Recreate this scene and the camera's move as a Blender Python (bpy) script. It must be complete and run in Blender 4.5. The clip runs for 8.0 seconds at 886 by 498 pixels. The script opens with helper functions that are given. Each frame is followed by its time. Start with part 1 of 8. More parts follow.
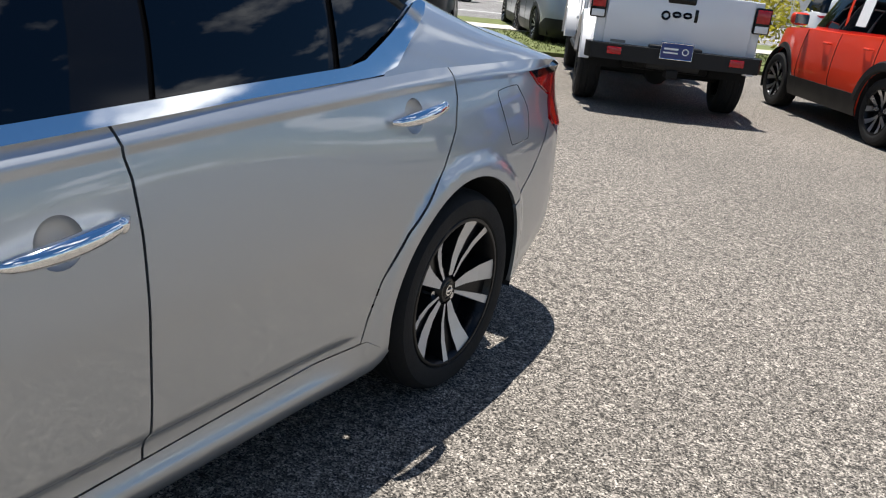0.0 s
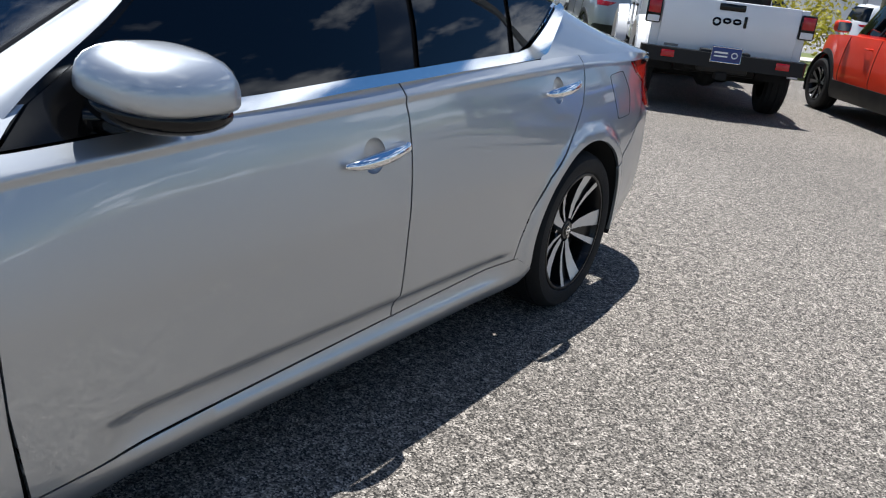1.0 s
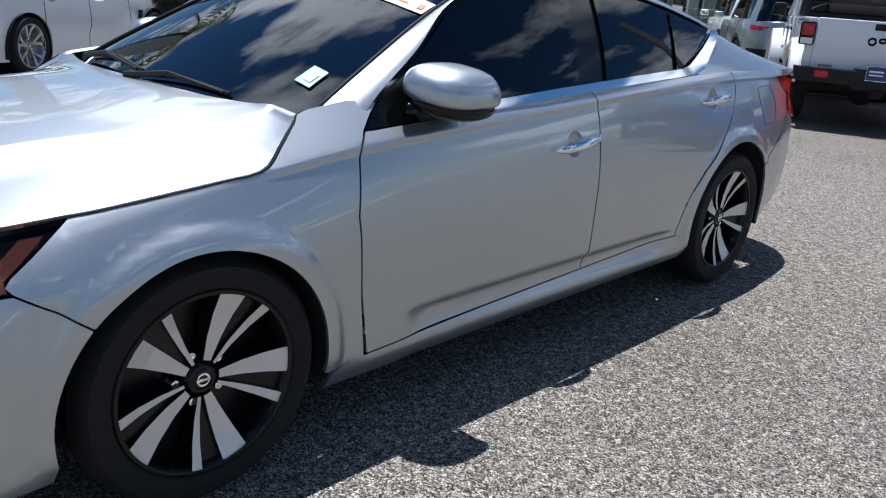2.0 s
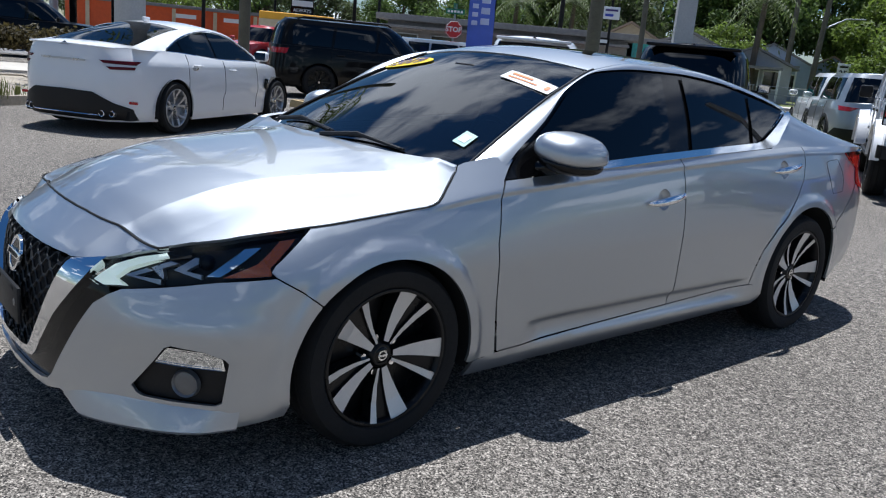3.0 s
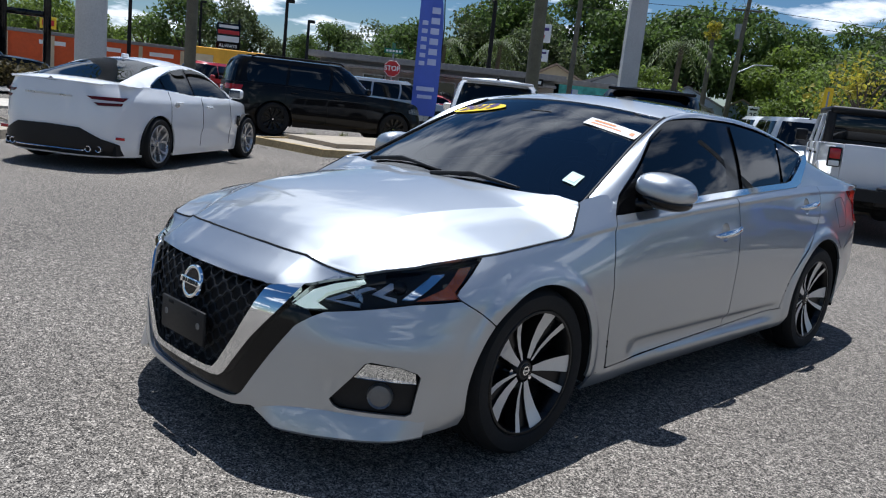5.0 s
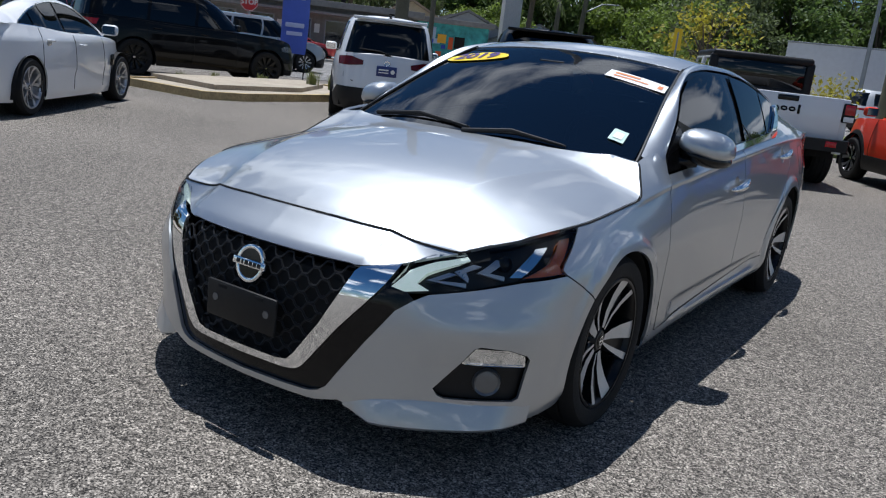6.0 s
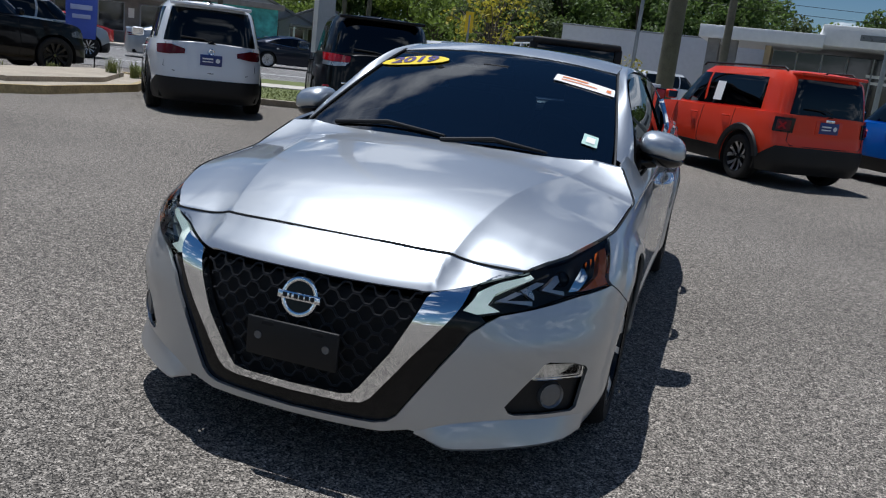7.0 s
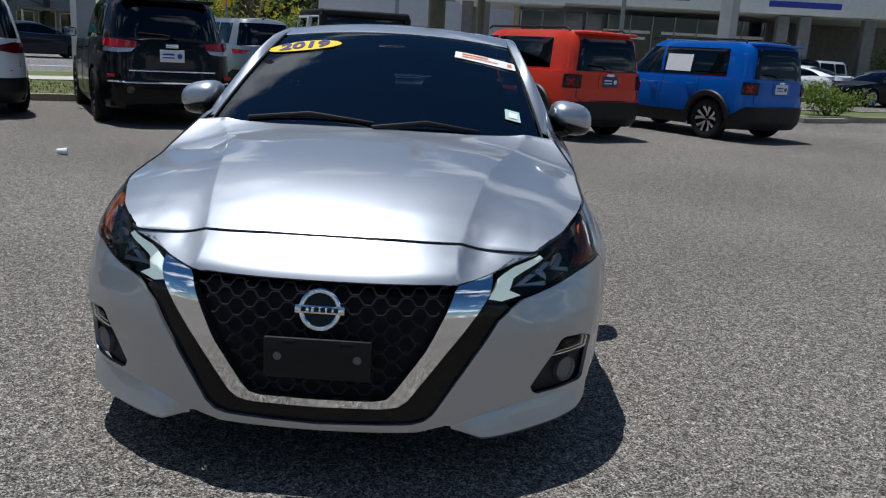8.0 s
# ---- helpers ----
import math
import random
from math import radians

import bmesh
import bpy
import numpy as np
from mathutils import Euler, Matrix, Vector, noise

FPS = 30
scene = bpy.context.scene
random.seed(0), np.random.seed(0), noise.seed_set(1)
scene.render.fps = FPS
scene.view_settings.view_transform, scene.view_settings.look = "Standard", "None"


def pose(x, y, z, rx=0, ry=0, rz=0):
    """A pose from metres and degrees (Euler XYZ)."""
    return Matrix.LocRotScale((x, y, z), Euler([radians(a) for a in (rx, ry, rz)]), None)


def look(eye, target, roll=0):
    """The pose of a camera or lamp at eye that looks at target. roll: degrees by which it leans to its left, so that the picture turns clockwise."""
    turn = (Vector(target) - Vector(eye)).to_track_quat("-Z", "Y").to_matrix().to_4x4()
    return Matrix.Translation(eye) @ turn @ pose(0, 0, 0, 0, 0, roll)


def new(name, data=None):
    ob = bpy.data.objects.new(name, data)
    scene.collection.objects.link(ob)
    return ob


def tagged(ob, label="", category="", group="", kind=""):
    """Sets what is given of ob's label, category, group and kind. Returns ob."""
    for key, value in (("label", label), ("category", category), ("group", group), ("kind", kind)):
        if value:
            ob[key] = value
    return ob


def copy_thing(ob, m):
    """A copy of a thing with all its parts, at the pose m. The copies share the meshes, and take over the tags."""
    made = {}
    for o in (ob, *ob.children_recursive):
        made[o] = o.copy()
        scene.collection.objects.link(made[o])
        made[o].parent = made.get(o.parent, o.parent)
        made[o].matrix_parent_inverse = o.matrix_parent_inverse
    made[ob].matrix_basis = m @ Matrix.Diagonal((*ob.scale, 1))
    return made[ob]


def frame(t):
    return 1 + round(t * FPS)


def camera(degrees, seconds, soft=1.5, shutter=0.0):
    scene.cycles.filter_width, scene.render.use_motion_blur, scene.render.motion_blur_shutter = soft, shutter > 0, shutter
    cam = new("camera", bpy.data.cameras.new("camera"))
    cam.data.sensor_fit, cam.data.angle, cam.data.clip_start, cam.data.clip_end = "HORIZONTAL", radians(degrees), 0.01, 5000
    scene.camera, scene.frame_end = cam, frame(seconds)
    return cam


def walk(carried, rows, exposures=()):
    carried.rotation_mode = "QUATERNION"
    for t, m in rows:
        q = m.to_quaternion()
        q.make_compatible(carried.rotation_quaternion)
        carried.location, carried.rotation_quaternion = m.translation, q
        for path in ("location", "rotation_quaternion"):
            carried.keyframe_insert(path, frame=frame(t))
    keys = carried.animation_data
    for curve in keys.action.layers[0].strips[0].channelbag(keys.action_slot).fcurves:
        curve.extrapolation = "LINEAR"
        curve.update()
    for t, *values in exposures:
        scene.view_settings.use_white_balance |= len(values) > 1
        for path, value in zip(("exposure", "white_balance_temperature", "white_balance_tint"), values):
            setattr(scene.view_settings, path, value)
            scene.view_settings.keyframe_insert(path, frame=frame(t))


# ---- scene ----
cam = camera(57.1, 8.0, 1.15)
PATH = [
    (0, (2.064, -0.705, 1.313), (1.11, 0.926, 0.659), 6.2),
    (0.5, (2.091, -1.152, 1.285), (1.15, 0.479, 0.611), 4.5),
    (1, (2.171, -1.577, 1.299), (1.156, 0.018, 0.647), 6.8),
    (1.5, (2.419, -1.973, 1.33), (1.222, -0.491, 0.721), 5.0),
    (2, (2.548, -2.362, 1.321), (1.247, -0.973, 0.708), 4.3),
    (2.2, (2.611, -2.523, 1.331), (1.232, -1.211, 0.717), 4.4),
    (3.3, (3.124, -3.186, 1.366), (1.646, -1.905, 0.948), 6.0),
    (3.5, (3.218, -3.329, 1.347), (1.745, -2.033, 0.957), 6.3),
    (4, (3.287, -3.583, 1.359), (1.801, -2.294, 0.995), 7.2),
    (4.2, (3.214, -3.622, 1.338), (1.732, -2.328, 0.977), 7.2),
    (5.3, (2.451, -3.964, 1.331), (1.203, -2.453, 0.929), 6.4),
    (5.5, (2.3, -4.049, 1.346), (1.139, -2.482, 0.901), 6.9),
    (6, (1.88, -4.168, 1.305), (0.837, -2.528, 0.834), 6.8),
    (6.5, (1.486, -4.317, 1.312), (0.665, -2.556, 0.838), 5.8),
    (7, (1.113, -4.51, 1.331), (0.532, -2.653, 0.873), 6.6),
    (7.5, (0.734, -4.534, 1.31), (0.426, -2.61, 0.861), 4.5),
    (8, (0.387, -4.6, 1.327), (0.352, -2.659, 0.846), 3.3),
]
walk(cam, [(t, look(eye, target, roll)) for t, eye, target, roll in PATH],
     [(0, 0.71, 6480, 10), (0.6, 0.71, 6280, 10), (1.5, 0.60, 5960, 10), (2.2, 0.47, 5860, 10), (3.3, 0.29, 5800, 10), (4.2, 0.29, 5800, 10), (5.3, 0.20, 5880, 10), (6.5, -0.05, 5900, 10), (8, -0.23, 5920, 10)])

# ---- light ----
SUN_AZ, SUN_EL = radians(145), radians(76)   # where the sun stands, counter-clockwise from +x, and its height
to_sun = Vector((math.cos(SUN_AZ) * math.cos(SUN_EL), math.sin(SUN_AZ) * math.cos(SUN_EL), math.sin(SUN_EL)))
sun_data = bpy.data.lights.new("sun", "SUN")
sun_data.energy, sun_data.angle, sun_data.color = 5.0, radians(0.53), (1.0, 0.965, 0.915)
sun = new("sun", sun_data)
sun.matrix_world = look(to_sun * 50, (0, 0, 0))

world = bpy.data.worlds.new("sky")
scene.world = world
world.use_nodes = True
wn, wl = world.node_tree.nodes, world.node_tree.links
wn.clear()
w_out, w_bg = wn.new("ShaderNodeOutputWorld"), wn.new("ShaderNodeBackground")
sky = wn.new("ShaderNodeTexSky")
sky.sky_type, sky.sun_disc, sky.sun_elevation, sky.sun_rotation = "NISHITA", False, SUN_EL, radians(90) - SUN_AZ
sky.air_density, sky.dust_density, sky.ozone_density = 1.0, 0.05, 5.0
w_bg.inputs["Strength"].default_value = 0.054
# broken fair-weather cloud over the blue
w_tc, w_sep, w_lift, w_div, w_noise = (wn.new("ShaderNode" + k) for k in ("TexCoord", "SeparateXYZ", "Math", "VectorMath", "TexNoise"))
w_lift.operation, w_lift.inputs[1].default_value = "ADD", 0.16
w_div.operation = "DIVIDE"
w_com, w_shift = wn.new("ShaderNodeCombineXYZ"), wn.new("ShaderNodeVectorMath")
w_shift.operation, w_shift.inputs[1].default_value = "ADD", (11.8, 51.7, 0.0)
w_noise.noise_dimensions = "2D"
w_noise.inputs["Scale"].default_value, w_noise.inputs["Detail"].default_value, w_noise.inputs["Roughness"].default_value = 1.5, 9, 0.56
wl.new(w_tc.outputs["Generated"], w_sep.inputs["Vector"])
wl.new(w_sep.outputs["Z"], w_lift.inputs[0])
for k in "XYZ":
    wl.new(w_lift.outputs["Value"], w_com.inputs[k])
wl.new(w_tc.outputs["Generated"], w_div.inputs[0])
wl.new(w_com.outputs["Vector"], w_div.inputs[1])
wl.new(w_div.outputs["Vector"], w_shift.inputs[0])
wl.new(w_shift.outputs["Vector"], w_noise.inputs["Vector"])
w_ramp = wn.new("ShaderNodeValToRGB")
w_ramp.color_ramp.elements[0].position, w_ramp.color_ramp.elements[1].position = 0.55, 0.65
w_ramp.color_ramp.elements[1].color = (0.92, 0.92, 0.92, 1)
w_mix = wn.new("ShaderNodeMix")
w_mix.data_type = "RGBA"
w_mix.inputs["B"].default_value = (18.0, 18.4, 19.0, 1)
wl.new(w_noise.outputs["Fac"], w_ramp.inputs["Fac"])
wl.new(w_ramp.outputs["Color"], w_mix.inputs["Factor"])
w_hsv = wn.new("ShaderNodeHueSaturation")
w_hsv.inputs["Saturation"].default_value = 1.18
wl.new(sky.outputs["Color"], w_hsv.inputs["Color"])
wl.new(w_hsv.outputs["Color"], w_mix.inputs["A"])
wl.new(w_mix.outputs["Result"], w_bg.inputs["Color"])
wl.new(w_bg.outputs["Background"], w_out.inputs["Surface"])

# ---- materials ----
def base_mat(name):
    m = bpy.data.materials.new(name)
    m.use_nodes = True
    return m, m.node_tree.nodes, m.node_tree.links, m.node_tree.nodes["Principled BSDF"]


def mat(name, color, rough=0.5, metal=0.0, coat=0.0, var=0.12, scale=6.0, fine=60.0, bump=0.0, bscale=120.0, rvar=0.06, emit=None, spec=0.5, obvar=0.0):
    """A surface whose colour and gloss vary at two scales, with a fine relief."""
    m, n, l, b = base_mat(name)
    tc = n.new("ShaderNodeTexCoord")
    big, small = n.new("ShaderNodeTexNoise"), n.new("ShaderNodeTexNoise")
    big.inputs["Scale"].default_value, big.inputs["Detail"].default_value = scale, 4
    small.inputs["Scale"].default_value, small.inputs["Detail"].default_value = fine, 3
    for t in (big, small):
        l.new(tc.outputs["Object"], t.inputs["Vector"])
    add = n.new("ShaderNodeMath")
    add.operation = "ADD"
    l.new(big.outputs["Fac"], add.inputs[0])
    l.new(small.outputs["Fac"], add.inputs[1])
    rng = n.new("ShaderNodeMapRange")
    rng.inputs["From Min"].default_value, rng.inputs["From Max"].default_value = 0.6, 1.4
    rng.inputs["To Min"].default_value, rng.inputs["To Max"].default_value = 1 - var, 1 + var
    l.new(add.outputs["Value"], rng.inputs["Value"])
    hsv = n.new("ShaderNodeHueSaturation")
    hsv.inputs["Color"].default_value = (*color, 1)
    l.new(rng.outputs["Result"], hsv.inputs["Value"])
    if obvar:
        oi, r2, mul = n.new("ShaderNodeObjectInfo"), n.new("ShaderNodeMapRange"), n.new("ShaderNodeMath")
        r2.inputs["To Min"].default_value, r2.inputs["To Max"].default_value = 1 - obvar, 1 + obvar
        mul.operation = "MULTIPLY"
        l.new(oi.outputs["Random"], r2.inputs["Value"])
        l.new(rng.outputs["Result"], mul.inputs[0])
        l.new(r2.outputs["Result"], mul.inputs[1])
        l.new(mul.outputs["Value"], hsv.inputs["Value"])
    l.new(hsv.outputs["Color"], b.inputs["Base Color"])
    rr = n.new("ShaderNodeMapRange")
    rr.inputs["From Min"].default_value, rr.inputs["From Max"].default_value = 0.3, 0.7
    rr.inputs["To Min"].default_value, rr.inputs["To Max"].default_value = max(0.0, rough - rvar), min(1.0, rough + rvar)
    l.new(big.outputs["Fac"], rr.inputs["Value"])
    l.new(rr.outputs["Result"], b.inputs["Roughness"])
    b.inputs["Metallic"].default_value = metal
    b.inputs["Specular IOR Level"].default_value = spec
    b.inputs["Coat Weight"].default_value = coat
    b.inputs["Coat Roughness"].default_value = 0.03
    if emit:
        b.inputs["Emission Color"].default_value = (*emit[0], 1)
        b.inputs["Emission Strength"].default_value = emit[1]
    if bump:
        bn, bp = n.new("ShaderNodeTexNoise"), n.new("ShaderNodeBump")
        bn.inputs["Scale"].default_value, bn.inputs["Detail"].default_value = bscale, 3
        l.new(tc.outputs["Object"], bn.inputs["Vector"])
        bp.inputs["Strength"].default_value, bp.inputs["Distance"].default_value = bump, 0.01
        l.new(bn.outputs["Fac"], bp.inputs["Height"])
        l.new(bp.outputs["Normal"], b.inputs["Normal"])
    return m


def glass(name, tint, ior=1.6):
    """A thin sheet: see-through with a tint, mirror-like at grazing angles."""
    m, n, l, b = base_mat(name)
    n.remove(b)
    out = n["Material Output"]
    tr, gl, fr, mx = n.new("ShaderNodeBsdfTransparent"), n.new("ShaderNodeBsdfGlossy"), n.new("ShaderNodeFresnel"), n.new("ShaderNodeMixShader")
    tr.inputs["Color"].default_value = (*tint, 1)
    gl.inputs["Roughness"].default_value = 0.01
    fr.inputs["IOR"].default_value = ior
    l.new(fr.outputs["Fac"], mx.inputs["Fac"])
    l.new(tr.outputs["BSDF"], mx.inputs[1])
    l.new(gl.outputs["BSDF"], mx.inputs[2])
    l.new(mx.outputs["Shader"], out.inputs["Surface"])
    return m


def paint(name, color, metal=0.0, rough=0.35, dust=0.06, flake=0.0, gloss=0.0, spec=0.5, lacquer=1.5):
    """Car paint under clear lacquer, with a thin uneven film of dust."""
    m, n, l, b = base_mat(name)
    tc = n.new("ShaderNodeTexCoord")
    big = n.new("ShaderNodeTexNoise")
    big.inputs["Scale"].default_value, big.inputs["Detail"].default_value = 3.0, 6
    l.new(tc.outputs["Object"], big.inputs["Vector"])
    mx = n.new("ShaderNodeMix")
    mx.data_type = "RGBA"
    mx.inputs["A"].default_value = (*color, 1)
    mx.inputs["B"].default_value = (*[c * (1 - 2.2 * dust) + 0.30 * dust for c in color], 1)
    l.new(big.outputs["Fac"], mx.inputs["Factor"])
    l.new(mx.outputs["Result"], b.inputs["Base Color"])
    b.inputs["Metallic"].default_value = metal
    b.inputs["Roughness"].default_value = rough
    b.inputs["Specular IOR Level"].default_value = spec
    b.inputs["Coat Weight"].default_value = min(1.0, 0.30 + 1.4 * spec)
    b.inputs["Coat IOR"].default_value = lacquer
    rr = n.new("ShaderNodeMapRange")
    rr.inputs["To Min"].default_value, rr.inputs["To Max"].default_value = 0.02, 0.02 + dust
    l.new(big.outputs["Fac"], rr.inputs["Value"])
    l.new(rr.outputs["Result"], b.inputs["Coat Roughness"])
    if flake:
        fn, bp = n.new("ShaderNodeTexVoronoi"), n.new("ShaderNodeBump")
        fn.inputs["Scale"].default_value = 900
        l.new(tc.outputs["Object"], fn.inputs["Vector"])
        bp.inputs["Strength"].default_value, bp.inputs["Distance"].default_value = flake, 0.0006
        l.new(fn.outputs["Color"], bp.inputs["Height"])
        l.new(bp.outputs["Normal"], b.inputs["Normal"])
    if gloss:
        # flakes that lie flat give a second, tighter lobe
        g2, ms, out = n.new("ShaderNodeBsdfGlossy"), n.new("ShaderNodeMixShader"), n["Material Output"]
        g2.inputs["Roughness"].default_value = 0.30
        g2.inputs["Color"].default_value = (*[min(1, c * 1.1) for c in color], 1)
        ms.inputs["Fac"].default_value = gloss
        l.new(b.outputs["BSDF"], ms.inputs[1])
        l.new(g2.outputs["BSDF"], ms.inputs[2])
        l.new(ms.outputs["Shader"], out.inputs["Surface"])
    return m


def asphalt(name, pale, dark, stone=110.0, patch=0.35):
    """Worn chip-seal: pale stones set in dark binder, with broad stains."""
    m, n, l, b = base_mat(name)
    geo = n.new("ShaderNodeNewGeometry")
    vo, vo2, big, mid = n.new("ShaderNodeTexVoronoi"), n.new("ShaderNodeTexVoronoi"), n.new("ShaderNodeTexNoise"), n.new("ShaderNodeTexNoise")
    vo.inputs["Scale"].default_value, vo2.inputs["Scale"].default_value = stone, stone * 0.45
    big.inputs["Scale"].default_value, big.inputs["Detail"].default_value = patch, 6
    mid.inputs["Scale"].default_value, mid.inputs["Detail"].default_value = 28.0, 6
    for t in (vo, vo2, big, mid):
        l.new(geo.outputs["Position"], t.inputs["Vector"])
    ramp = n.new("ShaderNodeValToRGB")
    e = ramp.color_ramp.elements
    e[0].position, e[0].color = 0.05, (*dark, 1)
    e[1].position, e[1].color = 1.0, (*[c * 1.6 for c in pale], 1)
    for pos, k in ((0.35, 0.33), (0.72, 0.82)):
        mid_e = e.new(pos)
        mid_e.color = (*[c * k for c in pale], 1)
    sep = n.new("ShaderNodeSeparateColor")
    l.new(vo.outputs["Color"], sep.inputs["Color"])
    l.new(sep.outputs["Red"], ramp.inputs["Fac"])
    sep2, r3 = n.new("ShaderNodeSeparateColor"), n.new("ShaderNodeMapRange")
    l.new(vo2.outputs["Color"], sep2.inputs["Color"])
    r3.inputs["To Min"].default_value, r3.inputs["To Max"].default_value = 0.70, 1.26
    l.new(sep2.outputs["Green"], r3.inputs["Value"])
    r4 = n.new("ShaderNodeMapRange")
    r4.inputs["From Min"].default_value, r4.inputs["From Max"].default_value = 0.3, 0.72
    r4.inputs["To Min"].default_value, r4.inputs["To Max"].default_value = 0.80, 1.14
    l.new(big.outputs["Fac"], r4.inputs["Value"])
    r5 = n.new("ShaderNodeMapRange")
    r5.inputs["From Min"].default_value, r5.inputs["From Max"].default_value = 0.35, 0.65
    r5.inputs["To Min"].default_value, r5.inputs["To Max"].default_value = 0.66, 1.30
    l.new(mid.outputs["Fac"], r5.inputs["Value"])
    m1, m2 = n.new("ShaderNodeMath"), n.new("ShaderNodeMath")
    m1.operation = m2.operation = "MULTIPLY"
    l.new(r3.outputs["Result"], m1.inputs[0])
    l.new(r4.outputs["Result"], m1.inputs[1])
    l.new(m1.outputs["Value"], m2.inputs[0])
    l.new(r5.outputs["Result"], m2.inputs[1])
    hsv = n.new("ShaderNodeHueSaturation")
    l.new(ramp.outputs["Color"], hsv.inputs["Color"])
    l.new(m2.outputs["Value"], hsv.inputs["Value"])
    l.new(hsv.outputs["Color"], b.inputs["Base Color"])
    b.inputs["Roughness"].default_value = 0.9
    b.inputs["Specular IOR Level"].default_value = 0.25
    bp = n.new("ShaderNodeBump")
    bp.inputs["Strength"].default_value, bp.inputs["Distance"].default_value = 0.7, 0.004
    l.new(vo.outputs["Distance"], bp.inputs["Height"])
    l.new(bp.outputs["Normal"], b.inputs["Normal"])
    return m


M_lot = asphalt("lot_asphalt", (0.292, 0.262, 0.225), (0.020, 0.0185, 0.017), 190.0)
M_road = asphalt("road_asphalt", (0.30, 0.29, 0.28), (0.12, 0.115, 0.11), 60.0)
M_concrete = mat("concrete", (0.50, 0.46, 0.40), 0.9, var=0.22, scale=1.2, fine=30, bump=0.3)
M_kerb = mat("kerb_concrete", (0.36, 0.31, 0.24), 0.9, var=0.3, scale=2.0, fine=25, bump=0.4)
M_kerbpaint = mat("worn_yellow_paint", (0.40, 0.30, 0.15), 0.85, var=0.4, scale=3.0, fine=25, bump=0.3)
M_grass = mat("grass", (0.11, 0.130, 0.035), 0.9, var=0.4, scale=1.5, fine=25, bump=0.5, bscale=60)
M_blade = mat("grass_blades", (0.16, 0.185, 0.045), 0.7, var=0.35, scale=2, fine=20)
M_white_line = mat("road_paint", (0.75, 0.75, 0.72), 0.8, var=0.15, scale=2, fine=20)
M_silver = paint("silver_paint", (0.435, 0.460, 0.485), 0.90, 0.43, 0.010, 0.03, lacquer=1.8)
M_whitep = paint("white_paint", (0.78, 0.785, 0.79), 0.0, 0.4, 0.03)
M_blackp = paint("black_paint", (0.003, 0.003, 0.0035), 0.0, 0.3, 0.01, spec=0.05)
M_orange = paint("orange_paint", (0.68, 0.044, 0.014), 0.0, 0.4, 0.01, spec=0.15)
M_bluep = paint("blue_paint", (0.003, 0.115, 0.50), 0.3, 0.35, 0.01, spec=0.15)
M_redp = paint("red_paint", (0.45, 0.012, 0.012), 0.0, 0.4, 0.04)
M_greyp = paint("grey_paint", (0.38, 0.40, 0.42), 0.6, 0.35, 0.05)
M_darkblue = paint("midnight_paint", (0.008, 0.011, 0.022), 0.3, 0.35, 0.01, spec=0.1)
M_gloss = mat("gloss_black_plastic", (0.004, 0.004, 0.0045), 0.10, var=0.1, rvar=0.03, spec=0.32)
M_plastic = mat("black_plastic", (0.010, 0.010, 0.0105), 0.5, spec=0.3, var=0.2, bump=0.08, bscale=400)
M_dark = mat("dark_underside", (0.006, 0.006, 0.006), 0.9, var=0.2)
M_tyre = mat("tyre_rubber", (0.010, 0.010, 0.010), 0.75, spec=0.3, var=0.25, bump=0.15, bscale=150)
M_chrome = mat("chrome", (0.86, 0.87, 0.88), 0.05, 1.0, var=0.03, rvar=0.02)
M_machined = mat("machined_alloy", (0.66, 0.65, 0.63), 0.38, 0.5, var=0.05, fine=200)
M_alloy = mat("silver_alloy", (0.50, 0.50, 0.51), 0.3, 0.85, var=0.06)
M_blackalloy = mat("black_alloy", (0.006, 0.006, 0.0065), 0.3, spec=0.3, var=0.1)
M_tint = glass("tinted_side_glass", (0.016, 0.020, 0.028), 1.6)
M_screen = glass("windscreen_glass", (0.16, 0.23, 0.26), 2.1)
M_clear = glass("clear_lens", (0.90, 0.91, 0.91), 1.3)
M_autoglass = glass("car_glass", (0.05, 0.065, 0.07), 1.5)
M_red = mat("red_lens", (0.40, 0.004, 0.008), 0.15, coat=0.5, spec=0.4, var=0.15)
M_darkred = mat("smoked_red_lens", (0.10, 0.003, 0.006), 0.2, spec=0.3, var=0.15)
M_amber = mat("amber_reflector", (0.62, 0.13, 0.02), 0.25, coat=1.0, var=0.2)
M_drl = mat("milky_light_guide", (0.82, 0.88, 0.80), 0.25, coat=1.0, var=0.05, emit=((0.85, 1.0, 0.88), 0.35))
M_lampgrey = mat("lamp_bezel", (0.16, 0.165, 0.17), 0.3, 0.6, var=0.1)
M_interior = mat("interior_cloth", (0.020, 0.020, 0.022), 0.8, var=0.2)
M_dash = mat("dashboard_vinyl", (0.022, 0.022, 0.024), 0.6, var=0.2, bump=0.1)
M_plate = mat("blue_dealer_plate", (0.015, 0.03, 0.16), 0.4, coat=0.4, var=0.1)
M_paper = mat("white_paper", (0.80, 0.80, 0.78), 0.6, var=0.04)
M_yellow = mat("yellow_sticker", (0.85, 0.62, 0.01), 0.45, var=0.04)
M_purple = mat("purple_ink", (0.06, 0.03, 0.16), 0.5, var=0.05)
M_orangeink = mat("orange_ink", (0.72, 0.22, 0.06), 0.5, var=0.05)
M_tealink = mat("pale_teal_sticker", (0.42, 0.62, 0.55), 0.5, var=0.06)
M_white = mat("white_enamel", (0.78, 0.78, 0.76), 0.5, var=0.06)
M_wood = mat("weathered_pole_wood", (0.115, 0.105, 0.075), 0.85, var=0.4, scale=3, fine=40, bump=0.4, bscale=60)
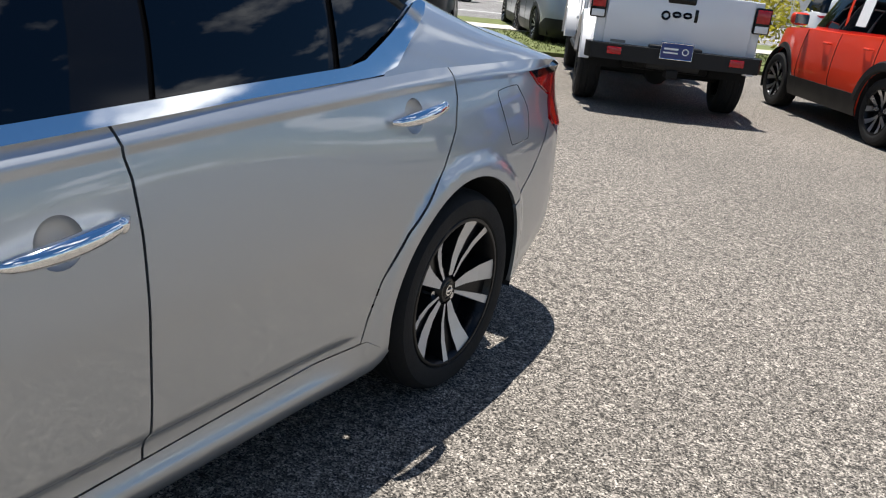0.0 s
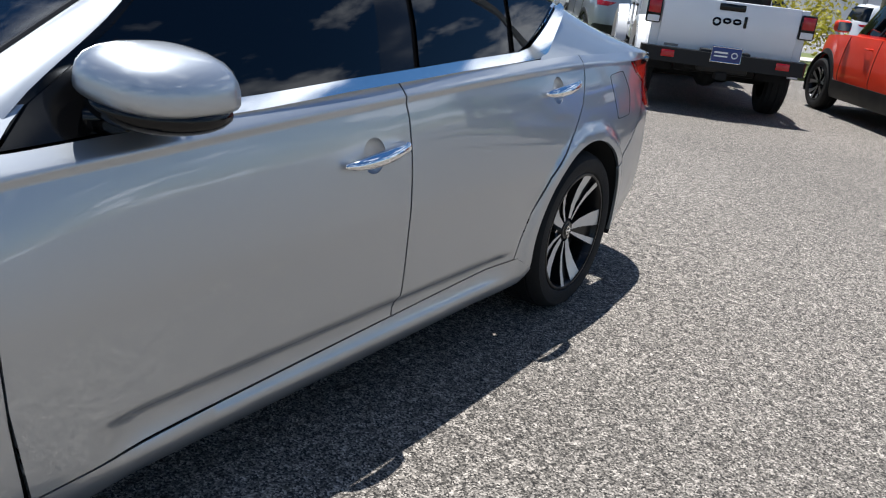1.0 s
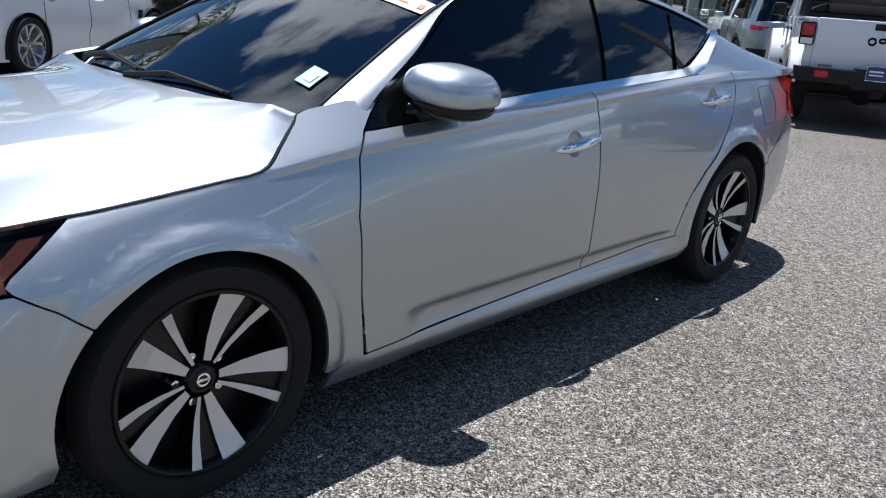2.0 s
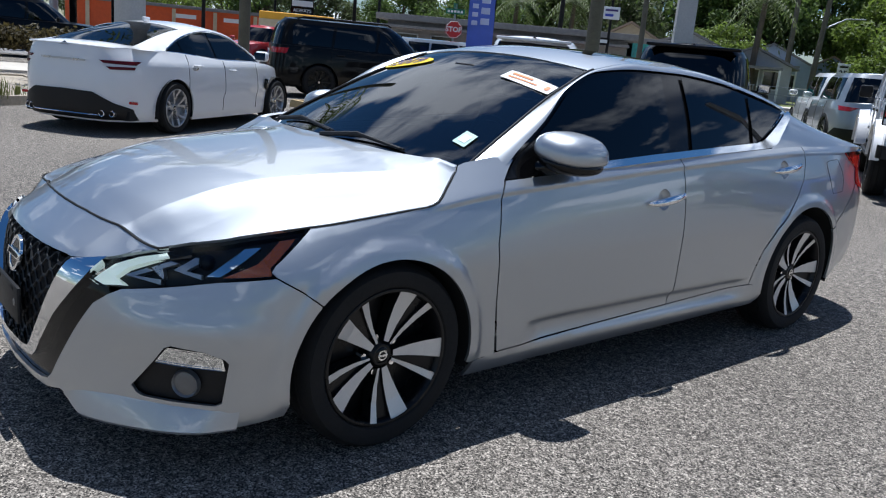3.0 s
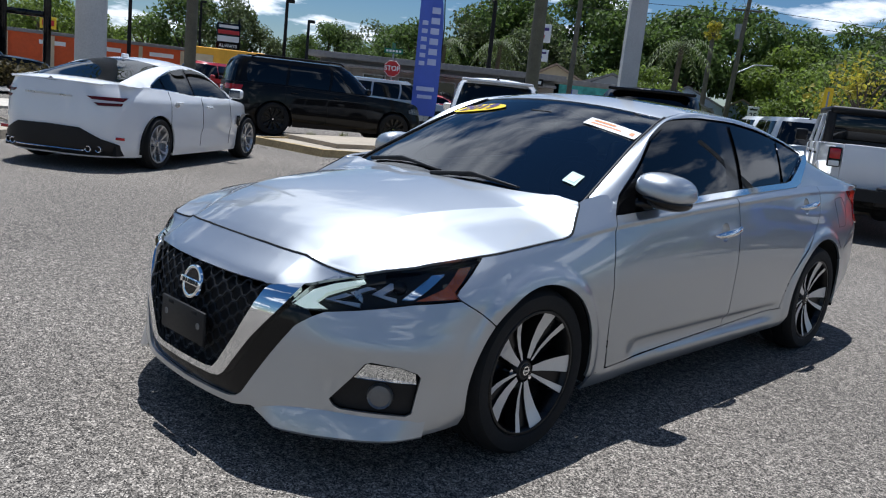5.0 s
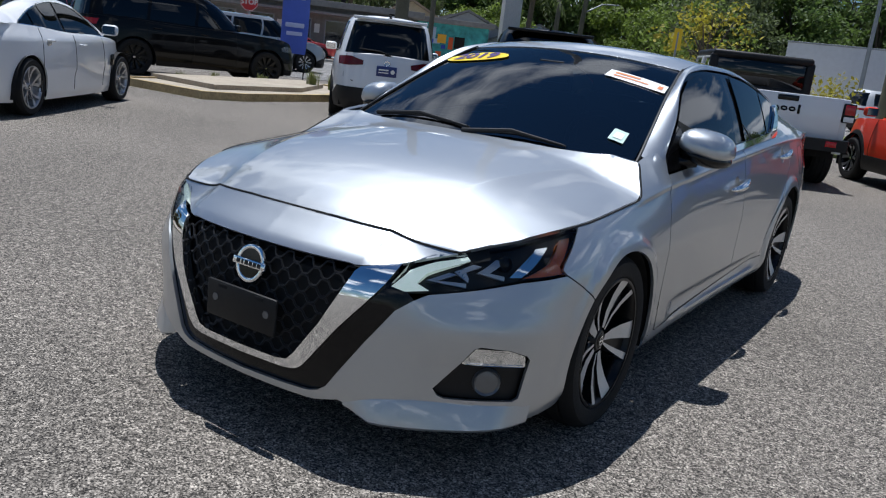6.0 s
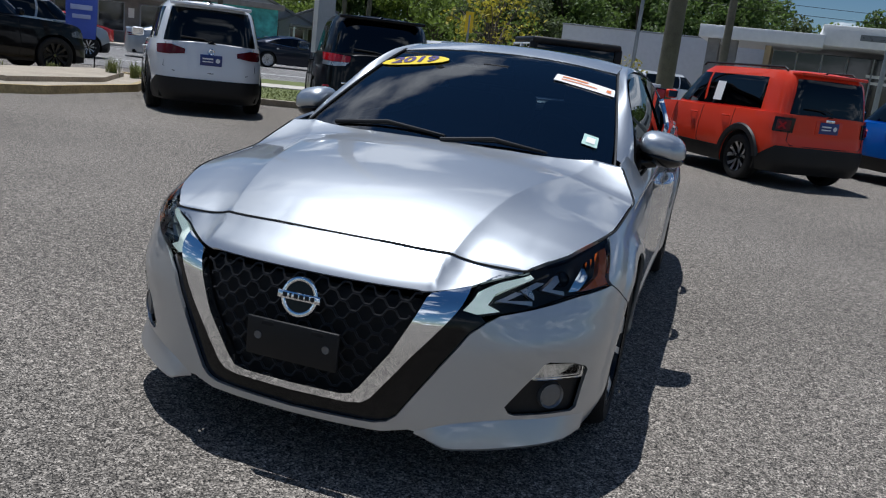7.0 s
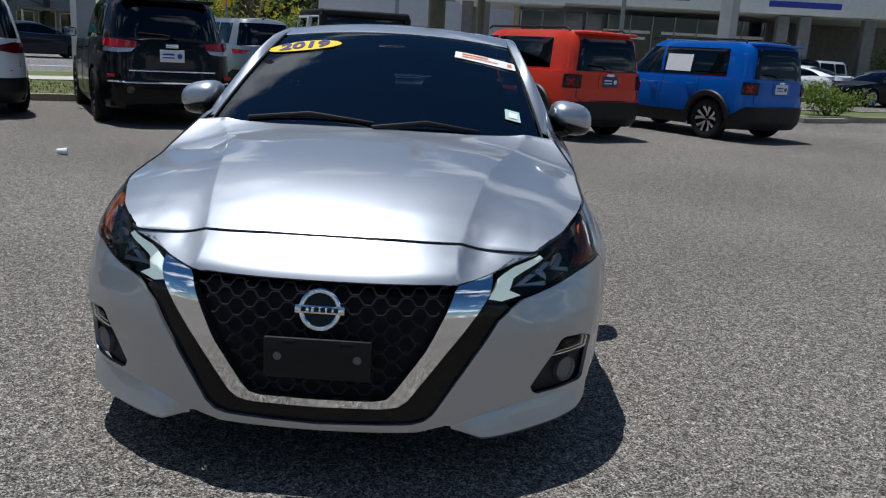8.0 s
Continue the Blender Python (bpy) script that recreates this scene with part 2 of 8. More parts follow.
M_poleconc = mat("pole_concrete", (0.46, 0.46, 0.45), 0.85, var=0.18, scale=1.5, fine=40, bump=0.25)
M_steel = mat("galvanised_steel", (0.30, 0.31, 0.32), 0.5, 0.7, var=0.15)
M_signred = mat("sign_red", (0.50, 0.02, 0.02), 0.45, var=0.08)
M_signgreen = mat("sign_green", (0.01, 0.16, 0.09), 0.5, var=0.1)
M_signblue = mat("sign_blue", (0.03, 0.06, 0.42), 0.5, var=0.08)
M_signyellow = mat("sign_yellow", (0.80, 0.52, 0.01), 0.5, var=0.08)
M_flag = mat("blue_flag_cloth", (0.10, 0.16, 0.62), 0.75, var=0.15, scale=2, bump=0.1, bscale=30)
M_flagtext = mat("pale_print", (0.55, 0.60, 0.85), 0.7, var=0.08)
M_bark = mat("bark", (0.10, 0.08, 0.06), 0.95, var=0.4, scale=4, fine=30, bump=0.5, bscale=30)
M_orangewall = mat("orange_wall", (0.62, 0.10, 0.025), 0.8, var=0.15, scale=0.6, fine=4)
M_yellowwall = mat("yellow_wall", (0.80, 0.40, 0.03), 0.7, var=0.1, scale=0.6, fine=4)
M_tanwall = mat("tan_wall", (0.55, 0.45, 0.30), 0.85, var=0.15, scale=0.6, fine=4)
M_greywall = mat("grey_block_wall", (0.22, 0.21, 0.20), 0.85, var=0.22, scale=0.7, fine=5)
M_tealwall = mat("teal_mural_wall", (0.06, 0.30, 0.30), 0.8, var=0.7, scale=0.9, fine=3)
M_whitewall = mat("white_rendered_wall", (0.62, 0.63, 0.66), 0.85, var=0.08, scale=0.4, fine=4)
M_bluewall = mat("pale_blue_siding", (0.36, 0.44, 0.56), 0.8, var=0.1, scale=0.6, fine=6)
M_greysiding = mat("grey_siding", (0.42, 0.43, 0.44), 0.8, var=0.1, scale=0.6, fine=6)
M_roof = mat("grey_shingle_roof", (0.20, 0.195, 0.19), 0.9, var=0.25, scale=1, fine=8, bump=0.3, bscale=15)
M_brownroof = mat("brown_shingle_roof", (0.32, 0.24, 0.17), 0.9, var=0.2, scale=1, fine=8)
M_fascia = mat("canopy_fascia", (0.78, 0.78, 0.77), 0.6, var=0.08, scale=0.5, fine=4)
M_shopglass = mat("shop_window_glass", (0.012, 0.014, 0.016), 0.06, var=0.1, coat=0.5)


def leafmat(name, color, var=0.45):
    """Leaves that differ clump by clump and let some light through."""
    m, n, l, b = base_mat(name)
    geo, hsv, rng = n.new("ShaderNodeNewGeometry"), n.new("ShaderNodeHueSaturation"), n.new("ShaderNodeMapRange")
    hsv.inputs["Color"].default_value = (*color, 1)
    rng.inputs["To Min"].default_value, rng.inputs["To Max"].default_value = 1 - var, 1 + var
    l.new(geo.outputs["Random Per Island"], rng.inputs["Value"])
    l.new(rng.outputs["Result"], hsv.inputs["Value"])
    l.new(hsv.outputs["Color"], b.inputs["Base Color"])
    b.inputs["Roughness"].default_value = 0.6
    tl, mx, out = n.new("ShaderNodeBsdfTranslucent"), n.new("ShaderNodeMixShader"), n["Material Output"]
    l.new(hsv.outputs["Color"], tl.inputs["Color"])
    mx.inputs["Fac"].default_value = 0.5
    l.new(b.outputs["BSDF"], mx.inputs[1])
    l.new(tl.outputs["BSDF"], mx.inputs[2])
    l.new(mx.outputs["Shader"], out.inputs["Surface"])
    return m


M_leaf = leafmat("oak_leaves", (0.10, 0.155, 0.036))
M_leaf2 = leafmat("bright_leaves", (0.15, 0.21, 0.035))
M_leaf3 = leafmat("dull_leaves", (0.10, 0.128, 0.05))
M_palm = leafmat("palm_fronds", (0.085, 0.115, 0.035))
M_hedge = leafmat("hedge_leaves", (0.075, 0.06, 0.022))
M_yleaf = leafmat("yellow_leaves", (0.34, 0.30, 0.03))

# ---- mesh tools ----
from mathutils.geometry import delaunay_2d_cdt


def smooth_step(v, a, b):
    t = np.clip((np.asarray(v, float) - a) / (b - a), 0, 1)
    return t * t * (3 - 2 * t)


def spline(pts, n=300):
    """A curve that passes through (at, value) pairs without overshoot."""
    x, y = np.array([p[0] for p in pts], float), np.array([p[1] for p in pts], float)
    h, d = np.diff(x), np.diff(y) / np.diff(x)
    m = np.zeros(len(x))
    for i in range(1, len(x) - 1):
        if d[i - 1] * d[i] > 0:
            w1, w2 = 2 * h[i] + h[i - 1], h[i] + 2 * h[i - 1]
            m[i] = (w1 + w2) / (w1 / d[i - 1] + w2 / d[i])
    m[0], m[-1] = d[0], d[-1]
    xs = np.linspace(x[0], x[-1], n)
    k = np.clip(np.searchsorted(x, xs) - 1, 0, len(h) - 1)
    t = (xs - x[k]) / h[k]
    ys = (2 * t**3 - 3 * t**2 + 1) * y[k] + (t**3 - 2 * t**2 + t) * h[k] * m[k] + (-2 * t**3 + 3 * t**2) * y[k + 1] + (t**3 - t**2) * h[k] * m[k + 1]
    return lambda v: np.interp(v, xs, ys)


def rounded(pts, n=8):
    """A closed or open run of points, smoothed through its points."""
    p = np.array(pts, float)
    out = []
    for i in range(len(p) - 1):
        a, b, c, d = p[max(i - 1, 0)], p[i], p[i + 1], p[min(i + 2, len(p) - 1)]
        for t in np.arange(n) / n:
            out.append(0.5 * (2 * b + (c - a) * t + (2 * a - 5 * b + 4 * c - d) * t * t + (3 * b - a - 3 * c + d) * t**3))
    out.append(p[-1])
    return [tuple(o) for o in out]


def arc(cy, cz, r, a0, a1, n=24):
    return [(cy + r * math.cos(radians(a)), cz + r * math.sin(radians(a))) for a in np.linspace(a0, a1, n)]


class Geo:
    """Vertices, faces and, where they are known, the true normals of a surface."""
    def __init__(self, v, f, n=None):
        self.v, self.f = np.asarray(v, float).reshape(-1, 3), [tuple(q) for q in f]
        self.n = np.zeros_like(self.v) if n is None else np.asarray(n, float)

    def __add__(self, o):
        k = len(self.v)
        return Geo(np.vstack((self.v, o.v)), self.f + [tuple(i + k for i in q) for q in o.f], np.vstack((self.n, o.n)))

    def mirror(self):
        s = np.array([-1, 1, 1])
        return Geo(self.v * s, [q[::-1] for q in self.f], self.n * s)

    def both(self):
        return self + self.mirror()

    def moved(self, m):
        r = np.array(m.to_3x3())
        return Geo(self.v @ r.T + np.array(m.translation), self.f, self.n @ r.T)


def from_bm(bm):
    bm.verts.index_update()
    g = Geo([tuple(v.co) for v in bm.verts], [tuple(v.index for v in f.verts) for f in bm.faces])
    bm.free()
    return g


def box(cx, cy, cz, sx, sy, sz, bevel=0.0, seg=2):
    bm = bmesh.new()
    bmesh.ops.create_cube(bm, size=1)
    for v in bm.verts:
        v.co = Vector((cx + v.co.x * sx, cy + v.co.y * sy, cz + v.co.z * sz))
    if bevel:
        bmesh.ops.bevel(bm, geom=bm.edges[:], offset=bevel, segments=seg, affect="EDGES", profile=0.5)
    return from_bm(bm)


def prism(poly, z0, z1):
    """An upright block over an outline of (x, y) points, counter-clockwise."""
    n = len(poly)
    v = [(x, y, z0) for x, y in poly] + [(x, y, z1) for x, y in poly]
    return Geo(v, [tuple(range(n, 2 * n)), tuple(range(n))[::-1]] + [(i, (i + 1) % n, n + (i + 1) % n, n + i) for i in range(n)])


def lathe(profile, n=48):
    """Rings about the x axis from (along, radius) pairs."""
    v, f, k = [], [], len(profile)
    for i in range(n):
        a = 2 * math.pi * i / n
        v += [(x, r * math.cos(a), r * math.sin(a)) for x, r in profile]
    for i in range(n):
        for j in range(k - 1):
            a, b = i * k, ((i + 1) % n) * k
            f.append((a + j, b + j, b + j + 1, a + j + 1))
    return Geo(v, f)


def tube(path, radius, n=8, closed=False, caps=True):
    """A round bar along a run of points; radius may be one number or one for each point."""
    p = [Vector(q) for q in path]
    m = len(p)
    rad = radius if isinstance(radius, (list, tuple)) else [radius] * m
    v, f = [], []
    up = Vector((0, 0, 1))
    for i in range(m):
        a, b = (p[i - 1], p[(i + 1) % m]) if closed else (p[max(i - 1, 0)], p[min(i + 1, m - 1)])
        t = (b - a).normalized()
        u = t.cross(up if abs(t.z) < 0.95 else Vector((1, 0, 0))).normalized()
        w = t.cross(u)
        v += [tuple(p[i] + rad[i] * (math.cos(2 * math.pi * k / n) * u + math.sin(2 * math.pi * k / n) * w)) for k in range(n)]
    for i in range(m if closed else m - 1):
        for k in range(n):
            a, b = i * n, ((i + 1) % m) * n
            f.append((a + k, b + k, b + (k + 1) % n, a + (k + 1) % n))
    if caps and not closed:
        f += [tuple(range(n)), tuple((m - 1) * n + k for k in range(n))[::-1]]
    return Geo(v, f)


def grid(points, wrap=False):
    """A sheet through rows of points."""
    r, c = len(points), len(points[0])
    v = [tuple(q) for row in points for q in row]
    f = []
    for i in range(r - 1):
        for j in range(c if wrap else c - 1):
            k = (j + 1) % c
            f.append((i * c + j, i * c + k, (i + 1) * c + k, (i + 1) * c + j))
    return Geo(v, f)


def ellipsoid(cx, cy, cz, rx, ry, rz, n=20, power=1.0):
    rows = []
    for i in range(n // 2 + 1):
        la = math.pi * (i / (n // 2) - 0.5)
        rows.append([(cx + rx * math.cos(la) * math.cos(2 * math.pi * j / n), cy + ry * math.cos(la) * math.sin(2 * math.pi * j / n), cz + rz * math.copysign(abs(math.sin(la)) ** power, math.sin(la))) for j in range(n)])
    return grid(rows, True)


def resample(poly, step):
    out, n = [], len(poly)
    for i in range(n):
        a, b = np.array(poly[i], float), np.array(poly[(i + 1) % n], float)
        k = max(1, int(round(np.linalg.norm(b - a) / step)))
        out += [tuple(a + (b - a) * j / k) for j in range(k)]
    return out


def inside(q, loops):
    q = np.asarray(q, float)
    odd = np.zeros(len(q), bool)
    for lp in loops:
        p = np.array(lp)
        r = np.roll(p, -1, 0)
        for (x0, y0), (x1, y1) in zip(p, r):
            if y0 != y1:
                hit = ((y0 > q[:, 1]) != (y1 > q[:, 1])) & (q[:, 0] < (x1 - x0) * (q[:, 1] - y0) / (y1 - y0) + x0)
                odd ^= hit
    return odd


def panel(pt, poly, step=0.03, holes=(), off=0.0, rim=0.012, lines=()):
    """A sheet of the surface pt(a, b), cut to an outline in (a, b), with its edges turned in by rim.
    lines: runs of points in (a, b) along which the surface bends, to be followed by the mesh."""
    loops = [resample(lp, step) for lp in (poly, *holes)]
    pts, edges = [], []
    for lp in loops:
        k = len(pts)
        pts += lp
        edges += [(k + i, k + (i + 1) % len(lp)) for i in range(len(lp))]
    bnd = np.array(pts)
    lo, hi = bnd.min(0), bnd.max(0)
    g = [(x + (step / 2 if j % 2 else 0), y) for j, y in enumerate(np.arange(lo[1] + step * 0.5, hi[1], step * 0.87)) for x in np.arange(lo[0] + step * 0.25, hi[0], step)]
    for ln in lines:
        q = np.array(ln)
        q = q[inside(q, loops)]
        if len(q):
            near = np.array([np.min((bnd[:, 0] - x) ** 2 + (bnd[:, 1] - y) ** 2) for x, y in q])
            q = q[near > (0.35 * step) ** 2]
            pts += [tuple(p) for p in q]
    bnd = np.array(pts)
    if g:
        g = np.array(g)
        g = g[inside(g, loops)]
        if len(g):
            near = np.array([np.min((bnd[:, 0] - x) ** 2 + (bnd[:, 1] - y) ** 2) for x, y in g])
            pts += [tuple(q) for q in g[near > (0.5 * step) ** 2]]
    v2, _, tri, *_ = delaunay_2d_cdt([Vector(p) for p in pts], edges, [], 0, 1e-7)
    v2 = np.array([tuple(v) for v in v2])
    tri = np.array([t for t in tri if len(t) == 3])
    tri = tri[inside(v2[tri].mean(1), loops)]
    p = pt(v2[:, 0], v2[:, 1])
    e = 0.004
    n = np.cross(pt(v2[:, 0] + e, v2[:, 1]) - pt(v2[:, 0] - e, v2[:, 1]), pt(v2[:, 0], v2[:, 1] + e) - pt(v2[:, 0], v2[:, 1] - e))
    n /= np.maximum(np.linalg.norm(n, axis=1), 1e-12)[:, None]
    p = p + off * n
    fn = np.cross(p[tri[:, 1]] - p[tri[:, 0]], p[tri[:, 2]] - p[tri[:, 0]])
    flip = (fn * n[tri].mean(1)).sum(1) < 0
    tri[flip] = tri[flip][:, ::-1]
    v, f, nn = list(p), [tuple(t) for t in tri], list(n)
    if rim:
        count = {}
        for t in f:
            for a, b in ((t[0], t[1]), (t[1], t[2]), (t[2], t[0])):
                count[(a, b)] = 1
        top, low = {}, {}
        for a, b in [q for q in count if (q[1], q[0]) not in count]:
            for i in (a, b):
                if i not in top:
                    top[i] = len(v)
                    v.append(p[i])
                    nn.append(np.zeros(3))
                    low[i] = len(v)
                    v.append(p[i] - rim * n[i])
                    nn.append(np.zeros(3))
            f.append((top[b], top[a], low[a], low[b]))
    return Geo(v, f, nn)


def mesh_of(name, g, material, flat=False, sharp=38):
    me = bpy.data.meshes.new(name)
    me.from_pydata([tuple(v) for v in g.v], [], g.f)
    me.materials.append(material)
    if not flat:
        me.polygons.foreach_set("use_smooth", [True] * len(me.polygons))
        if np.any(g.n):
            vi = np.empty(len(me.loops), np.int32)
            me.loops.foreach_get("vertex_index", vi)
            me.normals_split_custom_set([tuple(q) for q in g.n[vi]])
        else:
            me.set_sharp_from_angle(angle=radians(sharp))
    me.update()
    return me


def part(name, g, material, parent, label="", flat=False, sharp=38):
    """One mesh object under a thing or under a part."""
    ob = new(name, g if isinstance(g, bpy.types.Mesh) else mesh_of(name, g, material, flat, sharp))
    ob.parent = parent
    if label:
        tagged(ob, label)
    return ob


def thing(name, label, category, m=None, group="", g=None, material=None, kind="", flat=False, sharp=38):
    ob = new(name, mesh_of(name, g, material, flat, sharp) if g is not None else None)
    if g is None:
        ob.empty_display_size = 0.2
    ob.matrix_world = m if m is not None else Matrix()
    return tagged(ob, label, category, group, kind)


def lettering(text, size, depth=0.002, bold=0.0):
    """Letters of the built-in font as a mesh in the plane x-y, centred."""
    cu = bpy.data.curves.new("letters", "FONT")
    cu.body, cu.size, cu.extrude, cu.align_x, cu.align_y, cu.offset = text, size, depth, "CENTER", "CENTER", bold
    cu.resolution_u = 3
    tmp = bpy.data.objects.new("letters", cu)
    me = bpy.data.meshes.new_from_object(tmp)
    g = Geo([tuple(v.co) for v in me.vertices], [tuple(p.vertices) for p in me.polygons])
    bpy.data.objects.remove(tmp)
    bpy.data.meshes.remove(me)
    bpy.data.curves.remove(cu)
    return g


UPRIGHT = Matrix(((1, 0, 0, 0), (0, 0, -1, 0), (0, 1, 0, 0), (0, 0, 0, 1)))   # stands a flat drawing up, facing -y

# ---- the ground and the street ----
U, N = Vector((math.cos(radians(42)), math.sin(radians(42)), 0)), Vector((-math.sin(radians(42)), math.cos(radians(42)), 0))


def lot(u, n, z=0.0):
    """A place by metres along the street and metres towards it."""
    return tuple(U * u + N * n + Vector((0, 0, z)))


def strip(u0, u1, n0, n1, z0, z1):
    q = [lot(u0, n0)[:2], lot(u1, n0)[:2], lot(u1, n1)[:2], lot(u0, n1)[:2]]
    return prism(q, z0, z1)


ground = thing("ground", "pale worn chip-seal asphalt car lot", "ground", kind="structure", g=grid([[(x, y, 0) for x in np.linspace(-600, 600, 13)] for y in np.linspace(-600, 600, 13)]), material=M_lot)
road = thing("road", "grey asphalt street beyond the lot", "road", kind="structure", g=strip(-160, 160, 21.0, 40, -0.05, 0.012), material=M_road)
part("lane_line", strip(-160, 160, 25.4, 25.55, 0.0, 0.017), M_white_line, road)
part("lane_line", strip(-160, 160, 36.6, 36.75, 0.0, 0.017), M_white_line, road)
thing("grass_verge", "mown green grass strip beside the lot", "grass", kind="structure", g=strip(0.5, 60, 12.2, 16.8, -0.05, 0.07), material=M_grass)
thing("pavement", "pale concrete pavement along the street", "pavement", kind="structure", g=strip(0.5, 160, 16.9, 18.3, -0.05, 0.09), material=M_concrete)
thing("street_verge", "green grass strip between pavement and street", "grass", kind="structure", g=strip(-1.0, 160, 18.4, 20.7, -0.05, 0.08), material=M_grass)
thing("far_pavement", "pale concrete pavement across the street", "pavement", kind="structure", g=strip(-160, 160, 40.3, 43, -0.05, 0.13), material=M_concrete)
thing("far_lawn", "dry grass yards across the street", "grass", kind="structure", g=strip(-8, 160, 43, 120, -0.05, 0.11), material=M_grass)

# ---- the silver sedan: front towards -y, its left side at +x, midway between the axles at the origin ----
HY, HZ, AR = 1.412, 0.333, 0.385
FY, FZ, FR = -1.424, 0.318, 0.372                     # front wheel arch
RY, RZ, RR_ = 1.405, 0.338, 0.384                      # rear wheel arch
SED_OUT = rounded([(0, -2.375), (0.2, -2.365), (0.38, -2.330), (0.55, -2.258), (0.705, -2.142), (0.80, -2.043), (0.864, -1.95), (0.907, -1.82), (0.921, -1.66), (0.922, -1.45), (0.918, -1.1), (0.91, -0.5), (0.91, 0.3), (0.914, 1.0), (0.916, 1.42), (0.905, 1.75), (0.875, 2.0), (0.82, 2.22), (0.70, 2.39), (0.45, 2.49), (0.2, 2.525), (0, 2.53)], 16)


class Skin:
    """The skin of a car's lower body: a plan outline, pushed in or out by depth(y, z)."""
    def __init__(self, outline, depth):
        p = np.array(outline, float)
        self.x, self.y = p[:, 0], p[:, 1]
        self.s = np.r_[0, np.cumsum(np.hypot(np.diff(self.x), np.diff(self.y)))]
        tx, ty = np.gradient(self.x, self.s), np.gradient(self.y, self.s)
        ln = np.hypot(tx, ty)
        self.nx, self.ny = ty / ln, -tx / ln
        self.nx *= np.clip(self.x / 0.2, 0, 1)
        self.depth, self.half = depth, len(p) // 2

    def pt(self, s, z):
        s, z = np.asarray(s, float), np.asarray(z, float)
        sign = np.where(s < 0, -1.0, 1.0)
        a = np.abs(s)
        x, y = np.interp(a, self.s, self.x), np.interp(a, self.s, self.y)
        nx, ny = np.interp(a, self.s, self.nx), np.interp(a, self.s, self.ny)
        d = self.depth(y, z)
        return np.stack((sign * (x + nx * d), y + ny * d, z), -1)

    def Y(self, y):
        return float(np.interp(y, self.y, self.s))

    def F(self, x):
        k = int(np.argmax(self.x > 0.99 * self.x.max()))
        return float(np.interp(x, self.x[:k], self.s[:k]))

    def R(self, x):
        k = len(self.x) - int(np.argmax(self.x[::-1] > 0.99 * self.x.max()))
        return float(np.interp(x, self.x[k:][::-1], self.s[k:][::-1]))


crease = spline([(-2.4, 0.66), (-2.0, 0.72), (-1.69, 0.775), (-1.2, 0.848), (-0.93, 0.884), (-0.49, 0.917), (0.09, 0.955), (0.6, 0.984), (1.0, 1.0), (1.5, 1.012), (1.9, 1.008), (2.5, 0.97)])
belt = spline([(-1.0, 0.914), (-0.8, 0.932), (-0.32, 0.962), (0.17, 0.998), (0.65, 1.022), (1.0, 1.035), (1.3, 1.045), (1.8, 1.045), (2.3, 1.03)])
low_side = spline([(0.14, -0.10), (0.19, -0.060), (0.225, -0.030), (0.255, -0.022), (0.285, -0.034), (0.32, -0.040), (0.345, -0.038), (0.378, -0.013), (0.392, -0.0105), (0.44, -0.009), (0.50, -0.007), (0.60, -0.004), (0.66, -0.002), (1.2, -0.002)])
low_plain = spline([(0.14, -0.10), (0.19, -0.05), (0.25, -0.022), (0.40, -0.014), (0.55, -0.006), (0.66, -0.002), (1.2, -0.002)])
front_in = spline([(0.12, -0.06), (0.165, -0.018), (0.20, -0.006), (0.25, -0.004), (0.36, 0.002), (0.43, 0.010), (0.475, 0.012), (0.51, 0.007), (0.55, -0.005), (0.59, -0.017), (0.62, -0.029), (0.68, -0.050), (0.73, -0.085), (0.78, -0.14), (0.86, -0.26)])
front_nose = spline([(0.12, -0.06), (0.165, -0.018), (0.20, -0.004), (0.25, 0.0), (0.45, 0.0), (0.55, -0.010), (0.61, -0.026), (0.635, -0.042), (0.66, -0.075), (0.70, -0.135), (0.735, -0.185), (0.78, -0.26), (0.86, -0.40)])
rear_in = spline([(0.14, -0.16), (0.25, -0.07), (0.33, -0.03), (0.42, -0.008), (0.55, 0.0), (0.75, -0.01), (0.90, -0.05), (1.0, -0.06), (1.06, -0.03), (1.2, -0.06)])


def sedan_depth(y, z):
    wf, wr = smooth_step(-y, 1.62, 2.08), smooth_step(y, 1.75, 2.2)
    cz = crease(y)
    door = smooth_step(y, -0.78, -0.62) * (1 - smooth_step(y, 0.72, 0.95))
    u = np.clip((z - 0.62) / np.maximum(cz - 0.62, 0.02), 0, 1)
    d = door * low_side(z) + (1 - door) * low_plain(z)
    taper = 0.03 * smooth_step(y, 0.3, 1.5) + 0.02 * smooth_step(-y, 0.6, 1.3)
    d = d - (0.042 + taper) * u**1.7 - 1.0 * 0.5 * ((z - cz) + np.sqrt((z - cz) ** 2 + 0.006**2))
    d = d + 0.010 * smooth_step(z - cz, -0.020, 0.004) * smooth_step(y, -1.35, -1.15) * (1 - 0.6 * smooth_step(y, 1.0, 1.5))
    for hy, hz, ar in ((FY, FZ, FR), (RY, RZ, RR_)):
        r = np.hypot(y - hy, z - hz)
        d = d + 0.015 * (1 - smooth_step(r - ar, 0.030, 0.075)) * smooth_step(z, 0.2, 0.3)
    return d * (1 - wf - wr) + wf * (front_in(z) + (front_nose(z) - front_in(z)) * smooth_step(-y, 2.15, 2.29)) + wr * rear_in(z)


SK = Skin(SED_OUT, sedan_depth)
Y, F, R = SK.Y, SK.F, SK.R
side_taper = spline([(-1.2, 0.05), (-0.6, 0.012), (0, 0.0), (0.8, 0.018), (1.3, 0.045), (2.0, 0.085), (2.4, 0.12)])


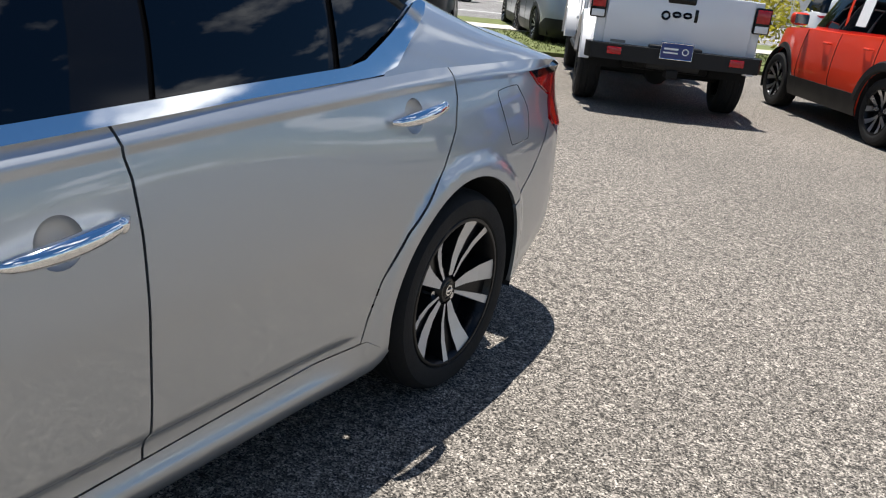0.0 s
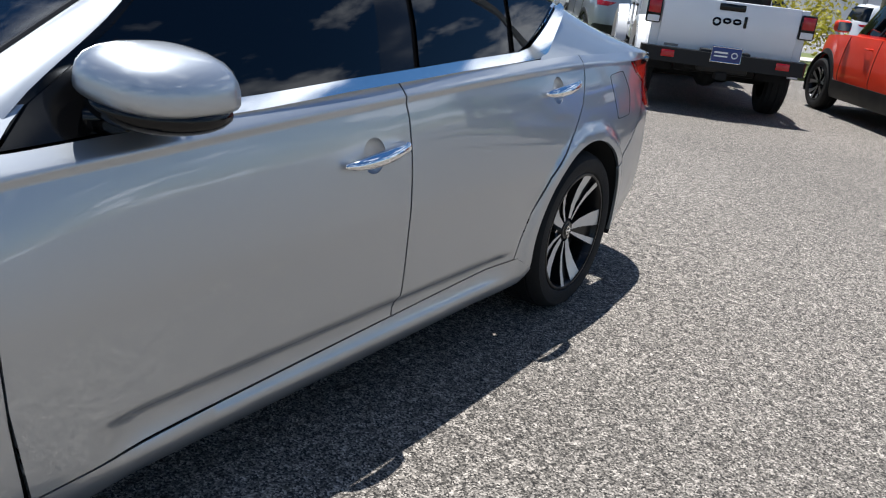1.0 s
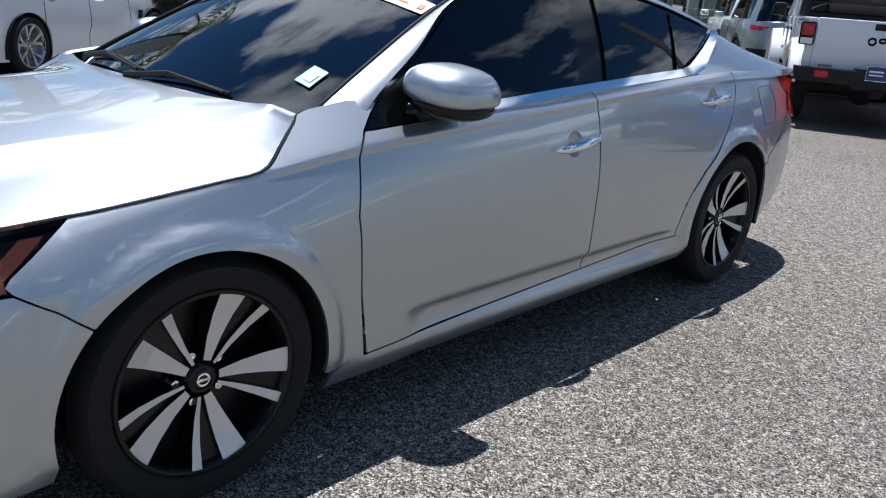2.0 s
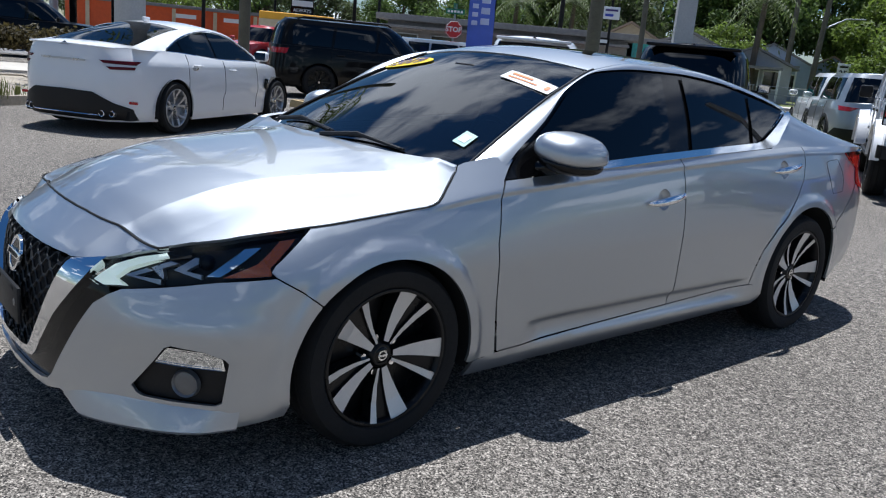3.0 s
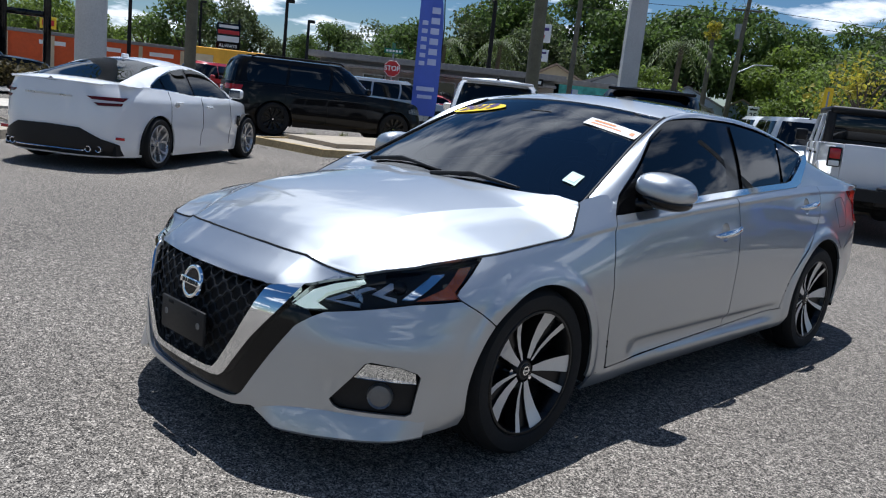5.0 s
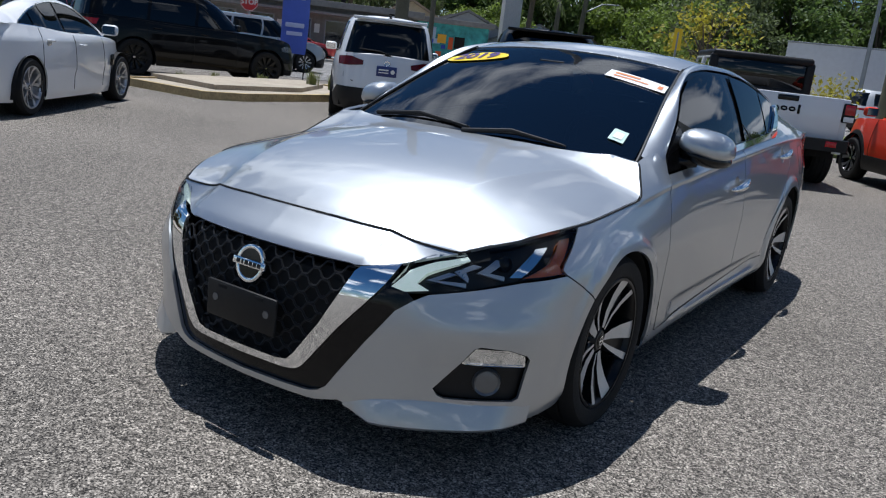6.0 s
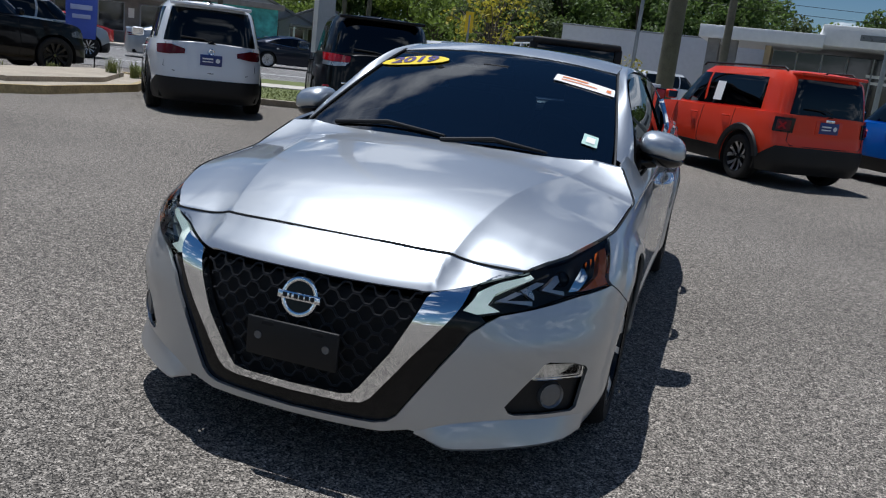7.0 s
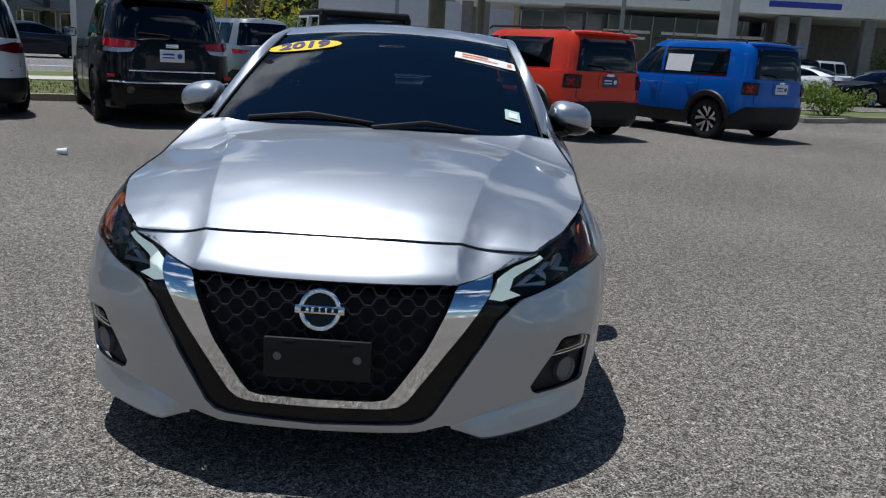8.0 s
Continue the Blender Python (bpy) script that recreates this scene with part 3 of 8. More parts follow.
def side_x(y, z):
    h = np.maximum(z - belt(y), -0.1)
    return 0.838 - side_taper(y) - 0.40 * h - 0.36 * h * np.abs(h)


def side_pt(y, z):
    y, z = np.asarray(y, float), np.asarray(z, float)
    return np.stack((side_x(y, z), y, z), -1)


edge_x = spline([(-1.2, 0.755), (-1.0, 0.735), (-0.8, 0.70), (-0.4, 0.625), (-0.15, 0.588), (0.3, 0.575), (0.9, 0.575), (1.3, 0.59), (1.8, 0.63), (2.1, 0.66)])
edge_z = spline([(-1.2, 0.84), (-1.0, 0.955), (-0.8, 1.065), (-0.4, 1.262), (-0.15, 1.352), (0.1, 1.388), (0.5, 1.385), (0.93, 1.338), (1.3, 1.262), (1.8, 1.128), (2.1, 1.06)])
mid_z = spline([(-1.25, 0.925), (-1.0, 1.045), (-0.8, 1.145), (-0.4, 1.325), (-0.2, 1.395), (0.0, 1.428), (0.3, 1.440), (0.7, 1.425), (1.0, 1.385), (1.4, 1.285), (1.8, 1.152), (2.1, 1.075)])


def top_pt(x, y):
    x, y = np.asarray(x, float), np.asarray(y, float)
    ex, ez, mz = edge_x(y), edge_z(y), mid_z(y)
    return np.stack((x, y, mz - (mz - ez) * np.abs(x / ex) ** 2.1), -1)


HOOD_EDGE = [(0.0, 0.736), (F(0.22), 0.735), (F(0.46), 0.726), (F(0.58), 0.720), (F(0.681), 0.717), (F(0.76), 0.739), (F(0.859), 0.763), (Y(-1.80), 0.784), (Y(-1.706), 0.796), (Y(-1.49), 0.819), (Y(-1.27), 0.843), (Y(-1.235), 0.850), (Y(-1.21), 0.860), (Y(-1.185), 0.877), (Y(-1.16), 0.897), (Y(-1.110), 0.934), (Y(-1.085), 0.952), (Y(-1.072), 0.966)]
_he = np.array([p for a, b in zip(HOOD_EDGE, HOOD_EDGE[1:]) for p in np.linspace(a, b, 12, endpoint=False)] + [HOOD_EDGE[-1]])
hood_rim = SK.pt(_he[:, 0], _he[:, 1])
hood_mz = spline([(-2.188, 0.736), (-2.14, 0.770), (-2.05, 0.820), (-1.8, 0.898), (-1.5, 0.942), (-1.2, 0.975), (-1.0, 0.992)])


seam_half = hood_rim[hood_rim[:, 0] < 0.625]
flank_rim = hood_rim[hood_rim[:, 0] >= 0.60]


def hood_pt(x, y):
    x, y = np.asarray(x, float), np.asarray(y, float)
    back = y - np.interp(np.abs(x), seam_half[:, 0], seam_half[:, 1])        # metres behind the front seam
    ex, ez = np.interp(y, flank_rim[:, 1], flank_rim[:, 0]), np.interp(y, flank_rim[:, 1], flank_rim[:, 2])
    u = np.clip(np.abs(x) / ex, 0, 1.15)
    yy = y + (-2.188 + back - y) * (1 - smooth_step(back, 0.0, 0.5))
    crown = hood_mz(yy) - ez
    lift = hood_ridge(x, y)
    z = ez + (crown - hood_ridge(0 * x, y)) * (1 - u**2.3) + lift
    return np.stack((x, y, z), -1)


ridge_line = spline([(-2.4, 0.372), (-2.17, 0.398), (-1.9, 0.445), (-1.55, 0.51), (-1.3, 0.575), (-1.0, 0.68)])


def hood_ridge(x, y):
    """The raised middle of the bonnet and nose, stepping down along a crease on each side."""
    edge = ridge_line(y)
    fall = np.clip((np.abs(x) - edge) / np.interp(y, [-2.2, -1.9], [0.06, 0.15]), 0, 1)
    return np.interp(y, [-2.3, -2.0, -1.7, -1.1], [0.012, 0.016, 0.021, 0.012]) * (1 - fall) ** 2


def nose_pt(s, z):
    p = SK.pt(s, z)
    p[..., 2] += hood_ridge(p[..., 0], p[..., 1]) * smooth_step(z, 0.632, 0.66)
    return p


def wheel_parts(parent, cx, cy, cz, side, R_, rim_r, width, style, group_mats, name="wheel", turn=0):
    """Rim (with its spokes) as a part; tyre and hub cap as its sub-parts. The outer face looks to +x, or to -x for side -1."""
    rim_m, face_m = group_mats
    w = width / 2
    barrel = lathe([(-w * 0.9, rim_r), (-w * 0.5, rim_r * 0.93), (w * 0.55, rim_r * 0.93), (w * 0.86, rim_r * 0.955), (w * 0.95, rim_r * 1.0), (w * 0.86, rim_r * 1.035)], 48)
    disc = lathe([(w * 0.1, 0.0), (w * 0.1, rim_r * 0.93)], 40)
    hub = lathe([(w * 0.62, 0.0), (w * 0.62, rim_r * 0.15), (w * 0.5, rim_r * 0.20), (w * 0.1, rim_r * 0.24)], 24)
    count, wide, narrow, bend, lag = style
    dark, spokes = barrel + disc + hub, []
    for k in range(count):
        broad = k % 2 == 0
        a = 2 * math.pi * (k // 2) / (count // 2) + radians(turn) + (0 if broad else radians(lag))
        wd = (wide if broad else narrow) * rim_r
        a0 = a + bend * (1 if broad else -1)
        rows_t, rows_b = [], []
        for t in np.linspace(0, 1, 4):
            r = rim_r * (0.20 + (0.97 - 0.20) * t)
            half = wd * (0.30 + 0.70 * t)
            ang = a0 * (1 - t) + a * t
            x = w * (0.60 + 0.30 * t - 0.10 * math.sin(math.pi * t))
            c, s = math.cos(ang), math.sin(ang)
            rows_t.append([(x, r * c - q * half * s, r * s + q * half * c) for q in (-1, 1)])
            rows_b.append([(x - w * 0.45, r * c - q * half * 1.2 * s, r * s + q * half * 1.2 * c) for q in (-1, 1)])
        flank = grid([[a_[0], b_[0]] for a_, b_ in zip(rows_b, rows_t)]) + grid([[b_[1], a_[1]] for a_, b_ in zip(rows_b, rows_t)])
        if lag != 36 and broad:
            # dark web between a broad spoke and the slim one before it
            web = []
            for t in np.linspace(0, 1, 4):
                r = rim_r * (0.20 + 0.77 * t)
                x = w * (0.42 + 0.30 * t)
                web.append([(x, r * math.cos(a - q), r * math.sin(a - q)) for q in np.linspace(0, radians(72 - lag), 4)])
            flank = flank + grid(web)
        spokes.append((flank, grid(rows_t)))
    lip = lathe([(w * 0.955, rim_r * 0.965), (w * 0.965, rim_r * 0.985), (w * 0.955, rim_r * 1.005)], 48)
    m = pose(cx, cy, cz, 0, 0, 0 if side > 0 else 180)
    wh = part(name, dark.moved(m), rim_m, parent)
    part("rim_lip", lip.moved(m), rim_m, wh)
    for flank, face in spokes:
        sp = part("spoke", (flank + face).moved(m), rim_m, wh, flat=True)
        sp.data.materials.append(face_m)
        for pg in list(sp.data.polygons)[len(flank.f):]:
            pg.material_index = 1
    sh = R_ - rim_r
    tyre = lathe([(-w * 0.86, rim_r), (-w * 1.02, rim_r + sh * 0.35), (-w * 1.0, rim_r + sh * 0.7), (-w * 0.86, R_ - 0.012), (-w * 0.6, R_ - 0.002), (-w * 0.57, R_ - 0.010), (-w * 0.53, R_ - 0.010), (-w * 0.5, R_ - 0.001), (-w * 0.1, R_), (-w * 0.07, R_ - 0.010), (w * 0.07, R_ - 0.010), (w * 0.1, R_), (w * 0.5, R_ - 0.001), (w * 0.53, R_ - 0.010), (w * 0.57, R_ - 0.010), (w * 0.6, R_ - 0.002), (w * 0.86, R_ - 0.012), (w * 1.0, rim_r + sh * 0.7), (w * 1.02, rim_r + sh * 0.35), (w * 0.97, rim_r + sh * 0.12), (w * 0.88, rim_r)], 56)
    part("tyre", tyre.moved(m), M_tyre, wh, sharp=25)
    cap = lathe([(w * 0.66, 0.0), (w * 0.66, rim_r * 0.085), (w * 0.62, rim_r * 0.12)], 20)
    part("hub_cap", cap.moved(m), M_gloss, wh)
    ringg = lathe([(w * 0.672, rim_r * 0.055), (w * 0.672, rim_r * 0.075)], 20) + box(w * 0.672, 0, 0, 0.002, rim_r * 0.16, rim_r * 0.03)
    part("cap_mark", ringg.moved(m), M_chrome, wh)
    for k in range(5):
        a = 2 * math.pi * (k + 0.5) / 5
        nut = lathe([(w * 0.5, 0.0), (w * 0.5, 0.011), (w * 0.2, 0.011)], 8).moved(pose(0, rim_r * 0.27 * math.cos(a), rim_r * 0.27 * math.sin(a)))
        part("wheel_nut", nut.moved(m), M_chrome, wh)
    return wh


BENDS = [[(SK.Y(y), float(crease(y)) + o) for y in np.arange(-1.69, 2.0, 0.014)] for o in (-0.034, -0.022, -0.014, -0.007, 0.0, 0.006, 0.014, 0.028)]
BENDS += [[(SK.Y(y), z) for y in np.arange(-0.80, 0.95, 0.02)] for z in (0.32, 0.335, 0.345, 0.362, 0.378, 0.392, 0.41)]


def build_sedan():
    car = thing("silver_sedan", "parked silver saloon with tinted windows and sale stickers", "car")
    two = lambda name, g, material, label="", **k: (part(name, g, material, car, label, **k), part(name, g.mirror(), material, car, label, **k))
    e = 0.0022
    # --- dark inner shell behind the gaps ---
    inner = panel(SK.pt, [(0.0, 0.22), (F(0.6), 0.22), (Y(-1.80), 0.24)] + [(Y(y), z) for y, z in arc(FY, FZ, FR + 0.03, 192, -12, 20)] + [(Y(-0.9), 0.22), (Y(0.9), 0.24)] + [(Y(y), z) for y, z in arc(RY, RZ, RR_ + 0.03, 192, -12, 20)] + [(Y(2.1), 0.28), (R(0.0), 0.30), (R(0.0), 0.98), (Y(2.2), 0.98), (Y(1.2), 1.0), (Y(0.1), 0.97), (Y(-0.9), 0.88), (Y(-1.3), 0.78), (Y(-1.65), 0.72), (Y(-1.75), 0.60), (F(0.75), 0.56), (F(0.55), 0.54), (0.0, 0.66)], 0.06, off=-0.035, rim=0)
    part("inner_shell", inner.both(), M_dark, car)
    # --- wheel housings and floor ---
    for hy, hz, ar in ((FY, FZ, FR), (RY, RZ, RR_)):
        rows = [[(x, hy + (ar + 0.012) * math.cos(radians(a)), hz + (ar + 0.012) * math.sin(radians(a))) for a in np.linspace(-13, 193, 28)] for x in (0.895, 0.60)]
        wall = Geo([(0.6, hy, hz)] + list(rows[1]), [(0, i + 1, i + 2) for i in range(27)])
        two("wheel_housing", grid(rows) + wall, M_dark)
    part("underbody", box(0, 0.05, 0.21, 1.40, 4.2, 0.06, 0.02) + box(0, -0.01, 0.235, 1.74, 1.96, 0.05, 0.01) + box(0, 1.98, 0.30, 1.36, 0.55, 0.05, 0.01), M_dark, car)
    # --- front bumper ---
    arch_f = [(Y(y), z) for y, z in arc(FY, FZ, FR, 191, 139, 14)]
    fog = [(F(0.645), 0.298), (F(0.657), 0.276), (F(0.675), 0.266), (F(0.83), 0.258), (F(0.842), 0.268), (F(0.852), 0.40), (F(0.845), 0.415), (F(0.81), 0.435), (F(0.745), 0.446), (F(0.73), 0.438), (F(0.702), 0.386)]
    lower = [(0.0, 0.190), (F(0.30), 0.192), (F(0.385), 0.212), (F(0.43), 0.200), (F(0.505), 0.158), (F(0.60), 0.158), (F(0.78), 0.166), (F(0.855), 0.180), (Y(-1.80), 0.205)]
    upper = [(Y(-1.705), 0.566), (Y(-1.765), 0.612), (Y(-1.846), 0.657), (F(0.827), 0.641), (F(0.76), 0.622), (F(0.70), 0.608), (F(0.61), 0.590), (F(0.573), 0.568), (F(0.528), 0.532), (F(0.456), 0.424), (F(0.384), 0.312), (F(0.345), 0.250), (F(0.318), 0.228), (F(0.28), 0.218), (0.0, 0.212)]
    part("front_bumper", panel(SK.pt, lower + arch_f + upper, 0.025, [fog]).both(), M_silver, car)
    # lip of the lower corner
    lip_top = spline([(0.40, 0.205), (0.44, 0.222), (0.52, 0.245), (0.62, 0.254), (0.72, 0.250), (0.80, 0.246), (0.87, 0.240)])
    lip_low = spline([(0.40, 0.200), (0.44, 0.186), (0.495, 0.160), (0.60, 0.160), (0.72, 0.163), (0.80, 0.168), (0.87, 0.178)])
    lip = []
    for f, o in ((0.0, 0.0), (0.08, 0.003), (0.9, 0.034), (1.0, 0.034), (1.02, 0.026), (1.05, 0.0)):
        row = []
        for x in np.linspace(0.402, 0.868, 18):
            p0, k = SK.pt(F(x), float(lip_top(x)) * (1 - f) + float(lip_low(x)) * f), smooth_step(x, 0.40, 0.50) * (1 - 0.6 * smooth_step(x, 0.80, 0.87))
            row.append((p0[0] + o * k * 0.55, p0[1] - o * k * 0.85, p0[2]))
        lip.append(row)
    two("corner_lip", grid(lip), M_silver, sharp=25)
    two("fog_surround", panel(SK.pt, fog, 0.03, off=-0.022, rim=0.01), M_plastic)
    fl = panel(SK.pt, [(F(0.706), 0.386), (F(0.735), 0.437), (F(0.81), 0.431), (F(0.842), 0.412), (F(0.846), 0.375)], 0.02, off=-0.006)
    two("corner_lamp", fl, M_chrome, "clear corner lamp")
    two("corner_lamp_lens", panel(SK.pt, [(F(0.708), 0.387), (F(0.737), 0.436), (F(0.81), 0.430), (F(0.841), 0.411), (F(0.845), 0.377)], 0.02, off=0.001, rim=0.003), M_clear)
    c = SK.pt(F(0.765), 0.322)
    lamp = lathe([(0.0, 0.0), (0.003, 0.025), (0.0, 0.036), (0.006, 0.042), (-0.01, 0.046)], 24).moved(Matrix.Translation(Vector(c)) @ pose(0, 0.012, 0, 0, 0, -50))
    two("fog_lamp", lamp, M_lampgrey)
    # --- black surround, chrome V and grille ---
    surround = [(0.0, 0.210), (F(0.28), 0.216), (F(0.32), 0.226), (F(0.348), 0.248), (F(0.388), 0.310), (F(0.460), 0.422), (F(0.532), 0.530), (F(0.577), 0.566), (F(0.545), 0.600), (F(0.49), 0.62), (F(0.30), 0.36), (F(0.22), 0.29), (0.0, 0.28)]
    part("lower_grille", panel(SK.pt, surround, 0.03, off=-0.014).both(), M_gloss, car, "gloss black grille surround")
    vin = [(0.0, 0.298), (F(0.165), 0.299), (F(0.203), 0.306), (F(0.227), 0.332), (F(0.310), 0.455), (F(0.396), 0.624)]
    vout = [(F(0.53), 0.658), (F(0.489), 0.600), (F(0.373), 0.455), (F(0.264), 0.302), (F(0.238), 0.283), (F(0.195), 0.276), (0.0, 0.274)]
    vee = panel(SK.pt, vin + [(F(0.41), 0.636)] + vout, 0.018, off=0.012, rim=0.03)
    part("grille_trim", vee.both(), M_chrome, car, "wide chrome V around the grille")
    part("grille_back", panel(SK.pt, [(0.0, 0.29), (F(0.215), 0.30), (F(0.405), 0.63), (F(0.38), 0.645), (0.0, 0.652)], 0.05, off=-0.045, rim=0).both(), M_dark, car)
    bars = None
    for i in range(12):
        z = 0.318 + 0.0275 * i
        wmax = np.interp(z, [0.31, 0.63], [0.195, 0.390])
        wave = lambda x, i=i: 0.0115 * max(-1.0, min(1.0, 1.7 * math.sin(x * 2 * math.pi / 0.078 + (math.pi if i % 2 else 0))))
        p = [tuple(SK.pt(x, z + wave(x)) + np.array([0, 0.018, 0])) for x in np.arange(-wmax, wmax + 0.001, 0.0065)]
        g = tube(p, 0.0042, 5)
        bars = g if bars is None else bars + g
    part("grille_mesh", bars, M_plastic, car, "black mesh grille")
    nose = [(0.0, 0.650), (F(0.365), 0.642), (F(0.385), 0.640), (F(0.41), 0.642), (F(0.53), 0.664), (F(0.545), 0.668)]
    top_edge = [(a, b - 0.004) for a, b in HOOD_EDGE[4::-1]]
    half = (nose + top_edge)[1:-1]
    part("nose_panel", panel(nose_pt, half + [(-a, b) for a, b in half[::-1]], 0.016), M_silver, car)
    # --- badge and plate holder ---
    em = pose(0, -2.356, 0.567, -12, 0, 0)
    ring = lathe([(-0.004, 0.064), (0.004, 0.062), (0.006, 0.056), (0.004, 0.049), (-0.004, 0.046)], 48).moved(em @ pose(0, 0, 0, 0, 0, -90))
    badge = part("badge", ring, M_chrome, car, "round chrome badge with a lettered bar")
    part("badge_bar", box(0, -0.004, 0, 0.146, 0.012, 0.025, 0.003).moved(em), M_chrome, badge)
    for k in range(6):
        part("badge_letter", box(-0.0475 + 0.019 * k, -0.0105, 0, 0.006 if k == 1 else 0.0135, 0.002, 0.014).moved(em), M_plastic, badge)
    part("badge_back", lathe([(0.002, 0.0), (0.002, 0.055)], 30).moved(em @ pose(0, 0, 0, 0, 0, -90)), M_gloss, badge)
    pl = part("plate_holder", box(0, -2.385, 0.425, 0.315, 0.014, 0.125, 0.006), M_plastic, car, "empty black number plate holder")
    for sx in (-1, 1):
        part("screw", lathe([(0, 0), (0.002, 0.012), (-0.004, 0.015)], 14).moved(pose(sx * 0.117, -2.392, 0.43, 0, 0, -90)), M_lampgrey, pl)
        part("slot", box(sx * 0.085, -2.3905, 0.474, 0.04, 0.006, 0.014, 0.002), M_dark, pl)
    # --- headlights ---
    hl_low = [(F(0.500), 0.600), (F(0.546), 0.586), (F(0.61), 0.596), (F(0.70), 0.613), (F(0.76), 0.627), (F(0.827), 0.646), (Y(-1.852), 0.662)]
    hl_top = [(Y(-1.863), 0.676), (Y(-1.850), 0.695), (Y(-1.708), 0.793)] + [(a, b - 0.004) for a, b in HOOD_EDGE[7:3:-1]] + [(F(0.62), 0.700), (F(0.55), 0.668)]
    for sgn in (1, -1):
        g = lambda q, sgn=sgn: q if sgn > 0 else q.mirror()
        hl = part("headlight", g(panel(SK.pt, hl_low + hl_top, 0.03, off=-0.045, rim=0)), M_plastic, car, "slim headlight with a milky light guide")
        part("lens", g(panel(SK.pt, hl_low + hl_top, 0.03, off=0.0, rim=0.02)), M_clear, hl)
        drl = [(F(0.506), 0.602), (F(0.546), 0.592), (F(0.611), 0.603), (F(0.577), 0.622), (F(0.601), 0.654), (F(0.708), 0.700), (F(0.70), 0.711), (F(0.618), 0.684), (F(0.552), 0.656)]
        part("light_guide", g(panel(SK.pt, drl, 0.02, off=-0.012, rim=0.02)), M_drl, hl, "milky boomerang light guide")
        for (xa, za), (xv, zv), (xb, zb) in (((0.700, 0.619), (0.600, 0.634), (0.655, 0.660)), ((0.705, 0.634), (0.668, 0.664), (0.715, 0.690)), ((0.790, 0.645), (0.727, 0.665), (0.772, 0.708))):
            ch = [(F(xa), za), (F(xv), zv), (F(xb), zb), (F(xb + 0.022), zb - 0.004), (F(xv + 0.030), zv + 0.001), (F(xa), za + 0.013)]
            part("reflector", g(panel(SK.pt, ch, 0.015, off=-0.014, rim=0.025)), M_alloy, hl)
        bulb = SK.pt(F(0.795), 0.685)
        part("projector", g(ellipsoid(bulb[0] - 0.025, bulb[1] + 0.02, bulb[2], 0.026, 0.026, 0.026, 16)), M_gloss, hl)
        part("side_blade", g(panel(SK.pt, [(F(0.800), 0.655), (F(0.826), 0.657), (Y(-1.885), 0.745), (Y(-1.94), 0.740)], 0.02, off=-0.012, rim=0.02)), M_chrome, hl)
        part("amber_reflector", g(panel(SK.pt, [(F(0.832), 0.655), (Y(-1.858), 0.666), (Y(-1.862), 0.690), (Y(-1.765), 0.768), (Y(-1.82), 0.762), (Y(-1.90), 0.70)], 0.02, off=-0.010, rim=0.02)), M_amber, hl, "amber side reflector")
    # --- bonnet ---
    e2 = 0.005
    front_l = [(float(x) * 0.998 - (e2 if y > -2.09 else 0), float(y) + (e2 if y < -2.02 else 0)) for x, y, z in hood_rim[1:-1]]
    rear_l = [(0.752, -1.058), (0.70, -1.062), (0.6, -1.085), (0.4, -1.130), (0.2, -1.155), (0.0, -1.163)]
    left = front_l + rear_l
    full = left + [(-x, y) for x, y in left[::-1] if x > 0]
    folds = [[(sg * (float(ridge_line(y)) + o), y) for y in np.arange(-2.17, -1.16, 0.018)] for sg in (1, -1) for o in (-0.014, -0.003, 0.003, 0.016, 0.04, 0.07, 0.11)]
    part("bonnet", panel(hood_pt, full, 0.022, rim=0.02, lines=folds), M_silver, car)
    lip = [(a, b - 0.03) for a, b in HOOD_EDGE[:6]] + [(a, b + 0.025) for a, b in HOOD_EDGE[5::-1]]
    part("seam_backing", panel(SK.pt, lip, 0.03, off=-0.022, rim=0).both(), M_dark, car)
    half_seam = [(a, b) for p, q in zip(HOOD_EDGE[:5], HOOD_EDGE[1:6]) for a, b in np.linspace(p, q, 10, endpoint=False)][:44]
    line = [nose_pt(np.array(a), np.array(b - 0.002)) for a, b in half_seam]
    line = [p * np.array([-1, 1, 1]) for p in line[:0:-1]] + line
    part("bonnet_gap", tube([tuple(p + np.array([0, -0.001, 0.001])) for p in line], 0.0036, 6), M_dark, car)
    flank = [(p0, p1) for p, q in zip(HOOD_EDGE[7:], HOOD_EDGE[8:]) for p0, p1 in np.linspace(p, q, 6, endpoint=False)]
    two("bonnet_gap", tube([tuple(SK.pt(np.array(p0), np.array(p1 - 0.001)) + np.array([0.0005, 0, 0.0005])) for p0, p1 in flank], 0.0028, 6), M_dark)
    part("bonnet_underside", panel(hood_pt, [(x * 0.96, max(y, -2.12)) for x, y in full if y > -2.17], 0.08, off=-0.03, rim=0), M_dark, car)
    # --- wings ---
    wing = [(Y(y), z) for y, z in arc(FY, FZ, FR, 137.5, -9, 40)] + [(Y(-1.045), 0.256), (Y(-0.905), 0.262)]
    wing += [(Y(-0.93 - e), 0.45), (Y(-0.954 - e), 0.70), (Y(-0.942 - e), 0.775), (Y(-0.931 - e), 0.856), (Y(-0.922 - e), 0.886), (Y(-0.888 - e), 0.926), (Y(-0.84), 0.965), (Y(-0.795), 0.994), (Y(-0.895), 0.998), (Y(-0.97), 0.988), (Y(-1.03), 0.979), (Y(-1.062), 0.970)] + [(a + (e if b > 0.85 else 0), b - 0.004) for a, b in HOOD_EDGE[15:7:-1]] + [(Y(-1.846), 0.693), (Y(-1.859), 0.676), (Y(-1.846), 0.663), (Y(-1.765), 0.617), (Y(-1.703), 0.571)]
    two("front_wing", panel(SK.pt, wing, 0.022, lines=BENDS), M_silver)
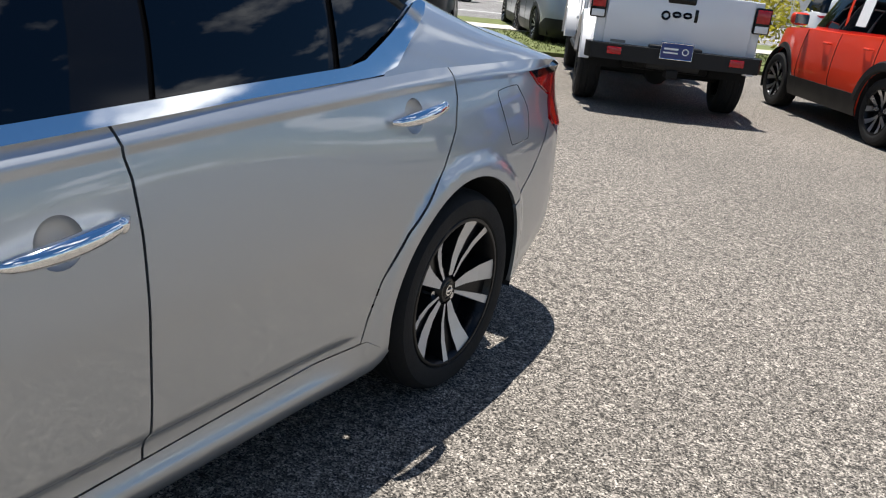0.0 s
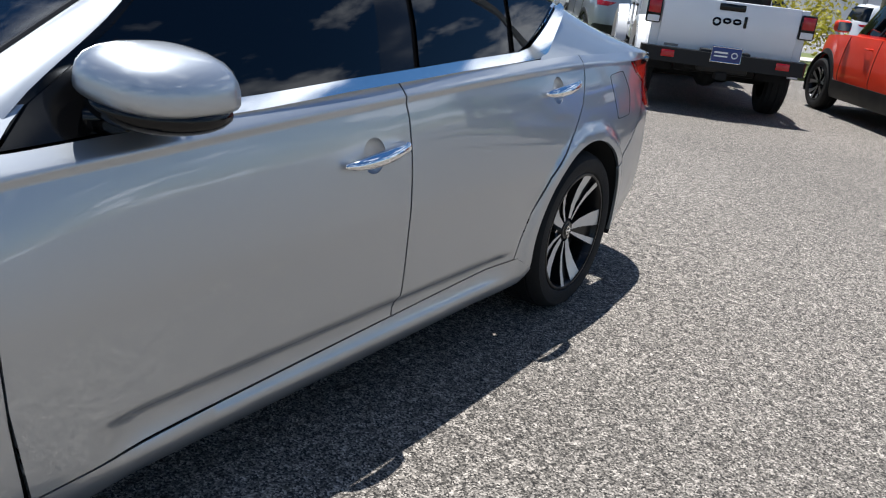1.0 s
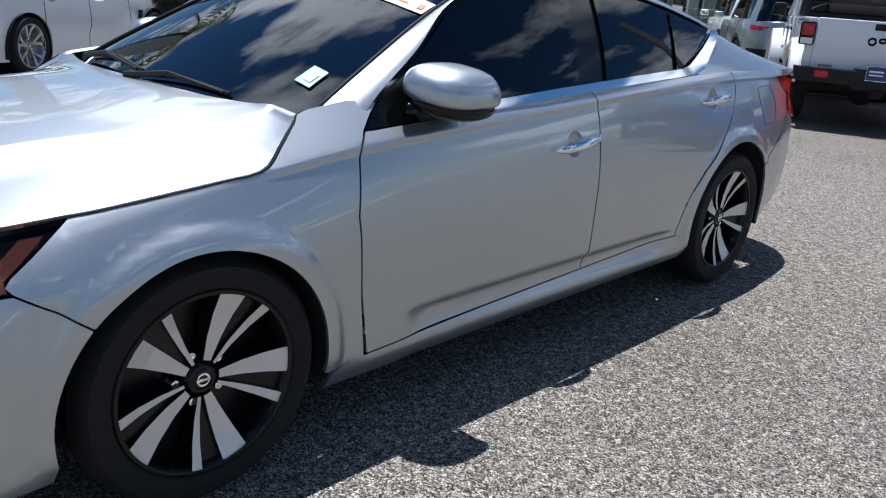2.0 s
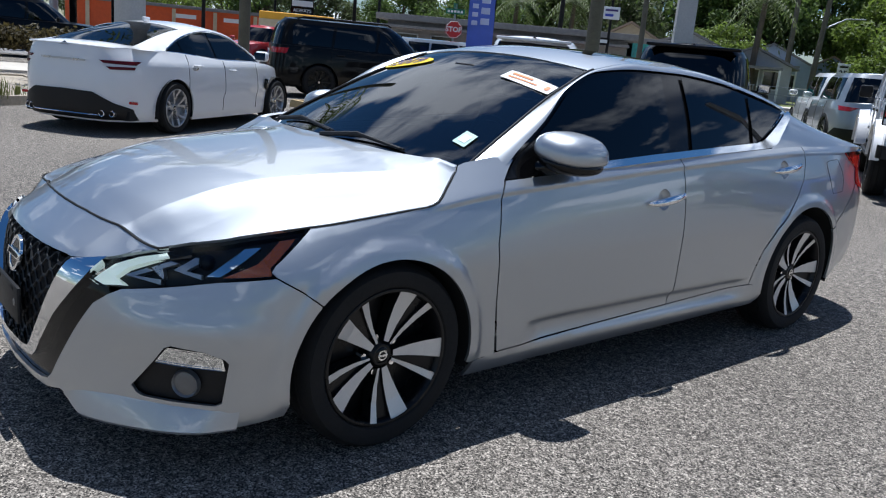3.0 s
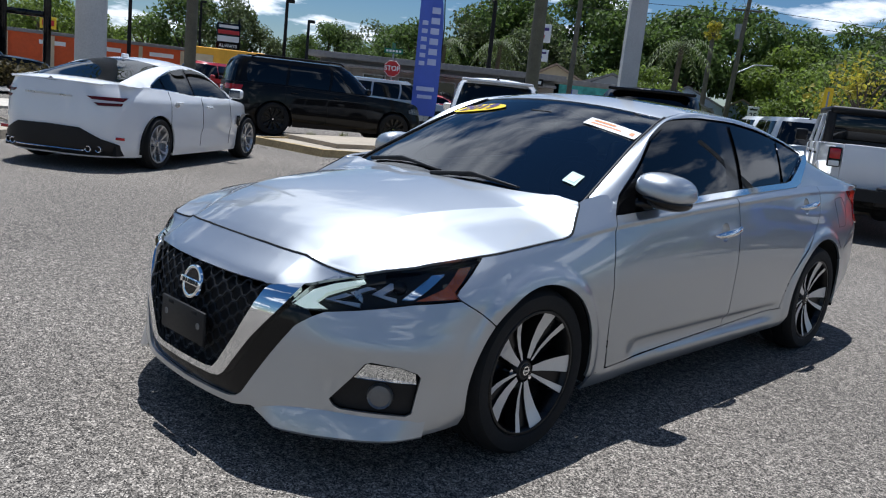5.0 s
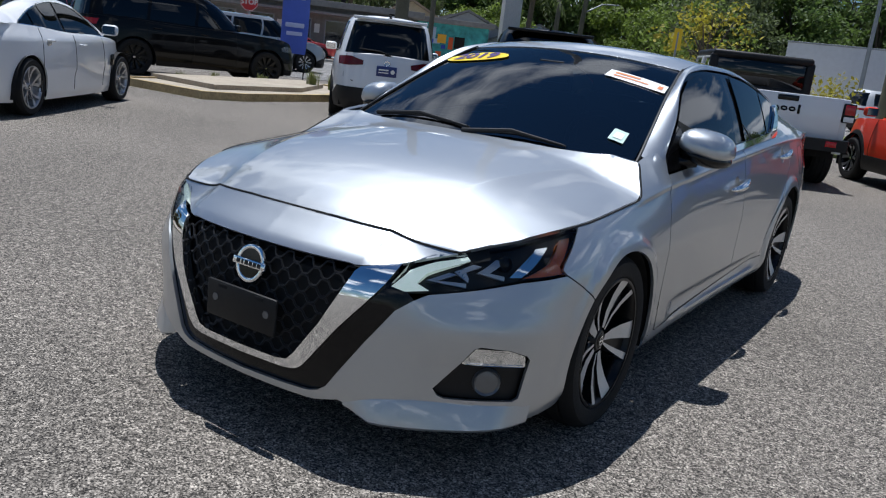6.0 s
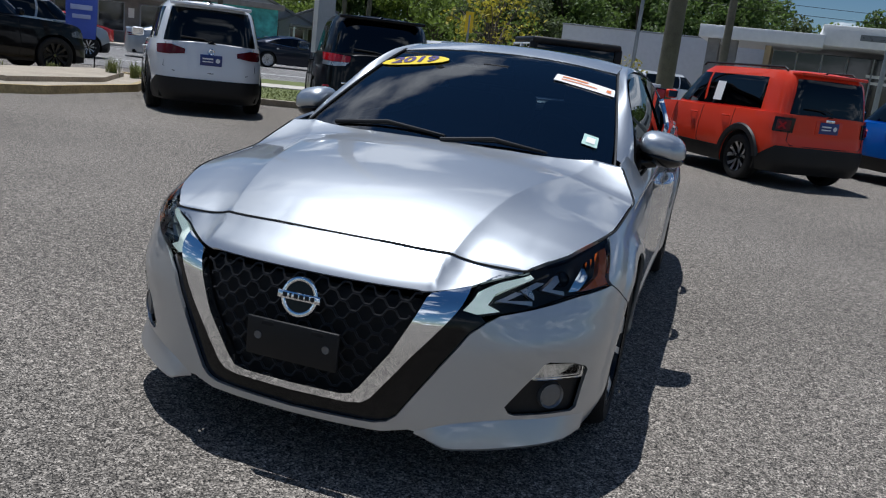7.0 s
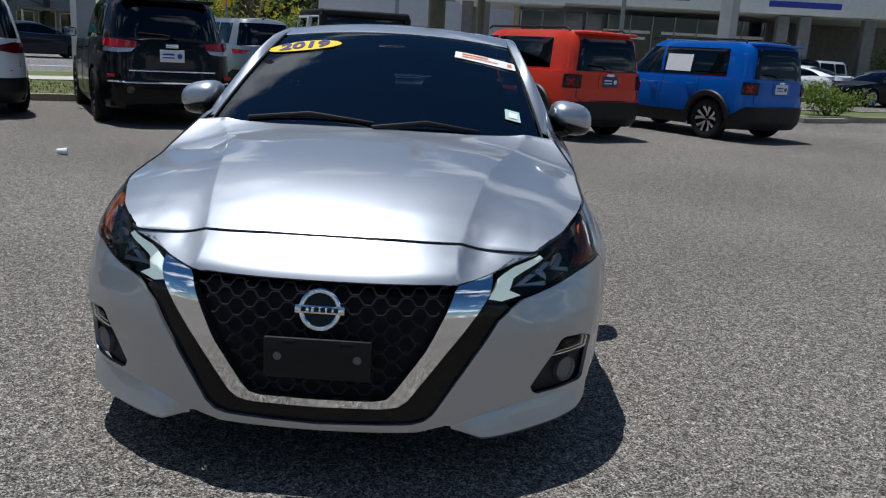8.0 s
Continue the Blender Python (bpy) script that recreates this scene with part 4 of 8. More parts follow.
    # --- sill ---
    sill = [(Y(-1.03), 0.185), (Y(-0.5), 0.178), (Y(0.5), 0.19), (Y(1.0), 0.21), (Y(1.035), 0.27), (Y(0.935), 0.328), (Y(0.90), 0.328), (Y(0.205), 0.303), (Y(-0.895), 0.266), (Y(-1.02), 0.252)]
    two("sill", panel(SK.pt, sill, 0.03), M_silver)
    # --- doors ---
    bt = lambda ys: [(Y(y), float(belt(y)) - 0.004) for y in ys]
    fd = [(Y(-0.893), 0.271), (Y(-0.55), 0.284), (Y(0.222 - e), 0.308), (Y(0.224 - e), 0.45), (Y(0.218 - e), 0.65), (Y(0.216 - e), 0.80), (Y(0.208 - e), 0.90), (Y(0.193 - e), 0.96)] + bt((0.188 - e, -0.1, -0.4, -0.7, -0.86)) + [(Y(-0.885), 0.922), (Y(-0.918), 0.886), (Y(-0.927), 0.856), (Y(-0.938), 0.775), (Y(-0.950), 0.70), (Y(-0.930), 0.48)]
    bowl = lambda yc, zc: [(Y(yc) + 0.046 * math.cos(a), zc + 0.047 * math.sin(a)) for a in np.linspace(0, 2 * math.pi, 24, endpoint=False)]
    two("front_door", panel(SK.pt, fd, 0.022, [bowl(0.055, 0.818)], lines=BENDS), M_silver)
    rd = [(Y(0.224 + e), 0.308), (Y(0.91 - e), 0.333), (Y(0.925 - e), 0.40), (Y(0.97 - e), 0.50), (Y(1.065 - e), 0.62), (Y(1.15 - e), 0.69), (Y(1.24 - e), 0.77), (Y(1.315 - e), 0.87), (Y(1.342 - e), 0.96), (Y(1.336 - e), float(belt(1.336)) - 0.004)] + bt((1.05, 0.8, 0.5, 0.190 + e)) + [(Y(0.195 + e), 0.96), (Y(0.210 + e), 0.90), (Y(0.218 + e), 0.80), (Y(0.220 + e), 0.65), (Y(0.226 + e), 0.45)]
    two("rear_door", panel(SK.pt, rd, 0.022, [bowl(1.112, 0.926)], lines=BENDS), M_silver)
    # --- rear quarter, tail lamps, rear bumper, boot ---
    qp = [(Y(0.912), 0.331), (Y(0.935), 0.330), (Y(1.030), 0.272)] + [(Y(y), z) for y, z in arc(RY, RZ, RR_, 189, 39, 40)] + [(Y(1.78), 0.625), (Y(1.86), 0.678), (Y(1.97), 0.755), (Y(2.06), 0.828), (Y(2.085), 0.905), (Y(1.945), 0.955), (Y(1.868), 1.003), (Y(2.08), 1.012), (Y(2.10), float(belt(2.1)) - 0.004)] + bt((1.9, 1.6, 1.4, 1.338 + e)) + [(Y(1.346 + e), 0.96), (Y(1.319 + e), 0.87), (Y(1.244 + e), 0.77), (Y(1.154 + e), 0.688), (Y(1.069 + e), 0.618), (Y(0.974 + e), 0.498), (Y(0.929 + e), 0.398)]
    two("rear_quarter", panel(SK.pt, qp, 0.022, lines=BENDS), M_silver)
    tl = [(Y(1.872), 1.002), (Y(1.948), 0.957), (Y(2.09), 0.907), (Y(2.065), 0.835), (Y(2.10), 0.80), (Y(2.20), 0.78), (R(0.62), 0.83), (R(0.55), 0.97), (R(0.62), 1.01), (Y(2.10), 1.010)]
    two("tail_lamp", panel(SK.pt, tl, 0.03, off=0.008, rim=0.03), M_red, "red wraparound tail lamp")
    two("tail_lamp_edge", panel(SK.pt, [(Y(1.868), 1.004), (Y(2.1), 1.013), (R(0.62), 1.015), (R(0.62), 0.998), (Y(2.1), 0.985), (Y(1.92), 0.978)], 0.03, off=0.012, rim=0.03), M_gloss)
    rb = [(Y(y), z) for y, z in arc(RY, RZ, RR_, 37.5, -10, 14)] + [(Y(1.85), 0.245), (Y(2.2), 0.25), (R(0.4), 0.26), (R(0.0), 0.26), (R(0.0), 0.62), (R(0.4), 0.63), (Y(2.25), 0.70), (Y(2.16), 0.76), (Y(2.065), 0.822), (Y(1.975), 0.750), (Y(1.865), 0.672), (Y(1.785), 0.618)]
    part("rear_bumper", panel(SK.pt, rb, 0.03).both(), M_silver, car)
    part("boot_face", panel(SK.pt, [(R(0.0), 0.63), (R(0.4), 0.64), (Y(2.25), 0.705), (Y(2.2), 0.75), (R(0.62), 0.825), (R(0.54), 0.97), (R(0.56), 1.02), (R(0.0), 1.055)], 0.03).both(), M_silver, car)
    deck = [[(x * (0.66 + 0.02 * t) * (1 - 0.1 * t), 2.03 + t * (0.43 - 0.10 * x * x), 1.072 + 0.018 * t - 0.035 * abs(x) ** 3 * (1 + t)) for x in np.linspace(-1, 1, 15)] for t in np.linspace(0, 1, 9)]
    part("boot_lid", grid(deck), M_silver, car)
    # --- roof rails and rear pillars ---
    top_win = spline([(-0.95, 0.900), (-0.88, 0.935), (-0.8, 0.998), (-0.6, 1.128), (-0.43, 1.250), (-0.2, 1.330), (0.1, 1.352), (0.35, 1.350), (0.69, 1.325), (1.06, 1.262), (1.30, 1.210)])
    rail = []
    for y in np.linspace(-0.95, 1.30, 60):
        z0 = float(top_win(max(y, -0.95))) + 0.012
        a, b = np.array([float(side_x(y, z0)), y, z0]), np.array([float(edge_x(y)), y, float(edge_z(y))])
        mid = (a + b) / 2 + np.array([0.014, 0, 0.016])
        rail.append([tuple((1 - t) ** 2 * a + 2 * t * (1 - t) * mid + t * t * b) for t in np.linspace(0, 1, 8)])
    two("roof_rail", grid(rail), M_silver)
    sail = []
    for t in np.linspace(0, 1, 24):
        yb, yt = 1.01 + (2.14 - 1.01) * t, 1.30 + (2.08 - 1.30) * t
        zb = float(belt(yb)) - 0.006
        b0 = np.array(SK.pt(Y(yb), zb))
        a0 = np.array([float(edge_x(yt)), yt, float(edge_z(yt))])
        k0 = np.array([float(side_x(yb + 0.72 * (yt - yb), zb + 0.72 * (a0[2] - zb))) + 0.006, yb + 0.72 * (yt - yb), zb + 0.72 * (a0[2] - zb)])
        sail.append([tuple((1 - q) ** 2 * b0 + 2 * q * (1 - q) * (k0 * 1.0 + (k0 - (a0 + b0) / 2) * 0.35) + q * q * a0) for q in np.linspace(0, 1, 12)])
    two("rear_pillar", grid(sail), M_silver)
    # --- side glass ---
    bl = lambda y, k=0.022: (y, float(belt(y)) + k)
    tw = lambda y, k=0.0: (y, float(top_win(y)) + k)
    frame_poly = [bl(-0.86, 0.0)] + [bl(y, 0.0) for y in (-0.6, -0.2, 0.3, 0.86)] + [(1.0, 1.10), (1.17, 1.178), (1.29, 1.222)] + [tw(y, 0.018) for y in (1.2, 1.0, 0.7, 0.4, 0.13, -0.14, -0.3, -0.5, -0.7, -0.82)]
    two("window_surround", panel(side_pt, frame_poly, 0.05, off=-0.010, rim=0), M_gloss)
    win_f = [bl(-0.78), bl(-0.4), bl(0.128), (0.165, 1.14), tw(0.215, -0.008)] + [tw(y, -0.006) for y in (0.08, -0.14, -0.3, -0.45, -0.60, -0.66)]
    win_r = [bl(0.305), bl(0.5), bl(0.815), (0.86, 1.16), tw(0.895, -0.008)] + [tw(y, -0.006) for y in (0.7, 0.55, 0.375)] + [(0.335, 1.14)]
    win_q = [bl(0.862, 0.024), (0.95, 1.074), (1.03, 1.105), (1.14, 1.150), (1.245, 1.200), tw(1.15, -0.012), tw(1.03, -0.008), tw(0.925, -0.008), (0.89, 1.16)]
    for nm, w in (("front_window", win_f), ("rear_window", win_r), ("quarter_window", win_q)):
        two(nm, panel(side_pt, w, 0.06, off=0.0, rim=0.004), M_tint, "dark tinted window")
    two("mirror_corner", panel(side_pt, [(-0.872, 0.920), (-0.75, 0.930), (-0.62, 0.944), (-0.60, 1.10), (-0.68, 1.068), (-0.80, 0.994)], 0.04, off=0.004), M_gloss)
    strip_c = [bl(-0.66, -0.009), bl(-0.3, -0.009), bl(0.0, -0.009), bl(0.5, -0.009), bl(0.86, -0.008), bl(0.95, -0.008), bl(1.03, -0.006), (1.085, 1.046), (1.16, 1.094), (1.23, 1.136), (1.29, 1.172), (1.315, 1.200), (1.29, 1.212), (1.255, 1.203), (1.21, 1.180), (1.12, 1.136), (1.03, 1.098), (0.95, 1.066), (0.87, 1.053), bl(0.5, 0.020), bl(0.0, 0.020), bl(-0.3, 0.020), bl(-0.66, 0.020)]
    two("window_trim", panel(side_pt, strip_c, 0.04, off=0.017, rim=0.022), M_chrome, "chrome strip under the windows")
    # --- windscreen, roof, rear glass ---
    ws_l = [(0.0, -1.175), (0.25, -1.165), (0.5, -1.11), (0.68, -1.02), (0.715, -0.98)] + [(float(edge_x(y)) - 0.012, y) for y in (-0.85, -0.7, -0.55, -0.4, -0.27)] + [(0.585, -0.205), (0.4, -0.235), (0.2, -0.25), (0.0, -0.255)]
    sym = lambda l: l + [(-x, y) for x, y in l[::-1] if x > 0]
    part("windscreen", panel(top_pt, sym(ws_l), 0.06, off=-0.004, rim=0.004), M_screen, car, "tinted windscreen")
    brd_in = [(x * 0.955, -0.62 + (y + 0.62) * 0.93) for x, y in sym(ws_l)]
    part("windscreen_border", panel(top_pt, sym(ws_l), 0.05, [brd_in], off=-0.009, rim=0), M_gloss, car)
    for sgn in (1, -1):
        part("screen_seal", tube([tuple(top_pt(sgn * (float(edge_x(y)) - 0.004), y) + np.array([0, 0, 0.001])) for y in np.linspace(-1.0, -0.18, 24)], 0.006, 6), M_plastic, car)
    roof_l = [(0.0, -0.25), (0.2, -0.245), (0.4, -0.23), (0.585, -0.20)] + [(float(edge_x(y)), y) for y in (0.0, 0.3, 0.6, 0.9, 1.02)] + [(0.4, 1.05), (0.2, 1.06), (0.0, 1.065)]
    sun_l = [(0.0, 0.0), (0.30, 0.005), (0.41, 0.02), (0.42, 0.10), (0.42, 0.68), (0.40, 0.74), (0.0, 0.75)]
    part("roof", panel(top_pt, sym(roof_l), 0.04, [sym(sun_l)], rim=0.02), M_silver, car)
    part("sunroof", panel(top_pt, sym([(x * 0.99, 0.375 + (y - 0.375) * 0.99) for x, y in sun_l]), 0.05, off=-0.002), M_tint, car, "dark glass sunroof")
    part("sunroof_lining", panel(top_pt, sym(sun_l), 0.1, off=-0.03, rim=0), M_dark, car)
    rg_l = [(0.0, 1.075), (0.2, 1.07), (0.4, 1.06), (0.565, 1.035)] + [(float(edge_x(y)) - 0.012, y) for y in (1.3, 1.6, 1.8, 1.95)] + [(0.55, 2.02), (0.3, 2.05), (0.0, 2.06)]
    part("rear_glass", panel(top_pt, sym(rg_l), 0.06, off=-0.003, rim=0.004), M_tint, car)
    # --- cowl and wipers ---
    cowl = [[(x, y0 + (-1.0 - y0) * t - 0.0, 0.945 + 0.012 * t) for x, y0 in ((q, -1.19 + 0.20 * (q / 0.75) ** 2) for q in np.linspace(-0.75, 0.75, 20))] for t in np.linspace(0, 1, 3)]
    part("cowl", grid(cowl), M_plastic, car)
    for (xa, ya), (xb, yb) in (((0.0, -1.155), (0.45, -1.085)), ((-0.55, -1.045), (0.0, -1.125))):
        pa, pb = top_pt(xa, ya) + np.array([0, -0.02, 0.012]), top_pt(xb, yb) + np.array([0, -0.01, 0.014])
        mid = (pa + pb) / 2 + np.array([0, -0.01, 0.03])
        wp = part("wiper", tube([tuple(pa), tuple(mid), tuple(pb)], [0.011, 0.009, 0.005], 8), M_plastic, car)
        part("wiper_blade", tube([tuple(pb + (pa - pb) * 1.02 + np.array([0, 0.03, 0.0])), tuple((pa + pb) / 2 + np.array([0, 0.035, 0.016])), tuple(pb + np.array([0, 0.02, -0.004]))], 0.006, 6), M_plastic, wp)
    # --- mirrors ---
    for sgn in (1, -1):
        head = ellipsoid(0, 0, 0, 1.0, 1.0, 1.0, 32)
        v = head.v
        v *= (1 / (np.abs(v) ** 2.7).sum(1) ** (1 / 2.7))[:, None]
        v *= np.array([0.104, 0.136, 0.078])
        v[:, 2] = np.where(v[:, 2] < 0, v[:, 2] * 0.50, v[:, 2])
        v[:, 1] = np.where(v[:, 1] > 0.085, 0.085 + (v[:, 1] - 0.085) * 0.1, v[:, 1])
        v[:, 2] -= 0.016 * np.clip(v[:, 0] / 0.1, -1, 1)
        v[:, 1] += 0.030 * np.clip(v[:, 0] / 0.1, -1, 1)
        head = head.moved(pose(0.893, -0.602, 1.027))
        cover = part("mirror", head if sgn > 0 else head.mirror(), M_silver, car, "silver door mirror", sharp=70)
        low = ellipsoid(0, 0, 0, 0.101, 0.132, 0.046, 28)
        low.v[:, 1] = np.where(low.v[:, 1] > 0.080, 0.080, low.v[:, 1])
        low.v[:, 2] -= 0.016 * np.clip(low.v[:, 0] / 0.1, -1, 1)
        low.v[:, 1] += 0.030 * np.clip(low.v[:, 0] / 0.1, -1, 1)
        low = low.moved(pose(0.892, -0.600, 0.994)) + tube([(0.77, -0.70, 0.955), (0.82, -0.68, 0.962), (0.87, -0.66, 0.975)], [0.035, 0.03, 0.03], 10)
        part("mirror_base", low if sgn > 0 else low.mirror(), M_gloss, cover)
        part("mirror_glass", box(sgn * 0.900, -0.504, 1.022, 0.140, 0.006, 0.085, 0.002).moved(Matrix.Translation((0, 0, 0))), M_chrome, cover)
    # --- door handles ---
    for nm, (y0, z0, y1, z1) in (("front_handle", (-0.065, 0.806, 0.185, 0.838)), ("rear_handle", (1.000, 0.921, 1.252, 0.949))):
        path, rad = [], []
        for t in np.linspace(0, 1, 12):
            y, z = y0 + (y1 - y0) * t, z0 + (z1 - z0) * t
            q = SK.pt(Y(y), z)
            path.append((q[0] + 0.006 + 0.030 * math.sin(math.pi * min(max(t, 0.0), 1)) ** 0.5, q[1], z))
            rad.append(0.006 + 0.0135 * math.sin(math.pi * t) ** 0.45)
        two(nm, tube(path, rad, 12), M_chrome, "chrome door handle")
        yc, zc = (0.055, 0.818) if nm == "front_handle" else (1.112, 0.926)
        dish = []
        for k, dep in ((1.02, 0.003), (0.94, -0.008), (0.80, -0.017), (0.55, -0.024), (0.25, -0.027), (0.01, -0.0275)):
            ring_p = [SK.pt(Y(yc) + 0.046 * k * math.cos(q), zc + 0.047 * k * math.sin(q)) for q in np.linspace(0, 2 * math.pi, 29)]
            dish.append([(p[0] + dep - 0.003, p[1], p[2]) for p in ring_p])
        two("handle_bowl", grid(dish), M_silver)
        two("key_cylinder" if nm == "front_handle" else "handle_end", ellipsoid(path[-2][0] + 0.010, path[-2][1] - 0.008, path[-2][2], 0.010, 0.016, 0.016, 14), M_chrome)
    # --- fuel flap outline ---
    ff = rounded([(Y(1.60), 0.945), (Y(1.615), 0.960), (Y(1.74), 0.968), (Y(1.77), 0.950), (Y(1.825), 0.88), (Y(1.815), 0.80), (Y(1.79), 0.787), (Y(1.69), 0.783), (Y(1.665), 0.80), (Y(1.60), 0.945)], 5)
    part("fuel_flap", tube([tuple(SK.pt(a, b)) for a, b in ff[:-1]], 0.0013, 5, closed=True), M_dark, car)
    # --- stickers on the windscreen ---
    oval = [(-0.44 + 0.185 * math.cos(a), -0.405 + 0.058 * math.sin(a)) for a in np.linspace(0, 2 * math.pi, 36, endpoint=False)]
    yr = part("year_sticker", panel(top_pt, oval, 0.03, off=0.003, rim=0.002), M_yellow, car, "yellow oval sticker reading 2019")
    tx = lettering("2019", 0.125, 0.0, 0.004)
    t3 = top_pt(-0.44 + tx.v[:, 0], -0.405 + tx.v[:, 1] * 0.86)
    part("lettering", Geo(t3 + np.array([0, -0.003, 0.006]), tx.f), M_purple, yr, flat=True)
    bn = part("banner_sticker", panel(top_pt, [(0.315, -0.475), (0.62, -0.485), (0.612, -0.415), (0.318, -0.405)], 0.04, off=0.003, rim=0.002), M_paper, car, "white paper banner with orange print")
    part("print_bar", panel(top_pt, [(0.35, -0.436), (0.48, -0.439), (0.48, -0.425), (0.35, -0.422)], 0.03, off=0.006, rim=0), M_orangeink, bn)
    part("print_bar", panel(top_pt, [(0.35, -0.460), (0.53, -0.464), (0.53, -0.456), (0.35, -0.452)], 0.03, off=0.006, rim=0), M_orangeink, bn)
    part("print_spot", panel(top_pt, [(0.575, -0.468), (0.600, -0.469), (0.597, -0.440), (0.577, -0.442)], 0.03, off=0.006, rim=0), M_orangeink, bn)
    sk_ = part("inspection_sticker", panel(top_pt, [(0.565, -0.93), (0.635, -0.93), (0.628, -0.855), (0.562, -0.855)], 0.03, off=0.003, rim=0.002), M_tealink, car, "small pale green inspection sticker")
    part("print_bar", panel(top_pt, [(0.58, -0.915), (0.62, -0.915), (0.618, -0.875), (0.58, -0.875)], 0.03, off=0.006, rim=0), M_paper, sk_)
    # --- wheels ---
    for hy in (-HY, HY):
        for sgn in (1, -1):
            wheel_parts(car, sgn * 0.790, hy, HZ, sgn, 0.334, 0.246, 0.225, (10, 0.150, 0.058, 0.0, 45), (M_blackalloy, M_machined), turn=0 if hy < 0 else 5)
    # --- inside ---
    part("floor_pan", box(0, 0.3, 0.40, 1.4, 2.6, 0.1, 0.02), M_interior, car)
    dash = [[(x, -1.05 + 0.42 * t, 0.90 + 0.05 * math.sin(math.pi * min(t * 1.2, 1)) - 0.16 * max(0, t - 0.8) / 0.2) for x in np.linspace(-0.70, 0.70, 9)] for t in np.linspace(0, 1, 9)]
    part("dashboard", grid(dash), M_dash, car)
    wh = [(0.36 + 0.185 * math.cos(a), -0.48 - 0.06 * math.sin(a), 0.93 + 0.175 * math.sin(a)) for a in np.linspace(0, 2 * math.pi, 32, endpoint=False)]
    part("steering_wheel", tube(wh, 0.014, 8, closed=True) + ellipsoid(0.36, -0.50, 0.93, 0.06, 0.03, 0.05, 12) + tube([(0.19, -0.49, 0.93), (0.53, -0.49, 0.93)], 0.012), M_dash, car)
    for sx in (0.36, -0.36):
        for y0 in (-0.05, 0.85):
            seat = part("seat", box(sx, y0, 0.52, 0.50, 0.50, 0.16, 0.05), M_interior, car)
            part("seat_back", box(0, 0, 0, 0.48, 0.13, 0.62, 0.05).moved(pose(sx, y0 + 0.30, 0.85, -14, 0, 0)), M_interior, seat)
            part("headrest", box(sx, y0 + 0.40, 1.20, 0.26, 0.09, 0.17, 0.04), M_interior, seat)
    part("mirror_inside", box(0.0, -0.42, 1.25, 0.23, 0.03, 0.07, 0.015), M_plastic, car)
    part("sensor_housing", box(0.0, -0.36, 1.305, 0.14, 0.12, 0.03, 0.01), M_plastic, car)
    return car


sedan = build_sedan()

# ---- the other cars of the lot and the street ----
def super_outline(y0, y1, w, nf, nr, k=60):
    """Half a plan outline from the front's middle to the rear's: a box with rounded corners."""
    out, yc = [], (y0 + y1) / 2
    h = (y1 - y0) / 2
    for i in range(2 * k + 1):
        a = math.pi * i / (2 * k)
        n = nf if a < math.pi / 2 else nr
        out.append((w * abs(math.sin(a)) ** (2 / n), yc - h * math.copysign(abs(math.cos(a)) ** (2 / n), math.cos(a))))
    return out


def stacked(outline, inset_side, inset_front, inset_rear):
    """A skin whose plan outline is drawn in with height: at the sides, the front and the rear."""
    p = np.array(outline)
    w, y0, y1 = p[:, 0].max(), p[:, 1].min(), p[:, 1].max()
    sk = Skin(outline, lambda y, z: 0 * y)

    def pt(s, z):
        s, z = np.asarray(s, float), np.asarray(z, float)
        sign, a = np.where(s < 0, -1.0, 1.0), np.abs(s)
        x, y = np.interp(a, sk.s, sk.x), np.interp(a, sk.s, sk.y)
        t = (y - y0) / (y1 - y0)
        return np.stack((sign * x * (1 - inset_side(z) / w), y + inset_front(z) * (1 - t) ** 1.5 - inset_rear(z) * t**1.5, z + 0 * y), -1)
    sk.pt = pt
    return sk


def cap(sk, zf, crown, step=0.12):
    """The closing sheet on top of a skin whose upper edge lies at zf(y)."""
    s = np.linspace(0, sk.s[-1], 70)
    yb = np.interp(s, sk.s, sk.y)
    rim = sk.pt(s, zf(yb))
    left = [(float(x), float(y)) for x, y, z in rim]
    poly = left + [(-x, y) for x, y in left[::-1] if x > 0.01]
    xs, ys, zs = rim[:, 0], rim[:, 1], rim[:, 2]
    o = np.argsort(ys)

    def pt(x, y):
        ex = np.maximum(np.interp(y, ys[o], xs[o]), 0.02)
        return np.stack((x, y, np.interp(y, ys[o], zs[o]) + crown * np.clip(1 - np.abs(x / ex) ** 2.5, 0, 1)), -1)
    return panel(pt, poly, step, rim=0), pt


